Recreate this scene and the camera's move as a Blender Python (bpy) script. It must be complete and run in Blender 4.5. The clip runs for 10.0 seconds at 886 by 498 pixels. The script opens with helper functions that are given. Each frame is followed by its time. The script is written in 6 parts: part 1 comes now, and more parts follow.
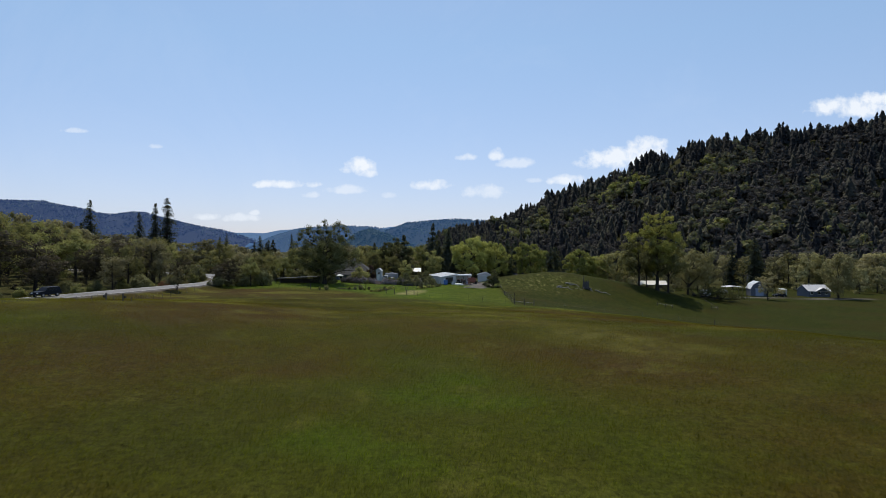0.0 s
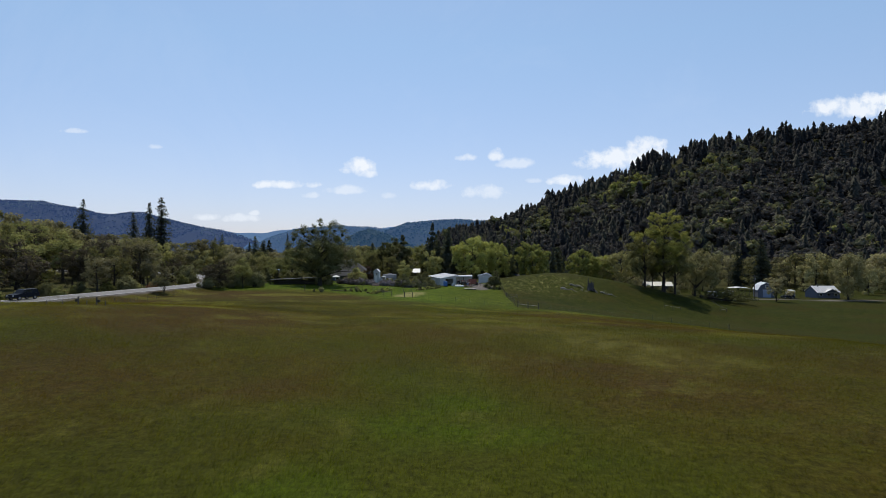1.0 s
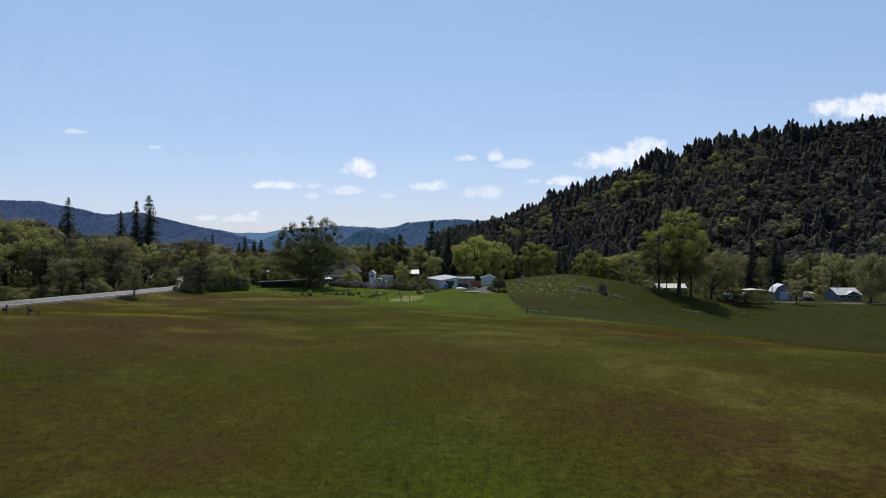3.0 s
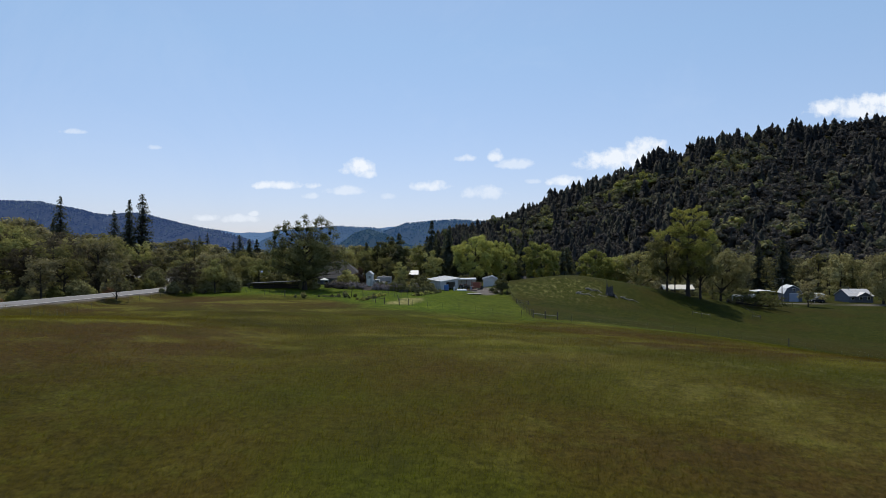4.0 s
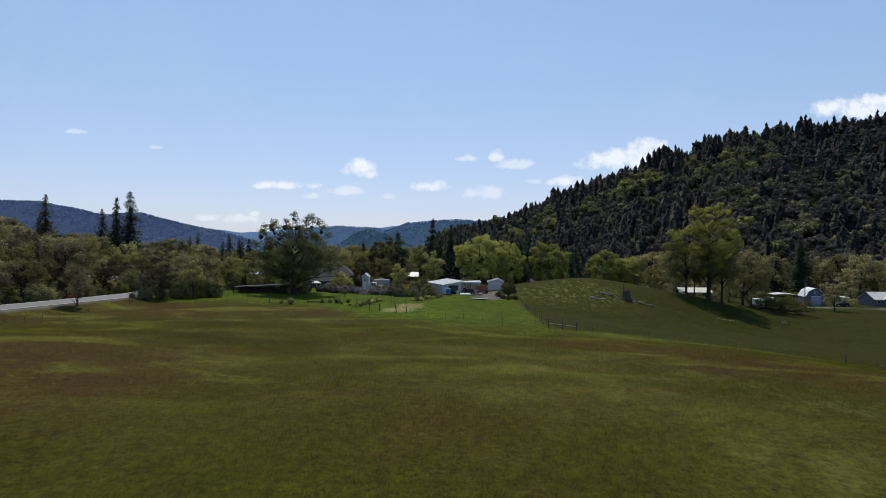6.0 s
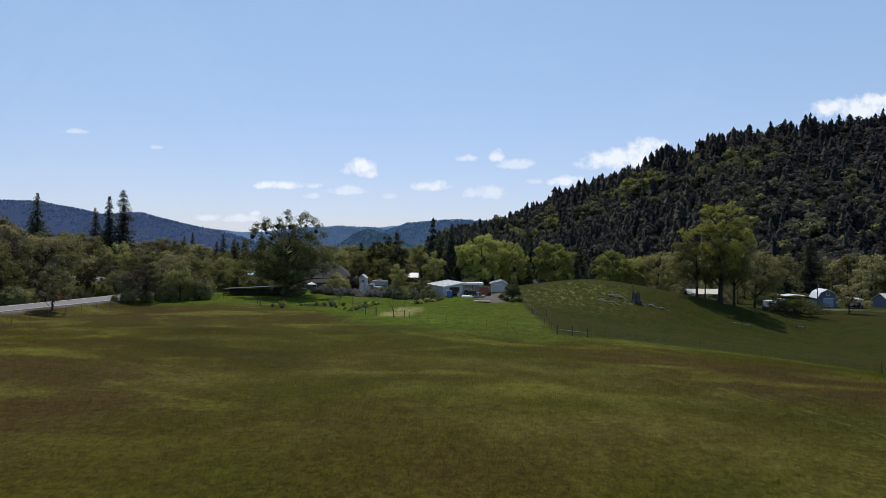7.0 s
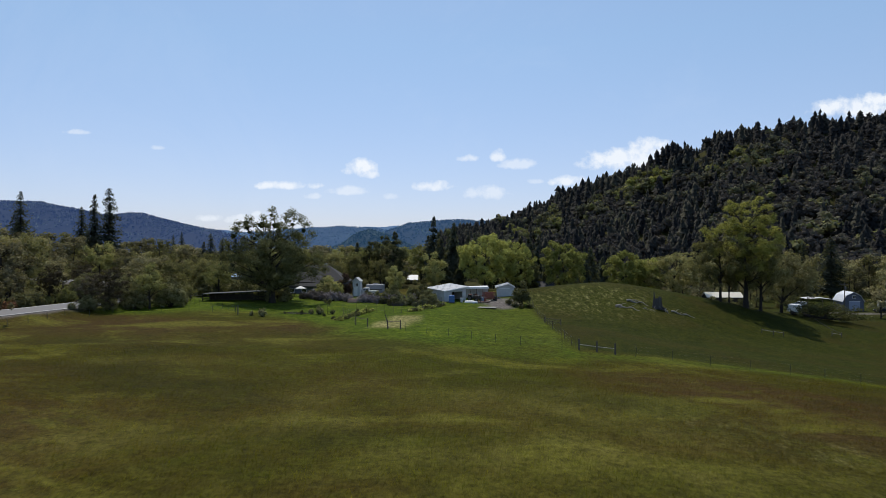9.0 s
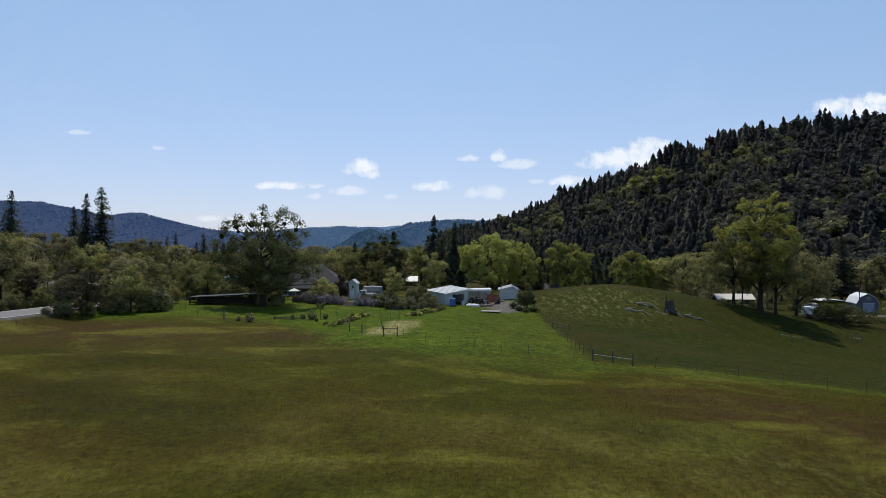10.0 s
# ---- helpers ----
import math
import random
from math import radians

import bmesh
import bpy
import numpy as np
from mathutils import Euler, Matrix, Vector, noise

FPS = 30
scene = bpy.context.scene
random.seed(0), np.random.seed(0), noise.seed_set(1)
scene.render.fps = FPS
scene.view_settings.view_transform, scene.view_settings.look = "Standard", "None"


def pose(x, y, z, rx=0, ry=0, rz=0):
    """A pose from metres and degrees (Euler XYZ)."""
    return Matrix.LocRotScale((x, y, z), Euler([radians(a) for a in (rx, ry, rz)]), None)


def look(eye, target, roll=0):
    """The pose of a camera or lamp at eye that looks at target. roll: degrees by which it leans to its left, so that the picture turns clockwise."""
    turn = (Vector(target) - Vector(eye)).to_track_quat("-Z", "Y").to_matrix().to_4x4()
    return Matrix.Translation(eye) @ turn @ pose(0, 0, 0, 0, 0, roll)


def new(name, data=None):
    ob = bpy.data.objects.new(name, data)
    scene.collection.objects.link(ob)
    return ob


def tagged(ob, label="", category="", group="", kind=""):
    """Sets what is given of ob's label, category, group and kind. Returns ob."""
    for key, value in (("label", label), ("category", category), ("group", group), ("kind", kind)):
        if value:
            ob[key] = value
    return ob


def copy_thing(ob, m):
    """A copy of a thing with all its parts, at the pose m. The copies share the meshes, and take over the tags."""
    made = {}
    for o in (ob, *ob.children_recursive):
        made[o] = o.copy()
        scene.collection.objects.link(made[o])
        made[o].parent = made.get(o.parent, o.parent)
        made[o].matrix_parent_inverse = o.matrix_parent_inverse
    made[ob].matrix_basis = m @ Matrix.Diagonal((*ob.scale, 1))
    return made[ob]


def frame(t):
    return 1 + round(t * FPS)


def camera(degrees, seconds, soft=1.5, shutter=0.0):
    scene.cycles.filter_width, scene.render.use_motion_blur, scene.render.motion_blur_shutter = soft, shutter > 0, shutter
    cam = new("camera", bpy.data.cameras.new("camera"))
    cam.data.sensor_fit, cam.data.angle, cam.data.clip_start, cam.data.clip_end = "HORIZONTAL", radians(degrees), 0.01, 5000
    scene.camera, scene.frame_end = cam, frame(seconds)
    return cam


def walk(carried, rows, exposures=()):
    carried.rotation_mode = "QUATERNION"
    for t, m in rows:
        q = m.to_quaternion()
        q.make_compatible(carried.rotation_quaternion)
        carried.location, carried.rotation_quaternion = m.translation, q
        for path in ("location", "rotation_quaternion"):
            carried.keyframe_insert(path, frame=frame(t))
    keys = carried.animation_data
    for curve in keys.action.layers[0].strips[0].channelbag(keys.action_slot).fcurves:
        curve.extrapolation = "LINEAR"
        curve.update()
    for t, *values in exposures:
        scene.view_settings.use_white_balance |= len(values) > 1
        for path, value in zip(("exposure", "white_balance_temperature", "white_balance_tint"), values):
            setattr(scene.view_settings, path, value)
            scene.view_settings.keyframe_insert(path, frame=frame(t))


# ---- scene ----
cam = camera(71.0, 10.0, 0.65, 0.6)
# seconds, x, y, z in metres, yaw, pitch, roll in degrees
ROWS = [
    (0.0, 0.00, 0.00, 9.40, 0.00, 0.00, -0.00),
    (0.5, 0.01, 3.01, 9.40, -0.01, 0.01, -0.00),
    (1.0, 0.02, 5.97, 9.37, -0.02, 0.03, -0.00),
    (1.5, -0.01, 9.02, 9.33, -0.03, 0.04, -0.00),
    (2.0, -0.04, 12.08, 9.28, -0.04, 0.07, 0.00),
    (2.5, -0.09, 15.16, 9.24, -0.05, 0.07, 0.01),
    (4.0, -0.28, 24.61, 9.16, -0.08, 0.09, -0.00),
    (4.5, -0.32, 27.69, 9.20, -0.06, 0.09, -0.01),
    (5.0, -0.38, 30.79, 9.24, -0.06, 0.09, -0.01),
    (5.5, -0.45, 33.82, 9.25, -0.03, 0.10, -0.02),
    (7.0, -0.57, 43.17, 9.34, 0.04, 0.09, -0.05),
    (7.5, -0.58, 46.24, 9.34, 0.07, 0.09, -0.04),
    (8.0, -0.61, 49.24, 9.39, 0.09, 0.09, -0.02),
    (8.5, -0.61, 52.32, 9.44, 0.13, 0.09, 0.00),
    (9.0, -0.61, 55.37, 9.47, 0.15, 0.10, 0.02),
    (9.5, -0.61, 58.41, 9.50, 0.18, 0.11, 0.03),
    (10.0, -0.61, 61.49, 9.54, 0.20, 0.11, 0.05),
]
walk(cam, [(t, pose(x, y, z, 90 + pitch, roll, yaw)) for t, x, y, z, yaw, pitch, roll in ROWS])

# ---- world, sun ----
SUN_EL, SUN_AZ = 61.0, -8.0          # degrees above the horizon, and to the right of the way ahead (minus: left)
world = bpy.data.worlds.new("sky")
scene.world = world
world.use_nodes = True
wn, wl = world.node_tree.nodes, world.node_tree.links
wn.clear()


def wnode(kind, **sets):
    n = wn.new(kind)
    for k, v in sets.items():
        n.inputs[k].default_value = v
    return n


def wmath(op, a, b=None, c=None, clamp=False):
    n = wn.new("ShaderNodeMath")
    n.operation, n.use_clamp = op, clamp
    for i, v in enumerate((a, b, c)):
        if v is None:
            continue
        if isinstance(v, (int, float)):
            n.inputs[i].default_value = v
        else:
            wl.new(v, n.inputs[i])
    return n.outputs[0]


sky = wn.new("ShaderNodeTexSky")
sky.sky_type, sky.sun_disc = "NISHITA", False
sky.sun_elevation, sky.sun_rotation = radians(SUN_EL), radians(SUN_AZ)
sky.air_density, sky.dust_density, sky.ozone_density, sky.altitude = 1.0, 0.6, 2.0, 200
coords = wn.new("ShaderNodeTexCoord")
split = wn.new("ShaderNodeSeparateXYZ")
wl.new(coords.outputs["Generated"], split.inputs[0])
ahead = wmath("MAXIMUM", split.outputs["Y"], 0.05)
cu, cv = wmath("DIVIDE", split.outputs["X"], ahead), wmath("DIVIDE", split.outputs["Z"], ahead)
flat = wn.new("ShaderNodeCombineXYZ")
wl.new(cu, flat.inputs[0]), wl.new(cv, flat.inputs[1])
puff = wnode("ShaderNodeTexNoise", Scale=42.0, Detail=7.0, Roughness=0.58)
wl.new(flat.outputs[0], puff.inputs["Vector"])
puffs = wmath("MULTIPLY_ADD", puff.outputs["Fac"], 3.8, -1.72)
# small fair-weather clouds: across, up (tangents of the angles), half widths, thickness
CLOUDS = [(-.136, .131, .026, .012, 1), (-.122, .122, .014, .008, .8), (-.258, .103, .042, .0065, .9), (-.156, .094, .03, .007, .55),
          (-.02, .102, .029, .008, .8), (-.213, .086, .013, .005, .45), (.037, .147, .015, .006, .7), (.087, .150, .012, .010, .8),
          (.119, .138, .03, .008, .55), (.067, .090, .031, .010, .55), (.300, .142, .070, .017, .95), (.330, .156, .038, .018, .9), (.197, .110, .027, .008, .9),
          (.672, .226, .080, .016, .95), (.71, .238, .05, .013, 1), (-.378, .051, .020, .0055, .6), (-.327, .049, .026, .006, .55), (-.304, .058, .008, .004, .6),
          (-.593, .190, .02, .004, .45), (-.463, .165, .01, .004, .4), (-.086, .086, .01, .005, .35), (.147, .110, .011, .004, .35)]
cover = None
for u, v, a, b, thick in CLOUDS:
    du = wmath("MULTIPLY", wmath("SUBTRACT", cu, u), 1 / (a * 1.15))
    dv = wmath("MULTIPLY", wmath("SUBTRACT", cv, v), 1 / (b * 1.3))
    dv = wmath("MAXIMUM", dv, wmath("MULTIPLY", dv, -1.5))     # flat undersides
    inside = wmath("SUBTRACT", 1.0, wmath("ADD", wmath("MULTIPLY", du, du), wmath("MULTIPLY", dv, dv)))
    one = wmath("MULTIPLY", wmath("MULTIPLY", wmath("ADD", wmath("MAXIMUM", inside, -3.0), puffs), 0.95, clamp=True), thick)
    cover = one if cover is None else wmath("MAXIMUM", cover, one)
front = wmath("MULTIPLY", wmath("SUBTRACT", split.outputs["Y"], 0.2), 10.0, clamp=True)
cover = wmath("MULTIPLY", cover, front)
wisp = wnode("ShaderNodeTexNoise", Scale=3.0, Detail=6.0, Roughness=0.7, Distortion=0.6)
wl.new(flat.outputs[0], wisp.inputs["Vector"])
thin = wmath("MULTIPLY", wmath("MULTIPLY_ADD", wisp.outputs["Fac"], 2.0, -1.0, clamp=True), 0.12)
cover = wmath("MAXIMUM", cover, wmath("MULTIPLY", thin, front))
blend = wn.new("ShaderNodeMix")
blend.data_type = "RGBA"
SKY_GAIN, CLOUD = 0.204, (4.3, 4.55, 4.9, 1)
wl.new(cover, blend.inputs["Factor"])
tone_ = wn.new("ShaderNodeMix")
tone_.data_type, tone_.blend_type = "RGBA", "MULTIPLY"
tone_.inputs["Factor"].default_value = 1.0
haze = wn.new("ShaderNodeMix")
haze.data_type = "RGBA"
haze.inputs["A"].default_value, haze.inputs["B"].default_value = (0.925, 0.928, 1.155, 1), (0.868, 1.035, 1.205, 1)
wl.new(wmath("MULTIPLY", split.outputs["Z"], 3.2, clamp=True), haze.inputs["Factor"])
wl.new(haze.outputs["Result"], tone_.inputs["B"])
even = wnode("ShaderNodeGamma", Gamma=0.64)
wl.new(sky.outputs[0], even.inputs["Color"])
wl.new(even.outputs[0], tone_.inputs["A"])
wl.new(tone_.outputs["Result"], blend.inputs["A"])
blend.inputs["B"].default_value = CLOUD
back = wnode("ShaderNodeBackground", Strength=SKY_GAIN)
wl.new(blend.outputs["Result"], back.inputs["Color"])
wl.new(back.outputs[0], wn.new("ShaderNodeOutputWorld").inputs[0])

sun = new("sun", bpy.data.lights.new("sun", "SUN"))
sun.data.energy, sun.data.angle, sun.data.color = 3.75, radians(0.53), (1.0, 0.92, 0.78)
az, el = radians(SUN_AZ), radians(SUN_EL)
sun.matrix_world = look(Vector((math.sin(az) * math.cos(el), math.cos(az) * math.cos(el), math.sin(el))) * 400, (0, 0, 0))
scene.view_settings.exposure = 0.0


# ---- materials ----
class Mat:
    """A node material with short ways to its nodes."""

    def __init__(self, name, rough=0.8, metal=0.0, spec=0.3):
        self.m = bpy.data.materials.new(name)
        self.m.use_nodes = True
        self.nt = self.m.node_tree
        self.n, self.l = self.nt.nodes, self.nt.links
        self.b = self.n["Principled BSDF"]
        self.out = self.n["Material Output"]
        self.b.inputs["Roughness"].default_value = rough
        self.b.inputs["Metallic"].default_value = metal
        self.b.inputs["Specular IOR Level"].default_value = spec

    def put(self, v, socket):
        if isinstance(v, (int, float)):
            socket.default_value = v
        elif isinstance(v, tuple):
            socket.default_value = (*v[:3], 1) if len(socket.default_value) == 4 else v
        else:
            self.l.new(v, socket)

    def math(self, op, a, b=0.0, c=0.0, clamp=False):
        n = self.n.new("ShaderNodeMath")
        n.operation, n.use_clamp = op, clamp
        for i, v in enumerate((a, b, c)):
            self.put(v, n.inputs[i])
        return n.outputs[0]

    def where(self, scale=(1, 1, 1), turn=0.0, local=False):
        t = self.n.new("ShaderNodeTexCoord") if local else self.n.new("ShaderNodeNewGeometry")
        mp = self.n.new("ShaderNodeMapping")
        mp.inputs["Scale"].default_value = scale
        mp.inputs["Rotation"].default_value = (0, 0, turn)
        self.l.new(t.outputs["Object" if local else "Position"], mp.inputs[0])
        return mp.outputs[0]

    def noise(self, scale, detail=3.0, rough=0.55, vec=None, distort=0.0):
        n = self.n.new("ShaderNodeTexNoise")
        n.inputs["Scale"].default_value, n.inputs["Detail"].default_value = scale, detail
        n.inputs["Roughness"].default_value, n.inputs["Distortion"].default_value = rough, distort
        self.l.new(vec if vec is not None else self.where(), n.inputs["Vector"])
        return n.outputs["Fac"]

    def step(self, v, lo, hi):
        n = self.n.new("ShaderNodeMapRange")
        n.interpolation_type = "SMOOTHSTEP"
        self.put(v, n.inputs["Value"])
        n.inputs["From Min"].default_value, n.inputs["From Max"].default_value = lo, hi
        return n.outputs[0]

    def mix(self, f, a, b, mode="MIX"):
        n = self.n.new("ShaderNodeMix")
        n.data_type, n.blend_type = "RGBA", mode
        self.put(f, n.inputs["Factor"]), self.put(a, n.inputs["A"]), self.put(b, n.inputs["B"])
        return n.outputs["Result"]

    def ramp(self, f, *stops):
        n = self.n.new("ShaderNodeValToRGB")
        e = n.color_ramp.elements
        while len(e) < len(stops):
            e.new(0.5)
        for el_, (p, c) in zip(e, stops):
            el_.position, el_.color = p, (*c, 1)
        self.put(f, n.inputs[0])
        return n.outputs[0]

    def attr(self, name):
        n = self.n.new("ShaderNodeAttribute")
        n.attribute_name = name
        return n.outputs["Fac"]

    def island(self):
        return self.n.new("ShaderNodeNewGeometry").outputs["Random Per Island"]

    def object_random(self):
        return self.n.new("ShaderNodeObjectInfo").outputs["Random"]

    def colour(self, c):
        self.put(c, self.b.inputs["Base Color"])
        return self

    def bump(self, h, strength=0.3, distance=0.05):
        n = self.n.new("ShaderNodeBump")
        n.inputs["Strength"].default_value, n.inputs["Distance"].default_value = strength, distance
        self.put(h, n.inputs["Height"])
        self.l.new(n.outputs[0], self.b.inputs["Normal"])
        return self


def surface(name, c1, c2, scale=3.0, rough=0.8, metal=0.0, bump=0.2, local=True, stretch=(1, 1, 1), spec=0.3):
    """A worn surface of two close colours, in broad patches and fine grain."""
    m = Mat(name, rough, metal, spec)
    at = m.where(stretch, local=local)
    big, fine = m.noise(scale, 4, 0.6, at), m.noise(scale * 9, 3, 0.6, at)
    m.colour(m.mix(m.math("MULTIPLY_ADD", fine, 0.5, m.math("MULTIPLY", big, 0.55), clamp=True), c1, c2))
    if bump:
        m.bump(fine, bump, 0.02)
    return m.m


def foliage(name, dark, mid, light, through_=0.35):
    """Leaves: each with its own shade, each tree with its own; light shines through them."""
    m = Mat(name, 0.9, 0, 0.03)
    tone = m.math("ADD", m.math("MULTIPLY", m.island(), 0.30), m.math("MULTIPLY_ADD", m.object_random(), 0.62, -0.08))
    tone = m.math("ADD", tone, m.math("MULTIPLY", m.noise(0.35, 3), 0.40))
    c = m.ramp(tone, (0.2, dark), (0.55, mid), (0.9, light))
    m.colour(c)
    tr = m.n.new("ShaderNodeBsdfTranslucent")
    m.l.new(m.mix(0.4, c, (0.30, 0.30, 0.06)), tr.inputs["Color"])
    mx = m.n.new("ShaderNodeMixShader")
    mx.inputs[0].default_value = through_
    m.l.new(m.b.outputs[0], mx.inputs[1]), m.l.new(tr.outputs[0], mx.inputs[2])
    m.l.new(mx.outputs[0], m.out.inputs["Surface"])
    return m.m


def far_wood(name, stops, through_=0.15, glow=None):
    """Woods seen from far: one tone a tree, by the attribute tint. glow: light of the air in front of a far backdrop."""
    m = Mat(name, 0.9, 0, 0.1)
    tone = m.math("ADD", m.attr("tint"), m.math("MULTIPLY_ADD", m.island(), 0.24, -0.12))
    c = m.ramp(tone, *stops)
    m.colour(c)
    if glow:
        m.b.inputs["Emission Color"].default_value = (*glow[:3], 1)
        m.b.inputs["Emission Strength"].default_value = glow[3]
    if through_:
        tr = m.n.new("ShaderNodeBsdfTranslucent")
        m.l.new(c, tr.inputs["Color"])
        mx = m.n.new("ShaderNodeMixShader")
        mx.inputs[0].default_value = through_
        m.l.new(m.b.outputs[0], mx.inputs[1]), m.l.new(tr.outputs[0], mx.inputs[2])
        m.l.new(mx.outputs[0], m.out.inputs["Surface"])
    return m.m


def meadow_colour(m):
    """Uncut meadow: broad drifts of green, olive and sorrel-brown, pale streaks of seed heads, small clumps."""
    drift = m.noise(0.026, 5, 0.6, m.where((0.9, 1.1, 1), 0.15), 0.3)
    streak = m.noise(0.20, 7, 0.70, m.where((1.1, 0.8, 1), -0.30), 0.25)
    clump = m.noise(0.75, 5, 0.68)
    broad = m.noise(0.085, 6, 0.66, m.where((0.8, 1.2, 1), 0.25), 0.6)
    drift = m.math("MULTIPLY_ADD", m.attr("sorrel"), 0.17, drift)
    c = m.ramp(drift, (0.24, (0.044, 0.070, 0.003)), (0.34, (0.042, 0.049, 0.004)), (0.44, (0.044, 0.043, 0.004)), (0.53, (0.048, 0.038, 0.005)), (0.66, (0.050, 0.031, 0.009)))
    c = m.mix(m.math("MULTIPLY", m.step(broad, 0.50, 0.66), m.math("MULTIPLY", m.attr("drifts"), 0.85)), c, (0.112, 0.108, 0.017))
    c = m.mix(m.math("MULTIPLY", m.step(broad, 0.46, 0.32), m.math("MULTIPLY", m.attr("drifts"), 0.55)), c, (0.026, 0.025, 0.004))
    c = m.mix(m.math("MULTIPLY", m.step(streak, 0.53, 0.70), 0.48), c, (0.098, 0.093, 0.018))
    c = m.mix(m.math("MULTIPLY", m.step(streak, 0.47, 0.30), 0.40), c, (0.024, 0.025, 0.005))
    mottled = m.math("MULTIPLY_ADD", m.step(streak, 0.40, 0.62), 0.75, 0.25)
    c = m.mix(m.math("MULTIPLY", m.math("MULTIPLY", m.attr("pale"), mottled), 0.92, clamp=True), c, (0.108, 0.097, 0.023))
    c = m.mix(m.math("MULTIPLY", m.attr("rank"), 0.48), c, (0.020, 0.021, 0.004))
    c = m.mix(m.math("MULTIPLY", m.step(clump, 0.48, 0.68), 0.36), c, (0.054, 0.062, 0.006))
    c = m.mix(m.math("MULTIPLY", m.step(clump, 0.46, 0.30), 0.35), c, (0.022, 0.022, 0.006))
    return c, streak, clump


def ground_material():
    m = Mat("meadow_ground", 0.95, 0, 0.042)
    meadow, streak, clump = meadow_colour(m)
    fine = m.noise(7.0, 4, 0.7)
    tuft = m.noise(2.3, 4, 0.7)
    both = m.math("ADD", m.math("MULTIPLY", clump, 0.45), m.math("ADD", m.math("MULTIPLY", streak, 0.30), m.math("MULTIPLY", tuft, 0.25)))
    mown = m.ramp(both, (0.38, (0.030, 0.050, 0.004)), (0.5, (0.056, 0.088, 0.005)), (0.61, (0.108, 0.132, 0.012)))
    past = m.ramp(both, (0.38, (0.015, 0.020, 0.002)), (0.5, (0.026, 0.032, 0.003)), (0.64, (0.048, 0.050, 0.007)))
    past = m.mix(m.math("MULTIPLY", m.step(m.noise(0.06, 4, 0.6), 0.44, 0.62), 0.65), past, (0.036, 0.030, 0.005))
    straw = m.ramp(m.noise(1.1, 6, 0.80, m.where((1.1, 0.42, 1)), 0.5), (0.40, (0.024, 0.030, 0.003)), (0.53, (0.048, 0.053, 0.009)), (0.67, (0.185, 0.172, 0.066)))
    hay = m.ramp(tuft, (0.34, (0.10, 0.105, 0.03)), (0.66, (0.27, 0.245, 0.105)))
    gravel = m.ramp(m.noise(2.0, 5, 0.7), (0.35, (0.085, 0.076, 0.072)), (0.65, (0.20, 0.183, 0.168)))
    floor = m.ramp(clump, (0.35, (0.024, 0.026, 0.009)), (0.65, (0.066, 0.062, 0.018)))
    c = m.mix(m.attr("pasture"), meadow, past)
    c = m.mix(m.attr("mown"), c, mown)
    c = m.mix(m.attr("straw"), c, straw)
    c = m.mix(m.attr("hay"), c, hay)
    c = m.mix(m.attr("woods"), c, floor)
    c = m.mix(m.attr("gravel"), c, gravel)
    grain = m.math("ADD", m.math("MULTIPLY_ADD", m.step(fine, 0.28, 0.72), 0.62, 0.22), m.math("MULTIPLY", m.step(tuft, 0.28, 0.72), 0.62))
    g = m.n.new("ShaderNodeCombineXYZ")
    for k in range(3):
        m.l.new(grain, g.inputs[k])
    m.colour(m.mix(1.0, c, g.outputs[0], "MULTIPLY"))
    m.bump(m.math("ADD", m.math("MULTIPLY", fine, 0.35), m.math("ADD", clump, tuft)), 0.5, 0.25)
    return m.m


def grass_material():
    m = Mat("grass_blades", 0.78, 0, 0.085)
    c, _, _ = meadow_colour(m)
    tone = m.math("MULTIPLY_ADD", m.math("POWER", m.island(), 2.0), 0.85, 1.12)
    g = m.n.new("ShaderNodeCombineXYZ")
    for k in range(3):
        m.l.new(tone, g.inputs[k])
    c = m.mix(1.0, c, g.outputs[0], "MULTIPLY")
    m.colour(c)
    tr = m.n.new("ShaderNodeBsdfTranslucent")
    m.l.new(m.mix(1.0, c, (1.7, 1.75, 1.3), "MULTIPLY"), tr.inputs["Color"])
    mx = m.n.new("ShaderNodeMixShader")
    mx.inputs[0].default_value = 0.62
    m.l.new(m.b.outputs[0], mx.inputs[1]), m.l.new(tr.outputs[0], mx.inputs[2])
    m.l.new(mx.outputs[0], m.out.inputs["Surface"])
    return m.m


GROUND = ground_material()
LEAF_OAK = foliage("oak_leaves", (0.066, 0.064, 0.032), (0.160, 0.150, 0.068), (0.335, 0.305, 0.13), 0.38)
LEAF_ASH = foliage("ash_leaves", (0.25, 0.245, 0.064), (0.47, 0.45, 0.118), (0.70, 0.665, 0.19), 0.50)
LEAF_RED = foliage("red_brown_leaves", (0.10, 0.045, 0.03), (0.20, 0.09, 0.06), (0.30, 0.15, 0.09), 0.3)
LEAF_MAROON = foliage("dark_maroon_leaves", (0.020, 0.012, 0.012), (0.045, 0.026, 0.024), (0.09, 0.052, 0.042), 0.2)
LEAF_DARK = foliage("dark_oak_leaves", (0.024, 0.027, 0.015), (0.056, 0.060, 0.030), (0.17, 0.17, 0.075), 0.22)
LEAF_LIGHT = foliage("spring_leaves", (0.165, 0.178, 0.054), (0.335, 0.352, 0.104), (0.58, 0.585, 0.178), 0.48)
LEAF_WOOD = foliage("woodland_leaves", (0.090, 0.096, 0.038), (0.200, 0.205, 0.078), (0.37, 0.36, 0.14), 0.40)
LEAF_DULL = foliage("willow_leaves", (0.062, 0.055, 0.036), (0.160, 0.140, 0.083), (0.335, 0.292, 0.158), 0.30)
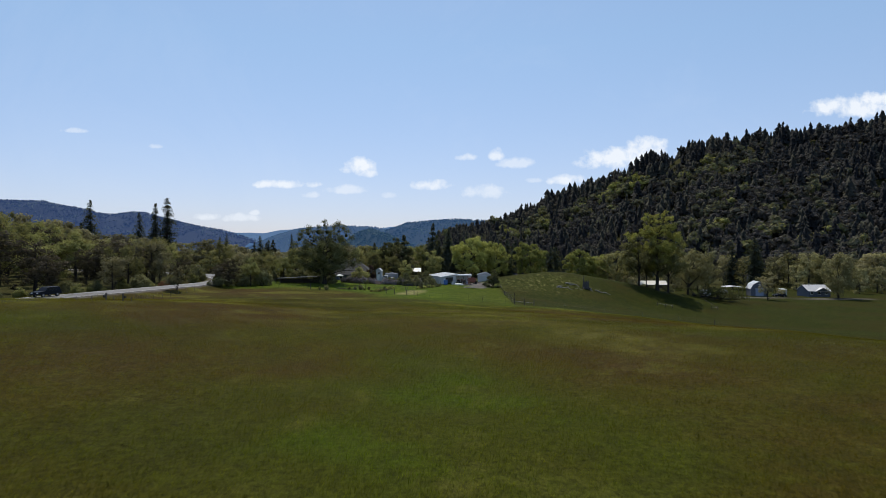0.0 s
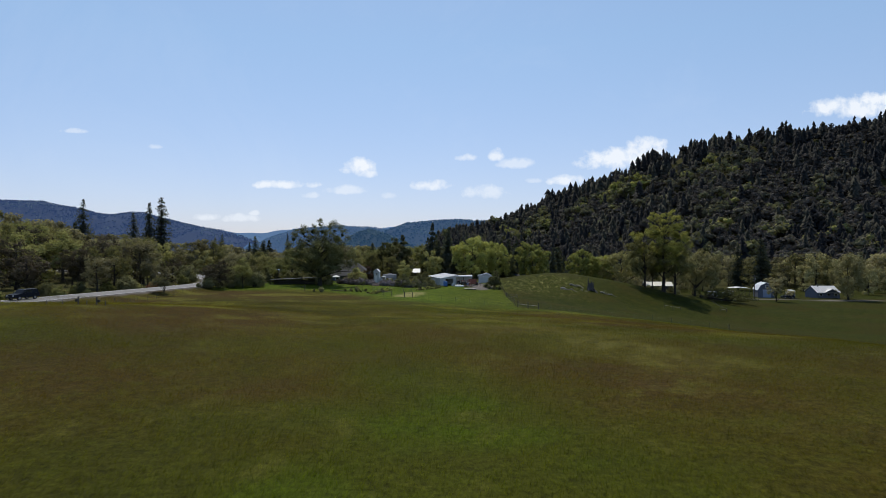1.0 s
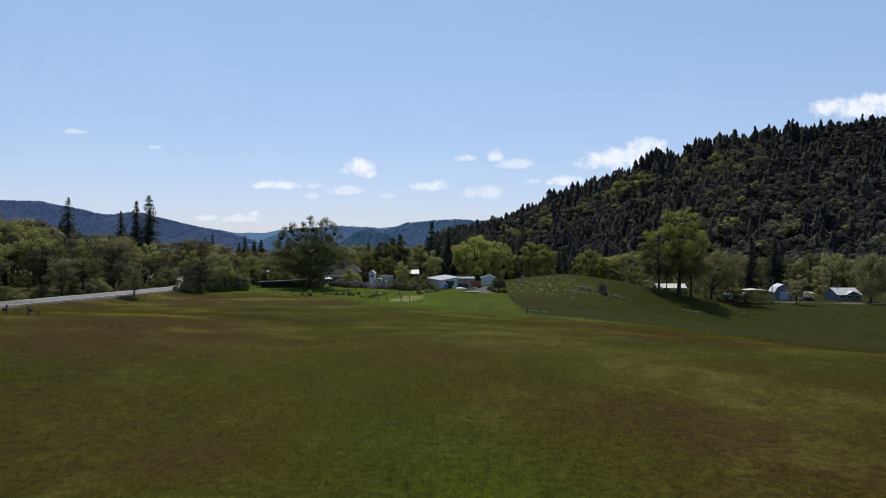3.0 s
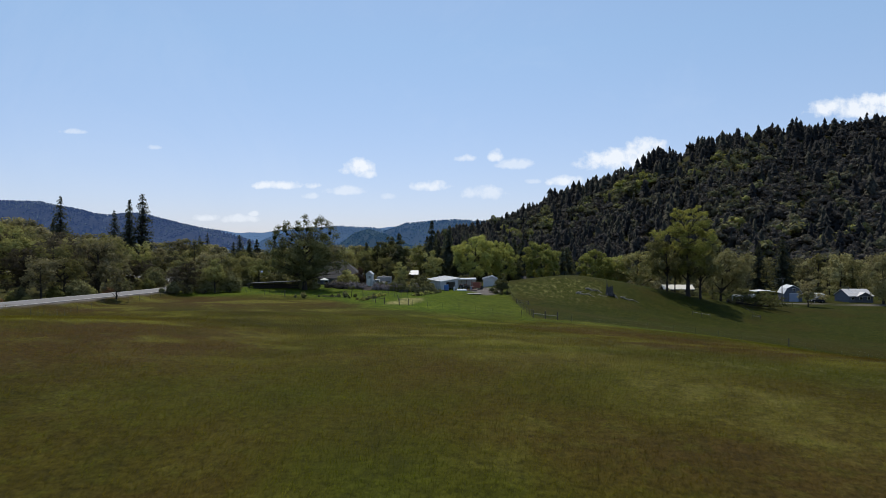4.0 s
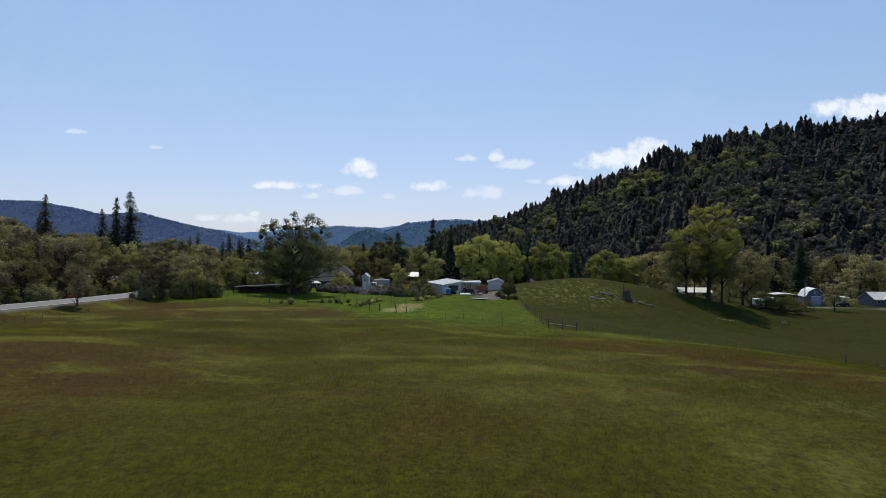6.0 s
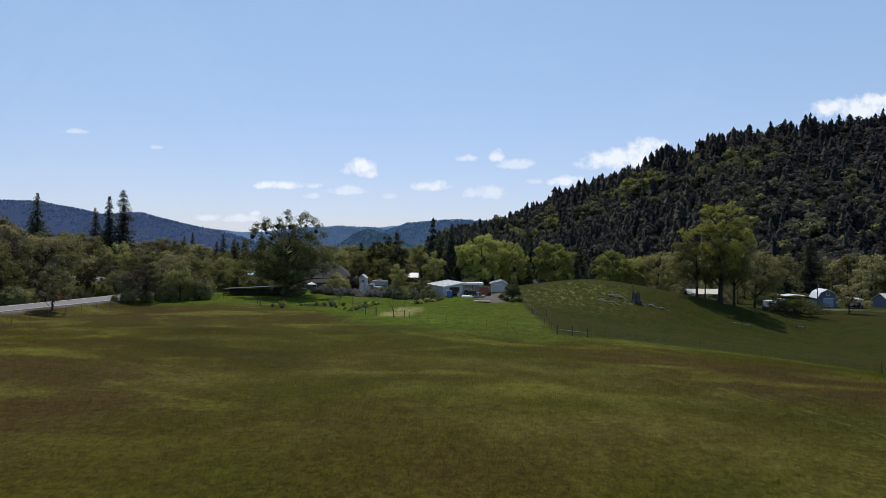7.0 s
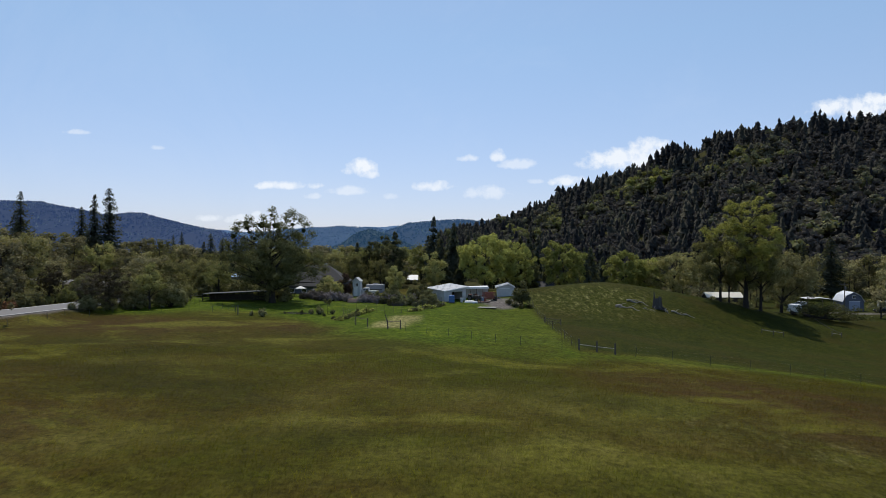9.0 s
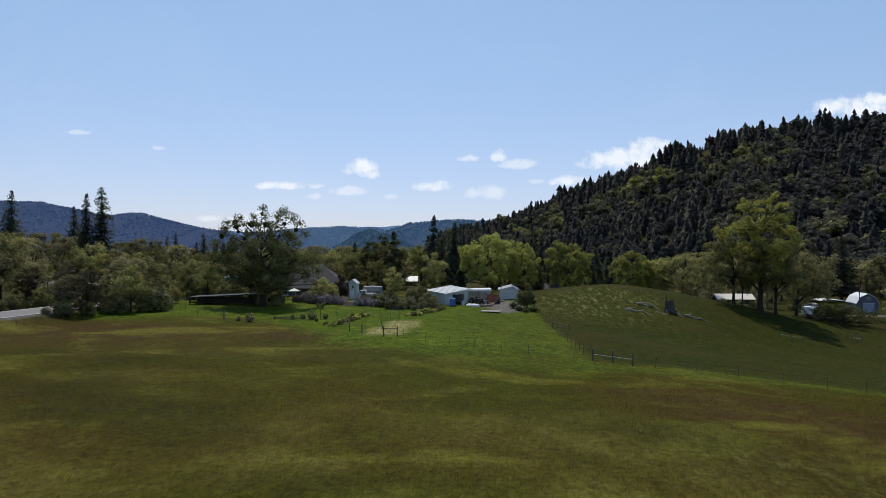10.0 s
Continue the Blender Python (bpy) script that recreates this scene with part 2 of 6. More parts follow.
LEAF_SHRUB = foliage("shrub_leaves", (0.048, 0.051, 0.030), (0.112, 0.114, 0.060), (0.235, 0.228, 0.112), 0.30)
LEAF_FIR = foliage("fir_needles", (0.027, 0.033, 0.028), (0.052, 0.061, 0.047), (0.098, 0.106, 0.070), 0.22)
LEAF_GREY = foliage("lavender_leaves", (0.075, 0.066, 0.070), (0.165, 0.145, 0.155), (0.30, 0.265, 0.285), 0.12)
LEAF_PALE = foliage("cottonwood_leaves", (0.085, 0.075, 0.038), (0.215, 0.193, 0.094), (0.40, 0.365, 0.18), 0.32)
LEAF_TWIG = foliage("bare_twigs", (0.030, 0.024, 0.019), (0.068, 0.055, 0.042), (0.145, 0.118, 0.082), 0.14)
DIRTY_WHITE = surface("stained_white_siding", (0.26, 0.27, 0.28), (0.66, 0.67, 0.67), 1.6, 0.75, 0, 0.1, True, (1, 1, 0.35))
LEAF_MISTLETOE = foliage("mistletoe", (0.012, 0.016, 0.006), (0.02, 0.025, 0.01), (0.03, 0.035, 0.012), 0.1)
BARK = surface("bark", (0.014, 0.012, 0.010), (0.044, 0.038, 0.032), 2.0, 0.95, 0, 0.6, True, (2, 2, 0.4))
DEADWOOD = surface("bleached_wood", (0.07, 0.063, 0.053), (0.36, 0.33, 0.28), 1.2, 0.85, 0, 0.5, True, (2, 2, 0.5))
STUMPWOOD = surface("grey_stump_wood", (0.028, 0.025, 0.023), (0.10, 0.092, 0.085), 1.4, 0.9, 0, 0.7, True, (3, 3, 0.3))
POSTWOOD = surface("weathered_post", (0.05, 0.043, 0.036), (0.15, 0.13, 0.11), 3.0, 0.9, 0, 0.4, True, (3, 3, 0.4))
RAILWOOD = surface("pale_rail", (0.20, 0.19, 0.17), (0.38, 0.36, 0.33), 3.0, 0.85, 0, 0.4, True, (0.4, 3, 3))
STEEL = surface("galvanised_wire", (0.14, 0.14, 0.14), (0.26, 0.26, 0.26), 5.0, 0.5, 0.7, 0)
TPOST = surface("painted_steel_post", (0.05, 0.07, 0.05), (0.10, 0.10, 0.08), 6.0, 0.7, 0.2, 0)
ASPHALT = surface("asphalt", (0.085, 0.081, 0.083), (0.145, 0.140, 0.142), 0.6, 0.75, 0, 0.3, False, (1, 1, 1), 0.5)
LINE = surface("road_paint", (0.55, 0.54, 0.50), (0.75, 0.74, 0.70), 2.0, 0.7, 0, 0, False)
WHITE = surface("white_paint", (0.62, 0.62, 0.60), (0.80, 0.80, 0.78), 0.8, 0.6, 0, 0.05)
OFFWHITE = surface("weathered_white_shell", (0.34, 0.34, 0.33), (0.50, 0.50, 0.48), 0.9, 0.5, 0, 0.05)
# Darker copy of the white shell: tree shade on the trailer, as colour.
SHADED_SHELL = surface("shaded_trailer_shell", (0.17, 0.175, 0.19), (0.30, 0.305, 0.32), 0.9, 0.5, 0, 0.05)
STEPWOOD = surface("pale_brown_timber", (0.12, 0.085, 0.07), (0.24, 0.18, 0.15), 2.0, 0.85, 0, 0.3)
ROOF_WHITE = surface("white_metal_roof", (0.60, 0.61, 0.63), (0.82, 0.83, 0.84), 0.7, 0.38, 0.2, 0.05)
ROOF_PALE = surface("dull_white_metal_roof", (0.36, 0.37, 0.39), (0.60, 0.61, 0.62), 0.9, 0.8, 0.0, 0.1, True, (1, 0.3, 1), 0.12)
ROOF_GREY = surface("grey_shingles", (0.020, 0.020, 0.022), (0.050, 0.049, 0.052), 1.3, 0.85, 0, 0.5)
ROOF_DARK = surface("old_tin_roof", (0.05, 0.052, 0.055), (0.11, 0.115, 0.12), 0.8, 0.9, 0.0, 0.1, True, (1, 1, 1), 0.1)
ROOF_BLUE = surface("pale_blue_metal_roof", (0.20, 0.34, 0.62), (0.46, 0.58, 0.78), 0.9, 0.4, 0.3, 0.05)
ROOF_TIN = surface("tin_roof", (0.40, 0.40, 0.41), (0.60, 0.60, 0.61), 0.8, 0.6, 0.1, 0.05)
BLUEGREY = surface("blue_grey_siding", (0.13, 0.16, 0.22), (0.20, 0.23, 0.31), 0.8, 0.7, 0, 0.05)
PALEBLUE = surface("pale_blue_door", (0.20, 0.24, 0.33), (0.32, 0.36, 0.46), 0.8, 0.6, 0, 0.05)
# BLUEGREY darkened: shade on walls turned from the sun is in this colour.
SHADED_GREY = surface("shaded_blue_grey_siding", (0.075, 0.085, 0.11), (0.13, 0.14, 0.175), 0.8, 0.75, 0, 0.05)
CREAM = surface("cream_siding", (0.27, 0.25, 0.22), (0.38, 0.36, 0.32), 0.8, 0.7, 0, 0.05)
DARKWOOD = surface("dark_boards", (0.025, 0.022, 0.02), (0.07, 0.06, 0.05), 2.0, 0.9, 0, 0.3)
REDWOOD = surface("red_brown_boards", (0.14, 0.05, 0.035), (0.26, 0.10, 0.07), 2.0, 0.8, 0, 0.3)
GLASS = Mat("window_glass", 0.05, 0, 0.8).colour((0.015, 0.02, 0.025)).m
CARPAINT = Mat("dark_car_paint", 0.45, 0.0, 0.12).colour((0.008, 0.010, 0.016)).m
RUBBER = surface("tyre_rubber", (0.012, 0.012, 0.012), (0.03, 0.03, 0.03), 8, 0.85)
ALLOY = surface("alloy_rim", (0.30, 0.30, 0.31), (0.45, 0.45, 0.46), 8, 0.35, 0.8, 0)
LAMP_RED = Mat("tail_lamp", 0.3).colour((0.25, 0.01, 0.01)).m
BLUE_TARP = surface("blue_plastic", (0.03, 0.10, 0.30), (0.06, 0.18, 0.45), 2.0, 0.45, 0, 0.1)
CANVAS = surface("pale_canvas", (0.58, 0.57, 0.54), (0.72, 0.71, 0.68), 2.0, 0.85, 0, 0.1)
CONCRETE = surface("concrete", (0.24, 0.235, 0.22), (0.42, 0.41, 0.39), 1.0, 0.9, 0, 0.3)
GRASS = grass_material()


# ---- small builders ----
def sstep(a, b, v):
    t = np.clip((np.asarray(v, float) - a) / (b - a), 0, 1)
    return t * t * (3 - 2 * t)


def mesh_object(name, verts, faces, material, parent=None, smooth=False):
    me = bpy.data.meshes.new(name)
    me.from_pydata([tuple(v) for v in verts], [], [tuple(f) for f in faces])
    me.materials.append(material)
    ob = new(name, me)
    if smooth:
        me.shade_smooth()
    if parent is not None:
        ob.parent = parent
    return ob


def fast_mesh(name, verts, corners, size, material, parent=None, attrs=None, smooth=False):
    """A large mesh of triangles or quads from arrays; attrs: one value a vertex."""
    me = bpy.data.meshes.new(name)
    verts, corners = np.asarray(verts, np.float32), np.asarray(corners, np.int32).ravel()
    count = len(corners) // size
    me.vertices.add(len(verts)), me.loops.add(len(corners)), me.polygons.add(count)
    me.vertices.foreach_set("co", verts.ravel())
    me.loops.foreach_set("vertex_index", corners)
    me.polygons.foreach_set("loop_start", np.arange(count, dtype=np.int32) * size)
    me.update(calc_edges=True)
    me.validate()
    for key, values in (attrs or {}).items():
        a = me.attributes.new(key, "FLOAT", "POINT")
        a.data.foreach_set("value", np.asarray(values, np.float32))
    if smooth:
        me.shade_smooth()
    me.materials.append(material)
    ob = new(name, me)
    if parent is not None:
        ob.parent = parent
    return ob


def part(name, bm, material, parent, label=""):
    me = bpy.data.meshes.new(name)
    bm.to_mesh(me)
    bm.free()
    me.materials.append(material)
    ob = new(name, me)
    ob.parent = parent
    return tagged(ob, label)


def thing(name, m, label, category, group=""):
    ob = new(name)
    ob.matrix_world = m
    return tagged(ob, label, category, group)


def box(x0, x1, y0, y1, z0, z1, bevel=0.0, bm=None):
    bm = bm or bmesh.new()
    r = bmesh.ops.create_cube(bm, size=1.0)
    for v in r["verts"]:
        v.co = Vector(((x0 + x1) / 2 + v.co.x * (x1 - x0), (y0 + y1) / 2 + v.co.y * (y1 - y0), (z0 + z1) / 2 + v.co.z * (z1 - z0)))
    if bevel:
        bmesh.ops.bevel(bm, geom=list({e for v in r["verts"] for e in v.link_edges}), offset=bevel, segments=2, affect="EDGES", profile=0.6)
    return bm


def tube(points, radii, sides=7, bm=None):
    """A tapered limb through the points."""
    bm = bm or bmesh.new()
    rings = []
    for i, p in enumerate(points):
        p = Vector(p)
        d = (Vector(points[min(i + 1, len(points) - 1)]) - Vector(points[max(i - 1, 0)])).normalized()
        a = d.orthogonal().normalized()
        b = d.cross(a)
        rings.append([bm.verts.new(p + (a * math.cos(k * math.tau / sides) + b * math.sin(k * math.tau / sides)) * radii[i]) for k in range(sides)])
    for lo, hi in zip(rings, rings[1:]):
        off = min(range(sides), key=lambda s: sum((lo[k].co - hi[(k + s) % sides].co).length for k in range(sides)))
        for k in range(sides):
            bm.faces.new((lo[k], lo[(k + 1) % sides], hi[(k + 1 + off) % sides], hi[(k + off) % sides]))
    bm.faces.new(rings[0][::-1]), bm.faces.new(rings[-1])
    return bm


def prism(outline, y0, y1, bm=None):
    """An outline in x and z, drawn out along y."""
    bm = bm or bmesh.new()
    a = [bm.verts.new((x, y0, z)) for x, z in outline]
    b = [bm.verts.new((x, y1, z)) for x, z in outline]
    n = len(a)
    for i in range(n):
        bm.faces.new((a[i], a[(i + 1) % n], b[(i + 1) % n], b[i]))
    bm.faces.new(a[::-1]), bm.faces.new(b)
    bmesh.ops.recalc_face_normals(bm, faces=bm.faces)
    return bm


# ---- the ground ----
ROAD = [(-92, -40), (-85, 20), (-78, 60), (-71, 98), (-65, 124), (-59, 149), (-58, 164), (-65, 184), (-84, 210), (-118, 238), (-170, 262)]
ROAD_Z, ROAD_HALF = 0.95, 4.0


def along(points, step=2.0):
    """Points every step metres on a smooth line through the given ones."""
    out = []
    for i in range(len(points) - 1):
        p0, p1, p2, p3 = (Vector(points[max(0, min(len(points) - 1, i + k))]) for k in (-1, 0, 1, 2))
        n = max(2, int((p2 - p1).length / step))
        for k in range(n):
            t = k / n
            out.append(0.5 * (2 * p1 + (p2 - p0) * t + (2 * p0 - 5 * p1 + 4 * p2 - p3) * t * t + (3 * p1 - p0 - 3 * p2 + p3) * t ** 3))
    out.append(Vector(points[-1]))
    return out


ROAD_LINE = along(ROAD)
ROAD_ARRAY = np.array([tuple(p) for p in ROAD_LINE])


def road_distance(x, y):
    x, y = np.atleast_1d(np.asarray(x, float)), np.atleast_1d(np.asarray(y, float))
    best = np.full(x.shape, 1e9)
    for px, py in ROAD_ARRAY:
        best = np.minimum(best, (x - px) ** 2 + (y - py) ** 2)
    return np.sqrt(best)


def waves(x, y, s, k):
    """A cheap smooth unevenness."""
    return (np.sin(x / s + 1.3 * k) * np.cos(y / s * 0.83 + 0.7 * k) + 0.5 * np.sin((x * 0.6 + y * 1.1) / s * 1.9 + k) + 0.3 * np.cos((x * 1.3 - y * 0.7) / s * 3.1 + 2 * k))


def crest_height(x):
    return np.interp(x, (-90, 44, 109, 152, 197, 214, 248, 287, 328, 375, 405, 445, 700, 1500), (0, 37, 59, 74, 88, 100, 111, 118, 126, 131, 135, 142, 166, 180))


def hill(x, y):
    """The wooded hill beside the valley."""
    crest_y = 760 - 150 * sstep(30, 300, x) + 40 * sstep(400, 900, x)
    foot_y = 560 - 220 * sstep(40, 260, x) - 60 * sstep(300, 800, x)
    t = (y - foot_y) / (crest_y - foot_y)
    up = np.clip(t, 0, 1)
    up = up ** 1.15 * (1 - 0.18 * (up - up * up))
    down = np.clip((y - crest_y) / 900, 0, 1)
    size = crest_height(x) + 2 * waves(x, y, 42, 1)
    return np.maximum(size * (up - 0.5 * down), 0) * (t > 0)


def height(x, y):
    x, y = np.asarray(x, float), np.asarray(y, float)
    z = 1.3 - 1.9 * sstep(62, 118, y)
    z = z + (0.6 + 1.3 * sstep(112, 82, y)) * sstep(-10, -45, x)
    fall = sstep(-12, 100, x)
    fall = fall + (sstep(-12, 88, x) - fall) * sstep(120, 168, y)
    z = z - 9.0 * fall * sstep(20, 156, y)
    z = z - 2.2 * sstep(38, 70, x) * sstep(35, 75, y) * sstep(130, 100, y)
    side = np.where(x < 40, 17.0, 36.0)
    spine = 192 + 0.36 * np.clip(x - 40, 0, 60)
    deep = np.where(y < spine, 15.5 - 1.5 * sstep(42, 62, x), 20.0)
    z = z + 7.2 * np.exp(-((x - 40) / side) ** 2 / 2 - ((y - spine) / deep) ** 2 / 2)
    z = z - 6.0 * sstep(260, 420, y) * sstep(60, -120, x)
    z = z + 0.10 * waves(x, y, 9.0, 3) * sstep(20, 60, y)
    d = road_distance(x.ravel(), y.ravel()).reshape(x.shape)
    w = 1 - sstep(ROAD_HALF + 0.6, ROAD_HALF + 5.5, d)
    z = z * (1 - w) + (ROAD_Z - 0.06) * w
    return z + hill(x, y)


def hz(x, y):
    return float(height(np.array([x]), np.array([y]))[0])


def spaced(stops):
    """Grid lines: stretches of (from, to, step)."""
    out = []
    for a, b, s in stops:
        out += list(np.arange(a, b, s))
    return np.array(out + [stops[-1][1]], float)


def soft_patches(x, y, rows):
    """A field of soft patches: x, y, half widths, strength."""
    x, y = np.asarray(x, float), np.asarray(y, float)
    dx, dy = x + 1.1 * waves(x, y, 3.1, 4), y + 1.3 * waves(x, y, 3.7, 7)
    out = np.zeros(x.shape)
    for px, py, rx, ry, k in rows:
        out = out + k * np.exp(-((dx - px) / rx) ** 2 - ((dy - py) / ry) ** 2)
    return out


BROWN = ((42, 82, 13, 9, 0.9), (-31, 68, 11, 7, 1.0), (-29, 82, 9, 5, 0.8), (-25, 73, 9, 7, 1.0), (-21, 63, 7, 5, 0.6), (-10, 41, 4, 3, 0.8), (13.5, 51, 5, 4, 0.35), (-23, 40, 10, 9, 0.4), (-30, 51, 9, 8, 0.45),
         (24, 88, 12, 8, 1.0), (24, 101, 10, 6, 0.6), (20, 109, 9, 4, 0.6), (27, 104, 10, 4, 0.5), (34, 52, 13, 13, 0.45), (-34, 137, 16, 5, 1.1), (-18, 78, 4, 3, 0.8), (0, 86, 5, 3, 0.3))
LUSH = ((0.5, 36, 6, 7, 1.0), (-2, 45, 5, 6, 0.6), (-2, 25, 9, 7, 0.8), (5, 26, 7, 7, 0.7), (-3, 59, 4, 4, 0.5), (13.6, 54, 4, 3, 0.5), (5.5, 86, 4, 2, 0.4), (-6, 112, 18, 10, 0.6), (10, 62, 5, 6, 0.3))
PALE = ((10, 70, 5, 5, 0.8), (14, 61, 4, 5, 0.8), (19.5, 50, 4, 4, 0.7), (17, 56, 4, 5, 0.7), (17, 36, 4, 2, 0.5), (-21, 86, 5, 2.5, 0.7), (-22, 109, 8, 3, 0.5), (-19, 82.5, 4, 1.5, 0.8), (-13.3, 85, 3, 1.5, 0.8),
        (3, 74, 5, 3, 0.7), (10, 80, 5, 4, 0.7), (-7, 96, 8, 4, 0.5), (1, 82, 6, 3, 0.5), (6, 90, 6, 5, 0.7), (-8, 88.5, 4, 2, 0.7), (7, 98, 6, 3, 0.6))
RANK = ((-32, 48, 12, 14, 0.4), (36, 62, 12, 16, 0.35), (-14, 30, 7, 12, 0.5), (-26, 56, 8, 8, 0.4), (26, 62, 6, 5, 0.3), (-21, 99, 6, 3, 0.8), (-26, 103, 7, 4, 0.9), (-17.5, 100, 5, 2, 0.8), (-34, 119, 9, 3.5, 0.7), (13, 96.5, 5, 2.5, 0.9), (10, 95, 3, 3, 0.6), (0, 101, 6, 3, 0.4), (-9, 76, 5, 3, 0.3))


def meadow_fields(x, y):
    """Where the meadow is brown with sorrel (plus) or lush (minus), pale with seed heads, or rank and dark."""
    return dict(sorrel=np.clip(soft_patches(x, y, BROWN) - soft_patches(x, y, LUSH), -1, 1), pale=np.clip(soft_patches(x, y, PALE), 0, 1), rank=np.clip(soft_patches(x, y, RANK), 0, 1), drifts=sstep(58, 86, y))


def fence_x(y):
    return 14.2 + 1.8 * (y - 124) / 51


def build_ground():
    gx = spaced([(-4500, -1000, 250), (-1000, -300, 40), (-300, -110, 8), (-110, 100, 1.5), (100, 300, 6), (300, 900, 20), (900, 4500, 200)])
    gy = spaced([(-1500, -100, 100), (-100, 20, 12), (20, 215, 1.5), (215, 330, 5), (330, 900, 15), (900, 4600, 150)])
    X, Y = np.meshgrid(gx, gy)
    Z = height(X, Y)
    nx, ny = len(gx), len(gy)
    idx = np.arange(nx * ny).reshape(ny, nx)
    quads = np.stack([idx[:-1, :-1], idx[:-1, 1:], idx[1:, 1:], idx[1:, :-1]], -1).reshape(-1, 4)
    x, y = X.ravel(), Y.ravel()
    wob = 1.6 * waves(x, y, 7.0, 2)
    fx = fence_x(y)
    edge_l = 119 + 6 * sstep(2, -8, x) + 22 * sstep(-8, -30, x) + 2.5 * waves(x, y, 5.0, 4)
    verge = 0.55 * np.exp(-((y - (123.4 - 0.245 * (x - 14.4)) + 0.8 * wob) / 2.3) ** 2) * sstep(10, 16, x)
    mown = sstep(-3, 9, y - edge_l + wob) * sstep(0.6, -0.6, x - fx) * sstep(-56, -50, x) * sstep(196, 186, y)
    mown = mown * (1 - 0.3 * sstep(-4, 8, x + wob) * sstep(178, 160, y))
    line = 124.6 - 0.245 * (x - 14.4)
    pasture = sstep(0, 3, y - line) * sstep(-0.6, 0.6, x - fx) + 0.0
    pasture = np.maximum(pasture, sstep(2, 6, y - line) * sstep(30, 50, x))
    straw = np.exp(-((x - 27) / 13) ** 2 - ((y - 178) / 11) ** 2) * 1.5
    band = np.exp(-((x - 22 + 0.62 * (y - 76) + 0.8 * wob) / 4.5) ** 2) * sstep(48, 62, y) * sstep(104, 90, y)
    straw = np.maximum(straw, 0.45 * band)
    slant = x + 8.6 - 0.16 * (y - 136)
    hay = sstep(-2.4, -1.6, slant + 0.2 * wob) * sstep(3.2, 2.3, slant + 0.2 * wob) * sstep(135, 137, y + 0.3 * wob) * sstep(154, 151, y + 0.5 * wob)
    d = road_distance(x, y)
    gravel = sstep(ROAD_HALF + 1.7, ROAD_HALF + 0.7, d + 0.3 * wob)
    gravel = np.maximum(gravel, sstep(0, 1.2, 4.5 - np.hypot((x - 10) * 1.25, (y - 176) * 0.55) + 0.3 * wob))
    gravel = np.maximum(gravel, sstep(0, 2, 3.0 - np.abs(y - 238 + 0.15 * (x - 130)) + 0.3 * wob) * sstep(108, 116, x) * sstep(190, 170, x))
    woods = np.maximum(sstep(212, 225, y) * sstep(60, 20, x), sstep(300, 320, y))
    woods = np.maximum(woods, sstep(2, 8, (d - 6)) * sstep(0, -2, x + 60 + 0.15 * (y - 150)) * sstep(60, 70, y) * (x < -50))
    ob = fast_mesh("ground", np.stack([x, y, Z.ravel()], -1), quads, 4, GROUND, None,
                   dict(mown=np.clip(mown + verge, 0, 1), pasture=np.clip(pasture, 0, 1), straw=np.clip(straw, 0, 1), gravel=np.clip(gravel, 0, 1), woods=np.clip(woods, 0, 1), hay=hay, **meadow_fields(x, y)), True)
    tagged(ob, "wide olive-green meadow with mown lawn and a wooded hill", "ground", kind="structure")


build_ground()


def strip(name, line, left, right, z, material, label, kind="structure"):
    verts, faces = [], []
    for i, p in enumerate(line):
        d = (line[min(i + 1, len(line) - 1)] - line[max(i - 1, 0)]).normalized()
        side = Vector((d.y, -d.x))
        for o in (left, right):
            q = p + side * o
            verts.append((q.x, q.y, z))
            verts.append((q.x, q.y, z - 0.35))
        if i:
            a, b = 4 * (i - 1), 4 * i
            faces += [(a, a + 2, b + 2, b), (a + 1, a, b, b + 1), (a + 2, a + 3, b + 3, b + 2)]
    ob = mesh_object(name, verts, faces, material)
    return tagged(ob, label, name, kind=kind)


strip("road", ROAD_LINE, -ROAD_HALF, ROAD_HALF, ROAD_Z, ASPHALT, "pale grey two-lane asphalt country road")
for side in (-3.45, 3.45):
    tagged(strip("edge_line", ROAD_LINE, side - 0.07, side + 0.07, ROAD_Z + 0.006, LINE, "white edge line painted on the road"), category="road marking")


# ---- trees ----
def leaf_tris(rng, centres, normals, size, long=1.3):
    """Small leaf sprays, one triangle each, facing about along the normals."""
    n = len(centres)
    normals = normals / np.linalg.norm(normals, axis=1, keepdims=True)
    a = np.cross(normals, rng.normal(size=(n, 3)))
    a /= np.linalg.norm(a, axis=1, keepdims=True) + 1e-9
    b = np.cross(normals, a)
    s = size * rng.uniform(0.6, 1.4, (n, 1))
    v = np.stack([centres + a * s * 0.62 * long, centres - a * s * 0.4 * long + b * s * 0.5, centres - a * s * 0.4 * long - b * s * 0.5], 1).reshape(-1, 3)
    return v, np.arange(3 * n)


def clump_leaves(rng, tips, radii, leaves, size, middle, up=0.25, flat=1.0):
    """Leaves on the outsides of rounded clumps, denser on their upper sides."""
    share = radii ** 2 / (radii ** 2).sum()
    which = rng.choice(len(tips), leaves, p=share)
    o = rng.normal(size=(leaves, 3))
    o /= np.linalg.norm(o, axis=1, keepdims=True)
    turn = (o[:, 2] < 0) & (rng.random(leaves) < 0.45)
    o[turn, 2] *= -1
    r = radii[which][:, None] * (0.15 + 1.15 * rng.random((leaves, 1)) ** 0.75)
    c = tips[which] + o * r * np.array([1, 1, flat])
    out = c - middle
    out /= np.linalg.norm(out, axis=1, keepdims=True) + 1e-9
    return leaf_tris(rng, c, 0.85 * o + 0.35 * out + np.array([0, 0, up]) + 0.5 * rng.normal(size=(leaves, 3)), size)


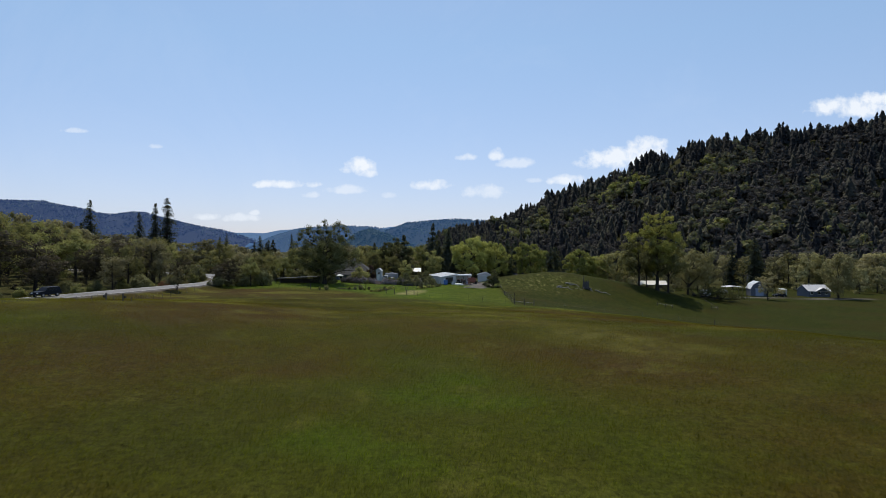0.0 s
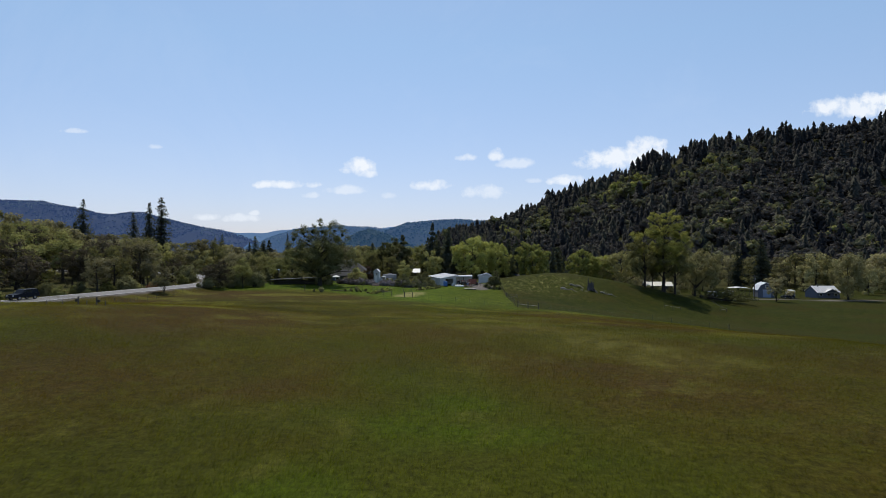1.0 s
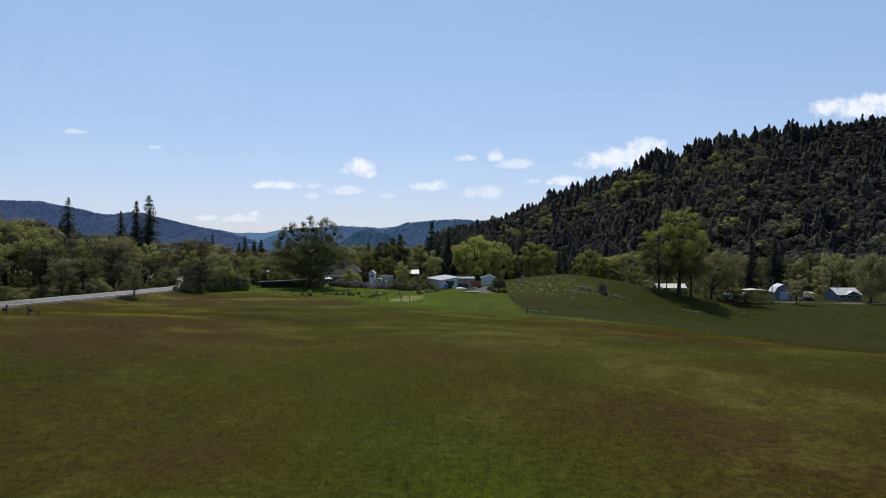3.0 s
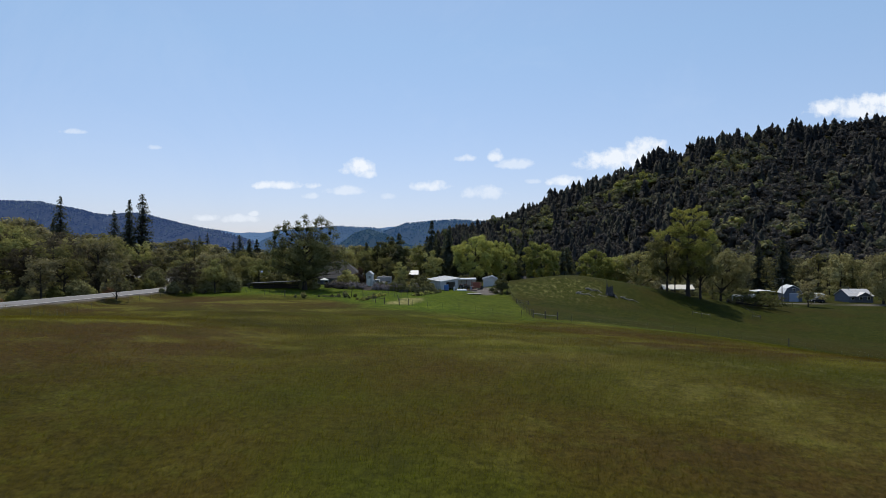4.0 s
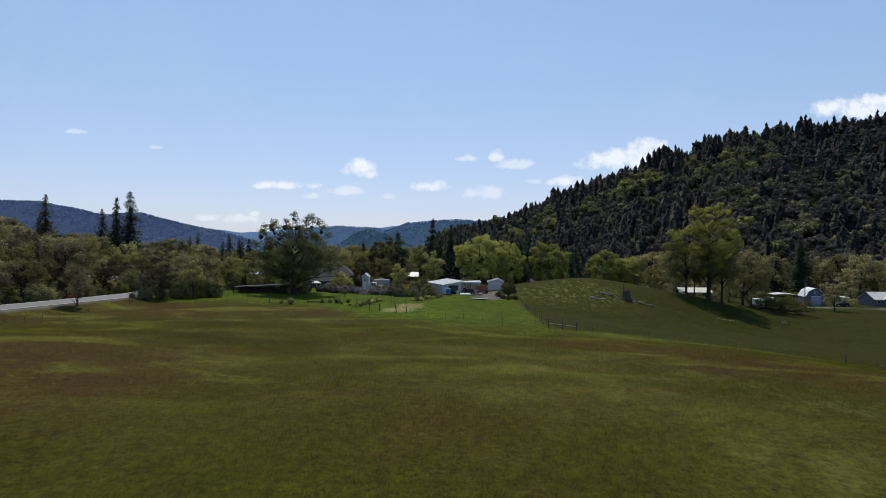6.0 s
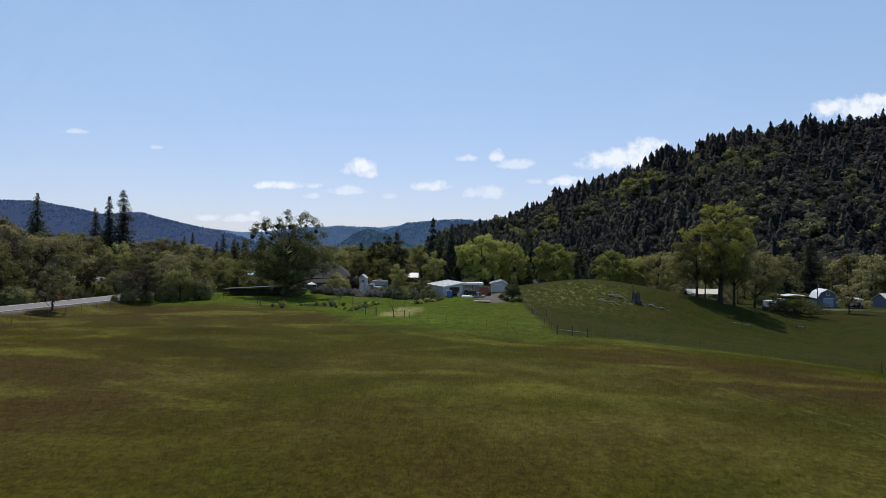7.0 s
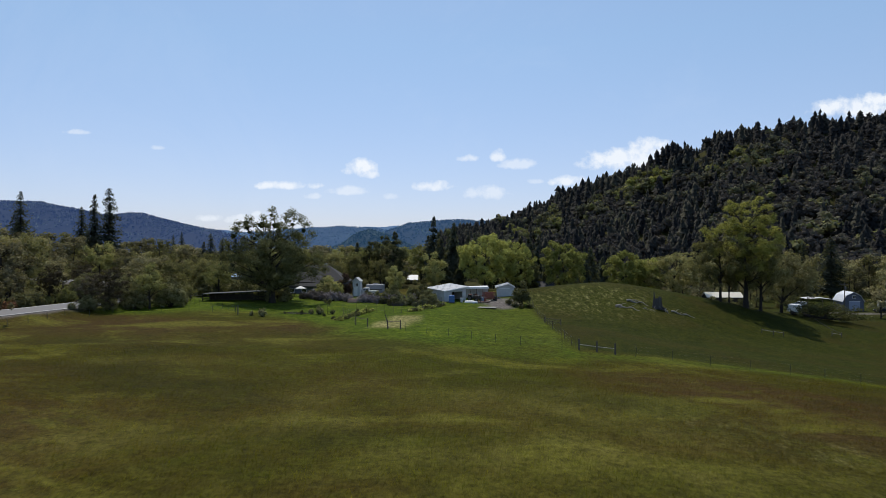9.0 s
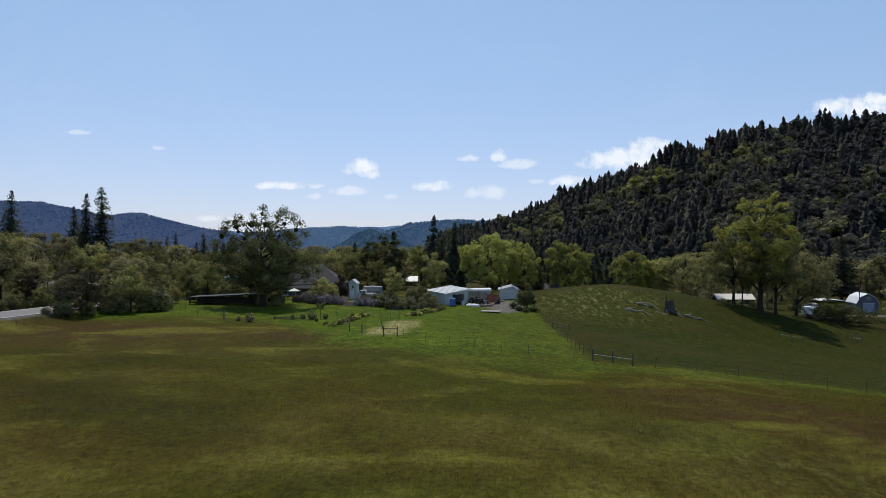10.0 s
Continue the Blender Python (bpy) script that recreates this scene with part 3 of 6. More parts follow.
def broadleaf(name, seed, height_, width, leaf, leaves, size, label, low=0.18, clumps=44, clump=0.13, lean=0.0, hollow=0.5, limbs_=14, group="", trunk=0.022, simple=False, fork=0.16, lumpy=0.2, airy=0.0, tufts=()):
    """A broad-leaved tree: tapered trunk, limbs, and a lumpy crown of leaf clumps."""
    rng = np.random.default_rng(seed)
    tree = thing(name, Matrix(), label, "tree", group)
    semi = np.array([width / 2, width / 2, height_ * (1 - low) / 2]) * (1 - clump * 0.7)
    mid = np.array([lean * height_, 0, height_ * (1 + low) / 2])
    d = rng.normal(size=(clumps, 3))
    d /= np.linalg.norm(d, axis=1, keepdims=True)
    lump = 1 + lumpy * (np.sin(d[:, 0] * 4 + seed) * np.cos(d[:, 1] * 4 + 2 * seed) + 0.6 * np.sin(d[:, 2] * 6 + seed))
    f = (hollow + (1 - hollow) * rng.random(clumps) ** 0.6) * lump
    tips = mid + d * f[:, None] * semi
    radii = clump * width * rng.uniform(0.65, 1.35, clumps)
    radii *= 1 - airy * sstep(0.55, 0.95, tips[:, 2] / height_)
    tips[:, 2] = np.clip(tips[:, 2], height_ * 0.06, height_ - radii * 0.6)
    if tufts:
        tips = np.concatenate([np.array([t[:3] for t in tufts], float), tips])
        radii = np.concatenate([np.array([t[3] for t in tufts], float), radii])
        clumps += len(tufts)
    r0 = height_ * trunk
    bm = bmesh.new()
    top = Vector((mid[0], 0, height_ * 0.82))
    bend = [Vector((lean * height_ * t * t + rng.normal() * 0.02 * height_ * t, rng.normal() * 0.02 * height_ * t, height_ * 0.82 * t)) for t in (0, 0.1, 0.3, 0.55, 0.8)] + [top]
    bend[0] = Vector((0, 0, -0.3))
    tube(bend, [r0 * 1.4, r0, r0 * 0.82, r0 * 0.58, r0 * 0.3, r0 * 0.08], 5 if simple else 8, bm)
    ends = []
    for k in range(min(limbs_, clumps)):
        t = Vector(tips[k])
        flat_d = math.hypot(t.x, t.y)
        z0 = min(max(fork * height_, t.z - flat_d * rng.uniform(0.5, 1.0)), height_ * 0.7)
        q = z0 / (height_ * 0.82)
        start = Vector((lean * height_ * q * q, 0, z0))
        m_ = start.lerp(t, 0.5) + Vector((rng.normal() * 0.3, rng.normal() * 0.3, 0.06 * flat_d))
        r = r0 * rng.uniform(0.32, 0.5) * (1.15 - q * 0.6)
        tube([start, start.lerp(m_, 0.5), m_, t], [r, r * 0.8, r * 0.55, r * 0.12], 3 if simple else 5, bm)
        ends.append((m_, r))
    if not simple:
        for k in range(limbs_, clumps):
            t = Vector(tips[k])
            m_, r = min(ends, key=lambda e: (e[0] - t).length)
            tube([m_, m_.lerp(t, 0.5) + Vector((0, 0, 0.15)), t], [r * 0.4, r * 0.25, r * 0.06], 4, bm)
    part("trunk", bm, BARK, tree, "dark furrowed bark")
    v, c = clump_leaves(rng, tips, radii, leaves, size, mid)
    v[:, 2] = np.maximum(v[:, 2], 0.02)
    fast_mesh("crown", v, c, 3, leaf, tree)
    return tree


def fir_sprays(rng, height_, width, whorls, bare, size, ragged, per=6, droop=0.35, each=5, power=0.75):
    """Flat drooping sprays along the boughs of a conifer: centres, normals, triangles."""
    vs = []
    for w in range(whorls):
        t = bare + (1 - bare) * (w + rng.uniform(0, 0.8)) / whorls
        reach = width * 0.5 * (1 - t) ** power * min(1.0, 0.5 + (t - bare) * 4)
        sz = size * (0.32 + 0.68 * (1 - t))
        for k in range(per):
            ang = rng.uniform(0, math.tau)
            r = reach * rng.uniform(1 - ragged, 1 + ragged * 0.5)
            n = max(2, int(each * (0.45 + r / (width * 0.5))))
            for j in range(n):
                s = (j + rng.uniform(0.2, 1.0)) / n
                a2 = ang + rng.normal() * 0.16
                out = np.array([math.cos(a2), math.sin(a2), 0.0])
                sidev = np.array([-math.sin(a2), math.cos(a2), 0.0])
                base = out * r * s * 0.8 + np.array([0, 0, height_ * t - droop * r * s * s + rng.normal() * 0.012 * height_])
                ln, wd = sz * rng.uniform(0.8, 1.5), sz * rng.uniform(0.4, 0.8)
                tip = base + out * ln * 0.85 + np.array([0, 0, -ln * rng.uniform(0.1, 0.65)])
                lift = np.array([0, 0, rng.normal() * 0.6 * wd])
                vs += [base + sidev * wd + lift, base - sidev * wd - lift, tip]
    for k in range(6):
        a = k * 1.05
        vs += [np.array([0, 0, height_ * 1.0]), np.array([math.cos(a) * size * 0.13, math.sin(a) * size * 0.13, height_ * 0.95]), np.array([math.cos(a + 0.8) * size * 0.13, math.sin(a + 0.8) * size * 0.13, height_ * 0.94])]
    return np.array(vs)


def conifer(name, seed, height_, width, leaf, label, whorls=34, bare=0.1, group="", size=0.9, ragged=0.3, per=6, droop=0.35, power=0.75):
    rng = np.random.default_rng(seed)
    tree = thing(name, Matrix(), label, "tree", group)
    part("trunk", tube([(0, 0, -0.3), (0, 0, height_ * 0.3), (0.1, 0, height_ * 0.7), (0, 0, height_)], [height_ * 0.016, height_ * 0.012, height_ * 0.006, 0.02], 7), BARK, tree, "straight dark trunk")
    v = fir_sprays(rng, height_, width, whorls, bare, size, ragged, per, droop, 12, power)
    fast_mesh("crown", v, np.arange(len(v)), 3, leaf, tree)
    return tree


def shrub(name, seed, height_, width, leaf, leaves, size, label, group=""):
    rng = np.random.default_rng(seed)
    ob = thing(name, Matrix(), label, "shrub", group)
    bm = bmesh.new()
    tips = []
    for k in range(15):
        a = k * 2.4
        r = width * 0.36 * math.sqrt((k + 0.5) / 15)
        tip = Vector((math.cos(a) * r, math.sin(a) * r, height_ * (0.86 - 0.45 * (r / (width * 0.36)) ** 2) * rng.uniform(0.5, 1.08)))
        tube([(0.1 * math.cos(a), 0.1 * math.sin(a), -0.2), tip * 0.5 + Vector((0, 0, height_ * 0.08)), tip], [0.06, 0.04, 0.01], 4, bm)
        tips += [tuple(tip), tuple(Vector((tip.x, tip.y, tip.z * 0.5)))]
    part("stems", bm, BARK, ob)
    tips = np.array(tips)
    radii = rng.uniform(0.55, 1.3, len(tips)) * min(width, height_ * 1.4) * 0.135
    v, c = clump_leaves(rng, tips, radii, leaves, size, np.array([0, 0, height_ * 0.4]))
    v[:, 2] = np.maximum(v[:, 2], 0.02)
    fast_mesh("foliage", v, c, 3, leaf, ob)
    return ob


def plant(ob, x, y, turn=0.0, size=(1, 1, 1), sink=0.05, first=False, label=""):
    """Sets a plant on the ground, or a copy of it."""
    m = Matrix.Translation((x, y, hz(x, y) - sink)) @ Matrix.Rotation(turn, 4, "Z") @ Matrix.Diagonal((*size, 1))
    if first:
        ob.matrix_world = m
    else:
        keep = ob.scale.copy()
        ob.scale = (1, 1, 1)
        made = copy_thing(ob, m)
        ob.scale = keep
        ob = made
    return tagged(ob, label)


# ---- far woods, each one stuff ----
def spire_template(rng):
    """A far fir as a ragged closed spire in three skirts."""
    vs, fs = [], []
    for z0, z1, r in ((0.0, 0.62, 0.24), (0.3, 0.84, 0.19), (0.58, 1.0, 0.135)):
        b = len(vs)
        for k in range(5):
            a = k * math.tau / 5 + rng.uniform(-0.3, 0.3)
            q = r * rng.uniform(0.7, 1.25)
            vs.append((math.cos(a) * q, math.sin(a) * q, z0 + rng.uniform(-0.06, 0.06)))
        vs.append((rng.normal() * 0.015, rng.normal() * 0.015, z1))
        fs += [(b + k, b + (k + 1) % 5, b + 5) for k in range(5)]
    return np.array(vs), np.array(fs)


def skirt_template(rng, layers=7, sides=9, wide=0.42, power=0.85):
    """A far fir one metre high: ragged skirts of drooping boughs, each under the next."""
    vs, fs = [], []
    for w in range(layers):
        t = 0.04 + 0.86 * (w + rng.uniform(-0.2, 0.3)) / layers
        r = wide * 0.5 * (1 - t) ** power + 0.008
        b = len(vs)
        turn = rng.uniform(0, math.tau)
        off = rng.normal(size=2) * 0.012
        for k in range(sides):
            a = turn + (k + rng.uniform(-0.3, 0.3)) * math.tau / sides
            q = r * (rng.uniform(0.7, 1.4) if k % 2 else rng.uniform(0.2, 0.6))
            vs.append((math.cos(a) * q + off[0], math.sin(a) * q + off[1], t - rng.uniform(-0.02, 0.05)))
        vs.append((off[0], off[1], min(1.0, t + 0.19 * (1 - 0.3 * t))))
        fs += [(b + k, b + (k + 1) % sides, b + sides) for k in range(sides)]
    return np.array(vs), np.array(fs)


def lump_template(rng, lobes=7, leaves=96, wide=0.46):
    """A broad-leaved crown one metre high: rounded lobes, each closed, with loose leaf sprays over them."""
    ball = bmesh.new()
    bmesh.ops.create_icosphere(ball, subdivisions=1, radius=1.0)
    bv = np.array([tuple(v.co) for v in ball.verts])
    bf = np.array([[v.index for v in f.verts] for f in ball.faces])
    ball.free()
    vs, fs, n = [], [], 0
    mids = rng.normal(size=(lobes, 3)) * np.array([wide * 0.36, wide * 0.36, 0.15]) + np.array([0, 0, 0.62])
    mids[0] = (0, 0, 0.45)
    size = rng.uniform(0.13, 0.21, lobes)
    size[0] = 0.24 if lobes > 1 else 0.34
    for m_, r in zip(mids, size):
        vs.append(m_ + bv * r * 0.8 * rng.uniform(0.75, 1.2, (len(bv), 1)) * np.array([1, 1, 0.85]))
        fs.append(bf + n)
        n += len(bv)
    w = rng.choice(lobes, leaves, p=size ** 2 / (size ** 2).sum())
    o = rng.normal(size=(leaves, 3))
    o[:, 2] = np.abs(o[:, 2]) * np.where(rng.random(leaves) < 0.75, 1, -1)
    o /= np.linalg.norm(o, axis=1, keepdims=True)
    c = mids[w] + o * size[w][:, None] * rng.uniform(0.85, 1.2, (leaves, 1)) * np.array([1, 1, 0.85])
    lv, _ = leaf_tris(rng, c, o + 0.7 * rng.normal(size=(leaves, 3)), 0.125, 1.2)
    vs.append(lv)
    fs.append(np.arange(len(lv)).reshape(-1, 3) + n)
    v = np.concatenate(vs)
    v[:, 2] = np.clip(v[:, 2], 0.02, 1.02)
    return v, np.concatenate(fs)


def woods(name, rng, templates, xs, ys, zs, sizes, tints, material, label, wide=1.0):
    vs, fs, ts, base = [], [], [], 0
    pick = rng.integers(0, len(templates), len(xs))
    for k, (tv, tf) in enumerate(templates):
        sel = np.where(pick == k)[0]
        if not len(sel):
            continue
        a = rng.uniform(0, math.tau, len(sel))
        ca, sa = np.cos(a)[:, None], np.sin(a)[:, None]
        s = sizes[sel][:, None]
        w = s * wide * rng.uniform(0.8, 1.25, (len(sel), 1))
        px = (tv[None, :, 0] * ca - tv[None, :, 1] * sa) * w + xs[sel][:, None]
        py = (tv[None, :, 0] * sa + tv[None, :, 1] * ca) * w + ys[sel][:, None]
        pz = tv[None, :, 2] * s + zs[sel][:, None]
        vs.append(np.stack([px, py, pz], -1).reshape(-1, 3))
        fs.append((tf[None] + (np.arange(len(sel)) * len(tv))[:, None, None] + base).reshape(-1, 3))
        ts.append(np.repeat(tints[sel], len(tv)))
        base += len(sel) * len(tv)
    ob = fast_mesh(name, np.concatenate(vs), np.concatenate(fs), 3, material, None, dict(tint=np.concatenate(ts)))
    return tagged(ob, label, "woods", kind="stuff")


def hill_woods():
    rng = np.random.default_rng(11)
    n = 10800
    x = rng.uniform(-40, 760, n)
    y = rng.uniform(330, 830, n)
    hh = hill(x, y)
    keep = (hh > 3) & (x < 0.72 * y + 20) & (x > 0.02 * y - 20)
    x, y = x[keep], y[keep]
    z = height(x, y) - 0.5
    u, rel = x / y, (z + 8) / crest_height(x)
    patch = waves(x, y, 34, 5) + 0.7 * rng.normal(size=len(x))
    # stands of bright spring green: across, up the slope, spreads, strength
    fresh = np.zeros(len(x))
    for u0, r0, du, dr, k in ((0.30, 0.87, 0.032, 0.11, 0.85), (0.262, 0.80, 0.018, 0.10, 0.5), (0.43, 0.80, 0.06, 0.12, 0.45), (0.50, 0.88, 0.03, 0.08, 0.4), (0.665, 0.84, 0.03, 0.10, 0.55), (0.225, 0.80, 0.010, 0.12, 0.6), (0.165, 0.72, 0.012, 0.2, 0.5), (0.115, 0.6, 0.02, 0.25, 0.4), (0.60, 0.55, 0.06, 0.10, 0.25)):
        fresh += k * np.exp(-((u - u0) / du) ** 2 - ((rel - r0) / dr) ** 2)
    fir = (patch > 0.45 - 0.75 * (x < 0.40 * y) - 0.55 * (rel > 0.58) * (u > 0.40)) | ((rel > 0.84) & (rng.random(len(x)) < 0.75)) | (x < 60)
    fir &= rng.random(len(x)) > 1.3 * fresh
    fir = np.where(rng.random(len(x)) < 0.10, ~fir, fir)
    cones = [skirt_template(rng, int(rng.integers(9, 12)), 14, rng.uniform(0.38, 0.54), rng.uniform(0.6, 0.95)) for _ in range(9)]
    lumps = [lump_template(rng) for _ in range(7)]
    s = (8 + 17 * rng.beta(1.5, 2.2, len(x))) * (1 + 0.10 * (rel > 0.82) - 0.12 * (x < 0.16 * y) + 0.22 * (rel > 0.8) * (u > 0.16) * (u < 0.36))
    # The right flank's shade is put into the firs' tint.
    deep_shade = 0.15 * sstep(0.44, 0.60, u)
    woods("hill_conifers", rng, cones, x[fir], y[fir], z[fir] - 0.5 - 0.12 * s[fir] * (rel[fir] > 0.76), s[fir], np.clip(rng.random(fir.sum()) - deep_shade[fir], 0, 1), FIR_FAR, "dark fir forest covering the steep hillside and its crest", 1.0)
    # Oak tints: lighter in the fresh stands, darker high on the right.
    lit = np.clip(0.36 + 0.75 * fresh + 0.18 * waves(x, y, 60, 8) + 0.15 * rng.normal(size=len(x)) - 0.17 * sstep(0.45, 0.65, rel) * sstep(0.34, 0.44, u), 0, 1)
    br = ~fir
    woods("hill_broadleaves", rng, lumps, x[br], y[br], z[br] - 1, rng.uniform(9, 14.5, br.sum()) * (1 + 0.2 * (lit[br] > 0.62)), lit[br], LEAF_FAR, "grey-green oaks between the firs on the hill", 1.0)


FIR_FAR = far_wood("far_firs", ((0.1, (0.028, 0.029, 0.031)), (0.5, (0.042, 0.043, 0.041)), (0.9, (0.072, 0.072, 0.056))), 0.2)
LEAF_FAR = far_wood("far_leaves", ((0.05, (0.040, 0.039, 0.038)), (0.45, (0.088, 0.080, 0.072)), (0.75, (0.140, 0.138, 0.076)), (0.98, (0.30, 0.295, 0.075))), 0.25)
hill_woods()


def ridge(name, distance, points, depth, glow, stops, label, seed, trees, tall, relief=0.8):
    """A far wooded ridge. points: across and up, as tangents of the angles seen from the start."""
    rng = np.random.default_rng(seed)
    us, vs_ = np.array([p[0] for p in points]), np.array([p[1] for p in points])
    gu, gd = np.linspace(us[0], us[-1], 90), np.linspace(-1, 0.6, 14)
    U, D = np.meshgrid(gu, gd)

    def top(u):
        return np.interp(u, us, vs_) * distance + 9.4 - tall * 0.8

    def ground_at(u, d):
        x, y = u * distance, distance + d * depth
        z = -25 + (top(u) + 25) * np.clip(1 - np.abs(d) ** 1.35, 0, 1) + (1 - np.clip(1 - np.abs(d) * 3, 0, 1)) * tall * relief * waves(x, y, distance * 0.028, seed)
        return x, y, z
    X, Y, Z = ground_at(U, D)
    idx = np.arange(X.size).reshape(X.shape)
    quads = np.stack([idx[:-1, :-1], idx[:-1, 1:], idx[1:, 1:], idx[1:, :-1]], -1).reshape(-1, 4)
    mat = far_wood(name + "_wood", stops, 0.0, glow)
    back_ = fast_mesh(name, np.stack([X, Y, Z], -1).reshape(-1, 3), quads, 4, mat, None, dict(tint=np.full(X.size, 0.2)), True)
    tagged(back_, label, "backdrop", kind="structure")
    u, d = rng.uniform(us[0], us[-1], trees), -rng.random(trees) ** 1.6 * 0.8
    x, y, z = ground_at(u, d)
    t = np.clip(0.54 + 0.28 * waves(x, y, distance * 0.02, seed + 3) + 0.24 * rng.normal(size=trees), 0, 1)
    temps = [spire_template(rng) for _ in range(3)] + [lump_template(rng, 1, 5, 0.3) for _ in range(4)]
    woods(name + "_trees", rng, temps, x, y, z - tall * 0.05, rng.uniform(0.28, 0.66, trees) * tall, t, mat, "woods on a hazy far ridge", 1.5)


# Air haze is put into the ridges: blue emission over a dark bluish base.
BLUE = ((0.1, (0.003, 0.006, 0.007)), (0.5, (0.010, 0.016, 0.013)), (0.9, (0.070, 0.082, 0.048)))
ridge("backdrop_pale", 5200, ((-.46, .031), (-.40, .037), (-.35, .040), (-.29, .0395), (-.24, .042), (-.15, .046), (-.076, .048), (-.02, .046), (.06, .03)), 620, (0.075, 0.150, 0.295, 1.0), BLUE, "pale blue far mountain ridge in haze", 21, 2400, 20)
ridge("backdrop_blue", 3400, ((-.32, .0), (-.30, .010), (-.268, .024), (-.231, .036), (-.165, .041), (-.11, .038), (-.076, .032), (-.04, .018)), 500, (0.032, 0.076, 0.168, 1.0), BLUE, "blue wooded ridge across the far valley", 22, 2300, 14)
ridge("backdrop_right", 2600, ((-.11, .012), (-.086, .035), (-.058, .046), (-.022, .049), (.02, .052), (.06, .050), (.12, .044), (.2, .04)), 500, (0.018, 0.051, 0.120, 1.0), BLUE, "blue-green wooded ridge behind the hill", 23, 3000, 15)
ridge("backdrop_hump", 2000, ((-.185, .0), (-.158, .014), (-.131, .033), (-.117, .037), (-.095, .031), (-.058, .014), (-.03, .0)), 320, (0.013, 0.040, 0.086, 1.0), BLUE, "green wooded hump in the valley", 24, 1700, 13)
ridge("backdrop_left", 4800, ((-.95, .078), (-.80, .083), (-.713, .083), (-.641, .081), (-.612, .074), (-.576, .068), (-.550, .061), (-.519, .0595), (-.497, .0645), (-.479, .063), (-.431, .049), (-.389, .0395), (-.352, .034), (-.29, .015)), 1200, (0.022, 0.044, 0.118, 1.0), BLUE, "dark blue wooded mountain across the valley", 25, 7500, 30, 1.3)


# ---- trees of the valley ----
rng_t = np.random.default_rng(5)
OAK_TUFTS = ((-7.0, 0.5, 13.4, 0.9), (-6.0, -1.0, 14.4, 0.8), (-4.4, 0.5, 15.2, 0.9), (-3.0, -0.5, 14.2, 0.8), (-1.6, 0, 15.4, 0.8), (-0.2, 0.6, 16.9, 0.8), (0.6, -0.6, 15.6, 0.8), (2.6, 0.4, 15.4, 1.1), (3.8, -0.6, 16.1, 1.1),
             (5.0, 0.8, 15.2, 1.1), (6.4, -0.4, 14.2, 0.9), (7.2, 0.5, 12.6, 0.9), (-7.8, -1.0, 10.6, 1.2), (-8.6, 0.4, 8.2, 1.4), (-2.2, -2.4, 4.4, 1.5), (1.6, -2.6, 5.2, 1.5), (0.2, -3.0, 7.4, 1.5), (-3.6, -2.4, 7.4, 1.5), (3.8, -2.6, 7.6, 1.4), (-1.2, -3.2, 9.6, 1.3), (2.4, -2.6, 10.0, 1.3), (-4.6, -2.2, 4.4, 1.3), (4.2, -2.0, 4.2, 1.3), (0.0, -2.0, 2.6, 1.2), (8.4, -1.6, 7.6, 1.3), (8.0, -2.0, 5.2, 1.1), (9.4, -1.0, 3.9, 0.7), (-9.4, 1.0, 6.0, 1.3))
oak = broadleaf("old_oak", 3, 14.6, 16.4, LEAF_DARK, 34000, 0.22, "large dark old oak with mistletoe clumps beside the house", low=0.10, clumps=150, clump=0.060, hollow=0.38, limbs_=46, trunk=0.036, lumpy=0.24, airy=0.1, tufts=OAK_TUFTS)
plant(oak, -32.2, 169.0, 0.0, first=True)
rng_m = np.random.default_rng(8)
for rx, ry, zz, size_ in ((-6.6, -1.5, 12.2, 0.62), (-4.5, -1.0, 14.6, 0.62), (-4.2, -1.2, 13.7, 0.5), (-3.6, -2, 12.9, 0.42), (-1.5, -1.5, 14.2, 0.75), (-0.2, 0, 16.1, 0.36), (-2.4, -2.5, 11.7, 0.4), (1.0, -1.5, 14.1, 0.7), (4.0, -1, 14.3, 0.45), (6.0, -1, 13.2, 0.5), (-0.5, -4, 10.0, 0.45), (-6.3, -0.5, 13.6, 0.36)):
    bm = bmesh.new()
    bmesh.ops.create_icosphere(bm, subdivisions=3, radius=size_ * 0.74)
    for v in bm.verts:
        v.co = v.co * rng_m.uniform(0.62, 1.22) + Vector((rx, ry, zz))
    part("mistletoe", bm, LEAF_MISTLETOE, oak, "dark round mistletoe ball")

big = broadleaf("field_tree", 14, 25.0, 15.5, LEAF_ASH, 20000, 0.25, "tall spring-green ash tree on the pasture slope", low=0.24, clumps=170, clump=0.056, hollow=0.32, limbs_=26, trunk=0.021, group="trees on the slope", lumpy=0.36, airy=0.25)
plant(big, 68.0, 197, 0.3, first=True)
wide_oak = broadleaf("field_tree", 15, 15.0, 14.5, LEAF_PALE, 15000, 0.25, "broad olive tree on the pasture slope", low=0.22, clumps=115, clump=0.062, lean=0.12, limbs_=20, group="trees on the slope", lumpy=0.34)
plant(wide_oak, 82, 208, 0.0, first=True)
dull_a = broadleaf("field_tree", 16, 14.5, 12.5, LEAF_OAK, 12000, 0.25, "dark olive tree on the pasture slope", low=0.24, clumps=115, clump=0.062, lean=-0.05, limbs_=18, group="trees on the slope", lumpy=0.34)
plant(dull_a, 62.2, 197, 0.8, first=True)
plant(dull_a, 71.6, 197.5, 2.1, (1.0, 1.0, 1.12))
plant(dull_a, 65.3, 199.5, 3.3, (0.55, 0.55, 0.8), label="slim dark tree among the trees on the slope")
plant(dull_a, 65.8, 236, 3.0, (1.3, 1.3, 1.1), label="dark leaning tree behind the knoll")

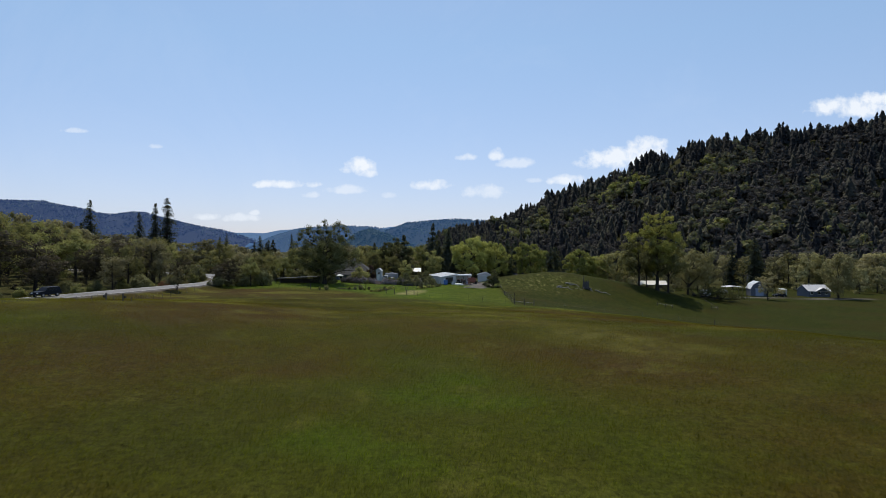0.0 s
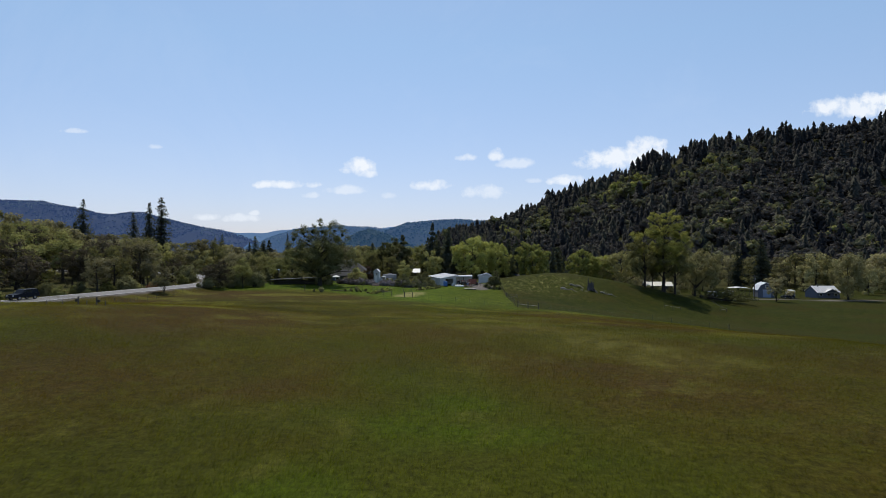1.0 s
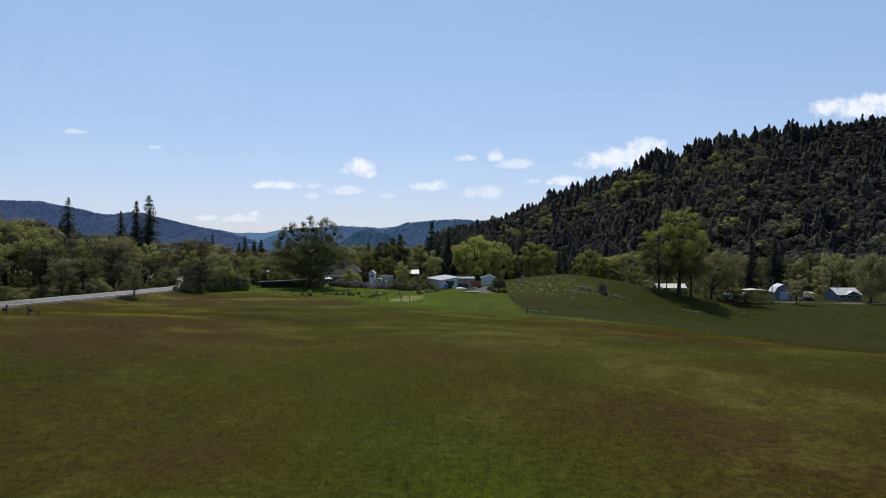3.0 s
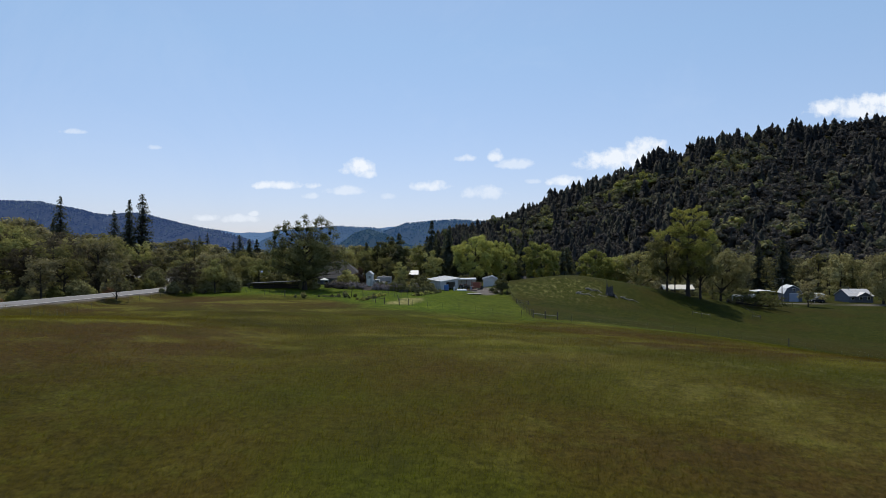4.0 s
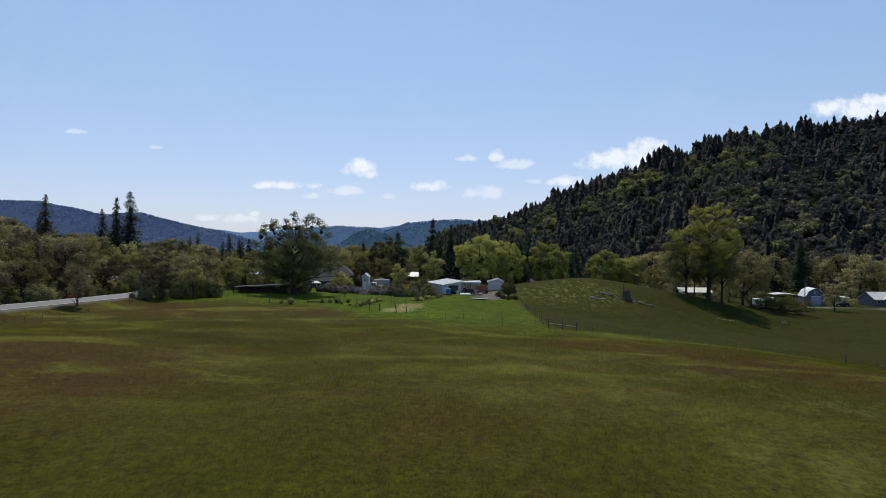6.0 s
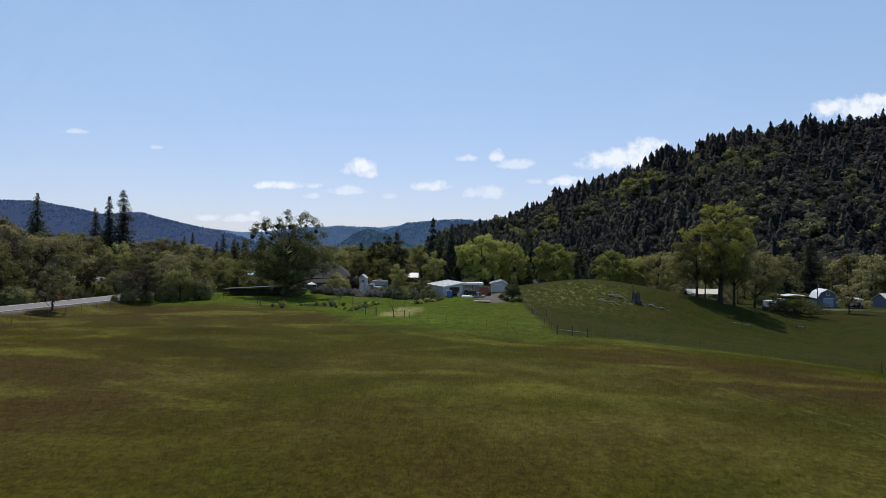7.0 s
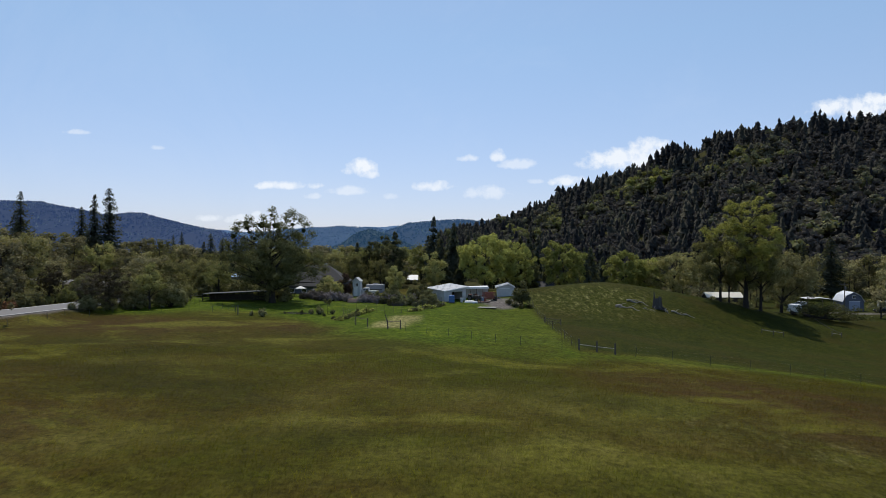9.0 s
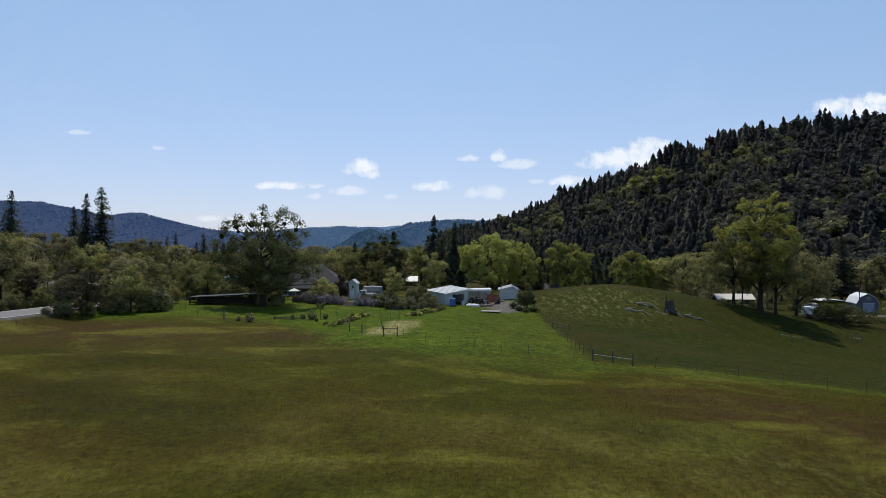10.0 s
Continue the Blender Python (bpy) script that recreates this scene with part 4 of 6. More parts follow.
maple = broadleaf("maple", 31, 14.5, 12.0, LEAF_LIGHT, 17000, 0.26, "round yellow-green maple behind the farm buildings", low=0.06, clumps=130, clump=0.062, hollow=0.45, group="maples", lumpy=0.12)
plant(maple, 9.9, 217, 0.5, (1.1, 1.1, 1.07), first=True)
plant(maple, 18.6, 224, 1.7, (0.9, 0.9, 0.99), label="round green maple behind the garage")
plant(maple, 31.0, 221, 2.9, (0.98, 0.98, 1.0), label="round green maple behind the knoll")
plant(maple, 52, 236, 4.0, (1.1, 1.1, 1.1), label="broad dull green maple behind the knoll")
plant(maple, 60, 244, 5.0, (1.0, 1.0, 1.05), label="broad dull green maple behind the knoll")

young = broadleaf("young_tree", 41, 9.5, 6.2, LEAF_WOOD, 6000, 0.24, "slender light green young tree by the barn", low=0.06, clumps=36, clump=0.13, group="young trees")
plant(young, -3.2, 214, 0.2, first=True)
plant(young, -12, 199, 1.2, (0.7, 0.7, 0.68), label="small yellow-green tree by the trailer")
roadtree = broadleaf("roadside_tree", 42, 6.8, 5.0, LEAF_DULL, 3000, 0.17, "small thin-leaved tree beside the road", low=0.02, clumps=60, clump=0.07, hollow=0.2, limbs_=26, group="roadside trees", trunk=0.015, fork=0.03, lumpy=0.35)
plant(roadtree, -56.5, 132, 0.4, first=True)
plant(roadtree, 115.5, 221, 2.0, (1.75, 1.75, 1.55), label="dull green tree in front of the barn")
house_tree = broadleaf("shade_tree", 43, 13.0, 12.0, LEAF_PALE, 11000, 0.28, "yellow-olive shade tree beside the small house", low=0.08, clumps=50, clump=0.11, group="riverside trees")
plant(house_tree, 151.5, 238, 0.4, (1.15, 1.15, 1.32), first=True)
hz_shrub = shrub("garden_tree", 44, 5.0, 4.2, LEAF_SHRUB, 3600, 0.18, "round dark green shrub by the gravel drive")
plant(hz_shrub, 13.9, 173.5, 0.0, first=True)
for x, y, s in ((12.4, 171.5, 0.34), (13.6, 170.2, 0.28), (15.2, 170.6, 0.3), (11.7, 174.0, 0.4)):
    plant(hz_shrub, x, y, x, (s, s, s * 0.8), label="low green bush by the gravel drive")

# firs standing alone
fir_a = conifer("fir_tree", 51, 36.0, 19.5, LEAF_FIR, "tall dark fir rising over the woods", 29, 0.10, "tall firs", 1.25, 0.5, 9, 0.35, 0.66)
plant(fir_a, -183, 322, 0.2, (1.15, 1.15, 1.02), first=True)
fir_b = conifer("fir_tree", 52, 35.0, 12.0, LEAF_FIR, "tall columnar dark fir with a blunt ragged crown", 28, 0.2, "tall firs", 1.2, 0.62, 8, 0.22, 0.36)
plant(fir_b, -134.6, 303, 1.2, (1.1, 1.1, 1.01), first=True)
fir_c = conifer("fir_tree", 54, 33.0, 11.5, LEAF_FIR, "tall slim pointed dark fir", 28, 0.15, "tall firs", 1.15, 0.5, 9, 0.28, 0.6)
plant(fir_c, -139.8, 302, 2.5, first=True)
plant(fir_a, -161.4, 330, 3.0, (0.95, 0.95, 0.86))
plant(fir_a, -213, 345, 1.0, (0.85, 0.85, 0.80), label="dark fir at the edge of the woods")
plant(fir_c, -205, 352, 2.0, (1.2, 1.2, 0.86), label="dark fir at the edge of the woods")
plant(fir_a, 146.9, 293, 2.0, (0.95, 0.95, 0.68), label="dark pointed fir among the riverside trees")
plant(fir_a, 137, 294, 4.1, (0.72, 0.72, 0.60), label="dark pointed fir among the riverside trees")
plant(fir_a, 162, 320, 5.1, (0.6, 0.6, 0.62), label="dark broad fir among the riverside trees")
for x, y, w, h in ((-112, 300, 0.55, 0.40), (-108.5, 302, 0.6, 0.46), (-105.5, 303, 0.6, 0.50), (-75, 247, 0.7, 0.33), (-72.5, 246, 0.75, 0.40), (-70, 249, 0.7, 0.36), (-60, 246, 0.42, 0.43)):
    plant(fir_a, x, y, x, (w * 0.75, w * 0.75, h), label="dark fir standing among the valley trees")
pine = conifer("pine_tree", 53, 15.5, 9.5, LEAF_FIR, "dark ragged pine behind the farmyard", 17, 0.12, "pines", 1.15, 0.5, 7, 0.3)
plant(pine, -14.2, 225, 0.6, first=True)
for x, y, s in ((4, 232, 0.72), (-46, 240, 1.0), (-50, 236, 0.85), (-18, 250, 0.85), (-78, 285, 1.3), (-83, 292, 1.2), (30, 262, 0.8), (40, 270, 0.9), (46, 262, 0.7), (-6, 262, 1.0), (1, 270, 1.05), (-70, 250, 0.9), (-26, 236, 0.8), (22, 240, 1.05), (24.5, 236, 0.95), (36, 248, 0.85), (44, 246, 1.05), (41.5, 240, 0.9), (47, 258, 1.1), (58, 262, 0.9), (14, 240, 0.9), (26, 252, 1.1), (-1.5, 236, 0.9), (2.0, 246, 1.1)):
    s *= 0.72 if x < -40 else 1.0
    plant(pine, x, y, x * 1.7, (s * 0.95, s * 0.95, s))


wood_a = broadleaf("woodland_tree", 61, 13.0, 9.5, LEAF_DULL, 4200, 0.285, "dull green woodland tree with bare grey limbs", low=0.17, clumps=38, clump=0.112, hollow=0.5, group="woodland", lumpy=0.34)
wood_b = broadleaf("woodland_tree", 62, 13.0, 9.5, LEAF_OAK, 4200, 0.285, "olive-green leafy tree in the woodland", low=0.13, clumps=38, clump=0.112, hollow=0.5, group="woodland", lumpy=0.34)
wood_c = broadleaf("woodland_tree", 63, 13.0, 9.5, LEAF_WOOD, 4200, 0.285, "yellow-green leafy tree in the woodland", low=0.04, clumps=38, clump=0.112, hollow=0.5, group="woodland", lumpy=0.34)
far_a = broadleaf("woodland_tree", 65, 13.0, 9.5, LEAF_DULL, 2300, 0.43, "dull olive tree deep in the woods", low=0.03, clumps=32, clump=0.118, limbs_=9, group="woodland", simple=True, lumpy=0.32)
far_b = broadleaf("woodland_tree", 66, 13.0, 9.5, LEAF_OAK, 2300, 0.43, "dark olive tree deep in the woods", low=0.03, clumps=32, clump=0.118, limbs_=9, group="woodland", simple=True, lumpy=0.32)
far_c = broadleaf("woodland_tree", 67, 13.0, 9.5, LEAF_WOOD, 2300, 0.43, "yellow-green tree deep in the woods", low=0.03, clumps=32, clump=0.118, limbs_=9, group="woodland", simple=True, lumpy=0.32)
wood_d = broadleaf("river_tree", 64, 14.0, 9.5, LEAF_PALE, 2300, 0.43, "pale olive cottonwood in the riverside wood", low=0.03, clumps=34, clump=0.115, limbs_=9, group="riverside trees", simple=True)
wood_e = broadleaf("woodland_tree", 68, 13.0, 9.5, LEAF_TWIG, 4200, 0.27, "brown-grey woodland tree with hardly any leaves", low=0.05, clumps=90, clump=0.07, hollow=0.25, limbs_=24, group="woodland", lumpy=0.25)
plant(wood_e, -84, 160, 0.5, (0.95, 0.95, 1.15), first=True)
plant(wood_a, -74, 158, 0, first=True), plant(wood_b, -80, 172, 1, first=True), plant(wood_c, -118, 186, 2, (1.3, 1.3, 1.25), first=True), plant(wood_d, 110, 318, 0, first=True)
plant(far_a, -100, 262, 0, first=True), plant(far_b, -90, 250, 1, first=True), plant(far_c, -120, 270, 2, first=True)


def scatter(rng, n, x0, x1, y0, y1, gap, ok):
    out = []
    for _ in range(n * 30):
        x, y = rng.uniform(x0, x1), rng.uniform(y0, y1)
        if ok(x, y) and all((x - a) ** 2 + (y - b) ** 2 > gap * gap for a, b in out):
            out.append((x, y))
            if len(out) >= n:
                break
    return out


def off_road(x, y, gap=8.0):
    return float(road_distance(x, y)[0]) > gap


def road_x(y):
    return float(np.interp(y, ROAD_ARRAY[:, 1], ROAD_ARRAY[:, 0]))


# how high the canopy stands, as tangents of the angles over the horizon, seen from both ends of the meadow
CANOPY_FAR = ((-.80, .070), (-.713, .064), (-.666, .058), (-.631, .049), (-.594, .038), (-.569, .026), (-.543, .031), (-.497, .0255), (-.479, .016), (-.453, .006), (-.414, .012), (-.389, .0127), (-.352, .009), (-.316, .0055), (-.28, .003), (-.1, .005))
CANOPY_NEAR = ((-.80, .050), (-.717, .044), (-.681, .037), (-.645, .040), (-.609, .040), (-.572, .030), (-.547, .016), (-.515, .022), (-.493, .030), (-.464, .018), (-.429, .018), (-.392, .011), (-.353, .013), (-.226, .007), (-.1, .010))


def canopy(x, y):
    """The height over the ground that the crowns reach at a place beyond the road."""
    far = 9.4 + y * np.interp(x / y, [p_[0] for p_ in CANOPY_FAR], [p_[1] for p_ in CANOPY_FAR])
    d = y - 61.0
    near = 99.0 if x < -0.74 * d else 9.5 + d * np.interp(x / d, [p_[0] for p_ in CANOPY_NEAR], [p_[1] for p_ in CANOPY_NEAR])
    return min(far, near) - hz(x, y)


def clear_view(x, y):
    """False on the open strip in front of the far blue-roofed shed."""
    return not (y < 262 and abs(x + 0.6 + 67.4 * (y - 55) / 203) < 4.5)


# beyond the road
for k, (x, y) in enumerate(scatter(rng_t, 60, -170, -58, 100, 235, 6.2, lambda x, y: x < road_x(y) - 8.5 and off_road(x, y, 8.5) and x > -0.86 * y - 12)):
    near = road_x(y) - x < 17
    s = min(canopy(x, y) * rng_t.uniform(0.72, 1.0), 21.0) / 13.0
    s = min(s, rng_t.uniform(0.5, 0.9)) if near else s
    w = min(s, 1.25) * rng_t.uniform(0.95, 1.3)
    plant(((wood_c, wood_b, wood_c, wood_e, wood_b, wood_c) if x < -0.58 * y and y > 145 else (wood_e, wood_b, wood_e, wood_a, wood_e, wood_e) if x < -74 and y < 190 else (wood_a, wood_b, wood_a, wood_a, wood_e, wood_b))[int(rng_t.integers(0, 6))], x, y, k * 1.3, (w, w, s))
for k, (x, y) in enumerate(scatter(rng_t, 74, -240, -62, 235, 330, 7.0, lambda x, y: off_road(x, y, 8) and x > -0.80 * y and clear_view(x, y) and not (-74 < x < -61 and y < 264))):
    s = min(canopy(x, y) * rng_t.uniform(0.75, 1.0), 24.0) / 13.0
    w = min(max(s, 0.7), 1.3) * rng_t.uniform(1.0, 1.3)
    plant((far_a, far_b, far_a, far_a, far_a, far_b)[int(rng_t.integers(0, 6))], x, y, k * 1.3, (w, w, s))
# behind the farm
for k, (x, y) in enumerate(scatter(rng_t, 80, -62, 46, 222, 320, 6.0, lambda x, y: off_road(x, y, 8) and not (-14 < x < -4 and y < 250) and (y > 245 or x < 3) and clear_view(x, y))):
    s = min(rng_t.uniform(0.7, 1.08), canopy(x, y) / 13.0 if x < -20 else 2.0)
    w = s * rng_t.uniform(1.0, 1.35)
    if x > -8:
        plant(pine, x, y, k * 1.3, (0.85 * s, 0.85 * s, s * rng_t.uniform(0.8, 1.3)), label="dark pine in the wood behind the farm")
    else:
        plant((far_c, far_b, far_c, far_a, far_c, far_c)[int(rng_t.integers(0, 6))], x, y, k * 1.3, (w, w, s))
for x, y, s in ((-56, 206, 0.55), (-41, 200, 0.5), (-56, 196, 0.6), (-53, 188, 0.5), (-62, 214, 0.7), (-24, 216, 0.7), (-30, 220, 0.75), (-17, 214, 0.62), (-53.5, 192, 0.62), (-51.5, 185.5, 0.38), (-39, 190, 0.34), (-36, 193, 0.45)):
    plant(wood_b, x, y, x, (s * 1.1, s * 1.1, s))
dusk = broadleaf("dark_tree", 69, 13.0, 8.0, LEAF_DARK, 7000, 0.26, "dark green round-headed tree behind the farmyard", low=0.04, clumps=80, clump=0.07, hollow=0.35, group="dark trees", lumpy=0.25)
plant(dusk, -14.5, 222, 0.3, first=True)
for x, y, s in ((-17.5, 228, 1.1), (-15, 233, 0.95), (-21, 224, 0.8), (24, 233, 0.75)):
    plant(dusk, x, y, x, (s, s, s))
# riverside wood at the foot of the hill
for k, (x, y) in enumerate(scatter(rng_t, 95, 55, 330, 300, 352, 7.0, lambda x, y: x < 0.80 * y + 40 and not (130 < x < 170 and y < 326))):
    s = rng_t.uniform(0.9, 1.25)
    plant((wood_d, wood_d, far_a, wood_d)[int(rng_t.integers(0, 4))] if x > 104 else pine, x, y, k * 1.3, (s, s, s * (1.0 if x > 104 else 0.85)))
for k, (x, y) in enumerate(scatter(rng_t, 34, 72, 215, 252, 305, 8.0, lambda x, y: (x < 112 or x > 168 or y > 285) and not (128 < x < 150) and x < 0.75 * y)):
    s = rng_t.uniform(0.7, 0.95)
    plant((wood_d, far_a, wood_d, far_b)[int(rng_t.integers(0, 4))] if x > 92 else far_a, x, y, k * 1.3, (s, s, s))

# bushes along the road and the garden
bush = shrub("roadside_bush", 71, 5.6, 6.2, LEAF_SHRUB, 4200, 0.24, "grey-green leafy bush beside the road", "roadside bushes")
plant(bush, -46, 158, 0, first=True)
for k, (x, y, s) in enumerate(((-48.0, 155, 0.55), (-47.0, 160.5, 0.62), (-51.8, 150, 0.56), (-52.4, 162, 0.66), (-50, 168, 0.5), (-53.2, 148, 0.42), (-49, 164, 0.5))):
    plant((wood_c, wood_b, wood_e, wood_a, wood_b, wood_e, wood_a)[k], x, y, x, (s * 1.1, s * 1.1, s))
plant(wood_c, -46.5, 181.5, 1.1, (0.68, 0.68, 0.52), label="leafy light green tree behind the open shed")
plant(wood_c, -50.0, 186.0, 2.3, (0.6, 0.6, 0.48), label="leafy light green tree behind the open shed")
for x, y, s in ((-33.5, 176, 0.36), (-24, 179, 0.28)):
    plant(wood_b, x, y, x, (s * 1.2, s * 1.2, s))
for x, y, s in ((-49.5, 153, 0.7), (-52.6, 156, 1.0), (-53, 146.5, 0.5), (-53, 169, 0.9), (-51, 174, 0.8), (-46.5, 163, 0.55), (-51.5, 149.5, 0.42), (-54.4, 149.2, 0.34), (-54.2, 152.6, 0.42), (-54.8, 145.6, 0.22), (-57, 158, 0.6), (-56, 171, 0.8), (-59, 176, 0.9), (-54.5, 164, 0.75), (-66.5, 168, 0.9), (-69.5, 175, 1.0), (-73, 181, 1.0)):
    plant(bush, x, y, x, (s, s, s))
red_bush = shrub("roadside_bush", 73, 2.2, 3.0, LEAF_RED, 1400, 0.2, "red-brown bush on the far side of the road", "roadside bushes")
plant(red_bush, -67.5, 150.5, 0, first=True)
plant(red_bush, -76, 130, 1.0, (0.8, 0.8, 0.7))
green_bush = shrub("roadside_bush", 72, 2.6, 3.6, LEAF_WOOD, 2200, 0.2, "bright green bush on the far side of the road", "roadside bushes")
plant(green_bush, -72, 140, 0, first=True)
for x, y, s in ((-76, 134, 0.8), (-74, 126, 0.9), (-70, 147, 0.9), (-67, 153, 0.7), (-79, 116, 0.8), (-82, 104, 0.9), (-64.5, 160, 1.0)):
    plant(green_bush, x, y, x, (s, s, s))

for k in range(26):
    y = 74 + 3.9 * k + rng_t.uniform(-1.5, 1.5)
    x = road_x(y) - rng_t.uniform(8.0, 15.0)
    s = rng_t.uniform(0.45, 0.85)
    plant((bush, wood_e, bush, green_bush)[k % 4] if k % 4 != 1 else wood_e, x, y, k, (s, s, s * 0.9) if k % 4 != 1 else (0.45 * s, 0.45 * s, 0.5 * s))


# ---- fences ----
def t_post(high=1.15):
    bm = box(-0.025, 0.025, -0.004, 0.004, -0.3, high)
    box(-0.004, 0.004, 0.004, 0.03, -0.3, high, bm=bm)
    for k in range(6):
        box(-0.028, 0.028, -0.012, -0.004, 0.2 + 0.15 * k, 0.23 + 0.15 * k, bm=bm)
    me = bpy.data.meshes.new("post")
    bm.to_mesh(me)
    bm.free()
    me.materials.append(TPOST)
    return me


def wood_post_mesh(high, r, material):
    bm = tube([(0, 0, -0.4), (0.01, 0, high * 0.5), (0, 0.01, high - 0.03), (0, 0.01, high)], [r * 1.08, r, r * 0.95, r * 0.8], 9)
    me = bpy.data.meshes.new("post")
    bm.to_mesh(me)
    bm.free()
    me.materials.append(material)
    return me


def wire_fence(points, post_mesh, label, heights=(0.35, 0.7, 1.05), gap=3.0, thick=0.008, lean=0.05, seed=1):
    rng = np.random.default_rng(seed)
    p0 = points[0]
    fence = thing("wire_fence", pose(p0[0], p0[1], hz(*p0)), label, "fence", "wire fences")
    base = Vector((p0[0], p0[1], hz(*p0)))
    stops = []
    for (ax, ay), (bx, by) in zip(points, points[1:]):
        n = max(1, round(math.hypot(bx - ax, by - ay) / gap))
        stops += [(ax + (bx - ax) * k / n, ay + (by - ay) * k / n) for k in range(n)]
    stops.append(points[-1])
    spots = []
    for x, y in stops:
        p = new("post", post_mesh)
        p.parent = fence
        at = Vector((x, y, hz(x, y))) - base
        p.matrix_basis = Matrix.Translation(at) @ pose(0, 0, 0, rng.normal() * lean * 40, rng.normal() * lean * 40, rng.uniform(0, 180))
        spots.append(at)
    for h in heights:
        part("wire", tube([s + Vector((0, 0, h + rng.normal() * 0.015)) for s in spots], [thick] * len(spots), 4), STEEL, fence)
    return fence


TPOST_MESH = t_post(1.0)
wire_fence([(14.3, 126.0), (16.0, 175)], wood_post_mesh(1.15, 0.026, POSTWOOD), "wire fence on slim wooden posts between lawn and pasture", gap=2.7, thick=0.002, seed=2)
wire_fence([(20.2, 123.1), (35, 119.5), (50.7, 115.8), (64, 112.4), (90, 106)], TPOST_MESH, "wire fence on thin steel posts below the pasture", gap=3.4, thick=0.0015, seed=3)
wire_fence([(12.5, 124.8), (8, 125.8), (2.5, 127.5), (-5.5, 133.6)], TPOST_MESH, "wire fence on thin steel posts beside the lawn", gap=3.6, thick=0.0015, seed=4)
wire_fence([(-47.5, 96), (-51, 105), (-54.5, 117), (-54.5, 128), (-53, 141), (-47, 148), (-40, 151), (-33, 151.5)], TPOST_MESH, "wire fence on steel posts along the roadside meadow", gap=3.2, thick=0.0015, seed=5)
wire_fence([(-33, 151.5), (-37, 157), (-42.5, 161.5), (-46, 166)], TPOST_MESH, "wire fence on steel posts by the open shed", gap=3.0, thick=0.0015, seed=6)
wire_fence([(-17.0, 155.5), (-12.9, 157), (-10.3, 154.9), (-7.4, 153.9), (-4.3, 160.7), (-2.0, 166.5), (-0.6, 172.0)], wood_post_mesh(1.6, 0.022, POSTWOOD), "tall garden netting on slim stakes round the beds", (0.4, 0.8, 1.2, 1.5), 1.9, 0.004, lean=0.09, seed=7)
wire_fence([(-12.6, 139.2), (-14.2, 146), (-16.6, 153.5)], wood_post_mesh(1.3, 0.02, POSTWOOD), "garden netting on slim stakes beside the vegetable bed", (0.4, 0.8, 1.2), 2.2, 0.004, lean=0.06, seed=8)


def rail_brace(name, spots, high, label, rails=((0.72,),), r=0.085, dip=0.0, rail_mat=None):
    """Stout posts with rails between them."""
    x0, y0 = spots[0]
    base = Vector((x0, y0, hz(x0, y0)))
    ob = thing(name, Matrix.Translation(base), label, "fence", "fence braces")
    tops = []
    for x, y in spots:
        at = Vector((x, y, hz(x, y))) - base
        part("post", tube([at + Vector((0, 0, -0.4)), at + Vector((0, 0, high - 0.04)), at + Vector((0, 0, high))], [r * 1.1, r, r * 0.75], 9), POSTWOOD, ob)
        tops.append(at)
    for (a, b), hs in zip(zip(tops, tops[1:]), rails):
        for h in hs:
            part("rail", tube([a + Vector((0, 0, h)), a.lerp(b, 0.5) + Vector((0, 0, h - dip)), b + Vector((0, 0, h))], [0.042, 0.038, 0.036], 7), rail_mat or RAILWOOD, ob)
    return ob


rail_brace("rail_brace", [(14.4, 124.8), (16.25, 124.2), (18.1, 123.6)], 1.25, "three stout posts with a pale rail at the fence corner", ((0.62,), (0.62,)))
rail_brace("garden_gate", [(-12.6, 139.2), (-10.7, 136.7)], 1.15, "dark wooden gate posts with a high rail", ((0.95,),), 0.065, rail_mat=POSTWOOD)
rail_brace("garden_gate", [(-7.9, 134.8), (-6.3, 135.2)], 1.15, "dark wooden gate posts with a high rail", ((0.9,),), 0.065, rail_mat=POSTWOOD)
part("brace", tube([(0.1, 0, 0.1), (-0.35, 0.6, 1.75)], [0.06, 0.05], 7), POSTWOOD, bpy.data.objects["garden_gate.001"])
rail_brace("rail_brace", [(60.6, 175.4), (62.8, 175.4), (65.0, 175.9)], 0.95, "low grey rail fence standing in the pasture", ((0.7,), (0.7,)), 0.07)
far_brace = rail_brace("rail_brace", [(79.6, 184.2), (81.3, 183.8)], 0.95, "short grey rail brace with a long leaning pole in the pasture", ((0.55,),), 0.08)
part("leaning_pole", tube([(1.7, -0.3, 0.5), (0.2, 1.4, 1.5), (-1.6, 3.6, 3.2)], [0.06, 0.05, 0.02], 6), POSTWOOD, far_brace)
rail_brace("rail_brace", [(50.7, 115.9)], 1.35, "single dark post in the meadow fence", (), 0.06)
rail_brace("rail_brace", [(15.2, 153.5), (17.6, 152.8)], 0.95, "low dark wooden trough frame in the rough grass", ((0.35, 0.75),), 0.06, rail_mat=POSTWOOD)
for x, y in ((-31.6, 148.4),):
    rail_brace("fence_post", [(x, y)], 1.35, "thick dark wooden fence post on the lawn", (), 0.08)

for spots in ([(-50.6, 171.0), (-48.8, 173.0), (-47.2, 175.0)], [(-37.0, 178.2), (-35.0, 178.6), (-33.2, 179.2)]):
    rail_brace("rail_fence", spots, 1.0, "dark weathered rail fence beside the open shed", ((0.45, 0.85), (0.45, 0.85)), 0.06, rail_mat=POSTWOOD)


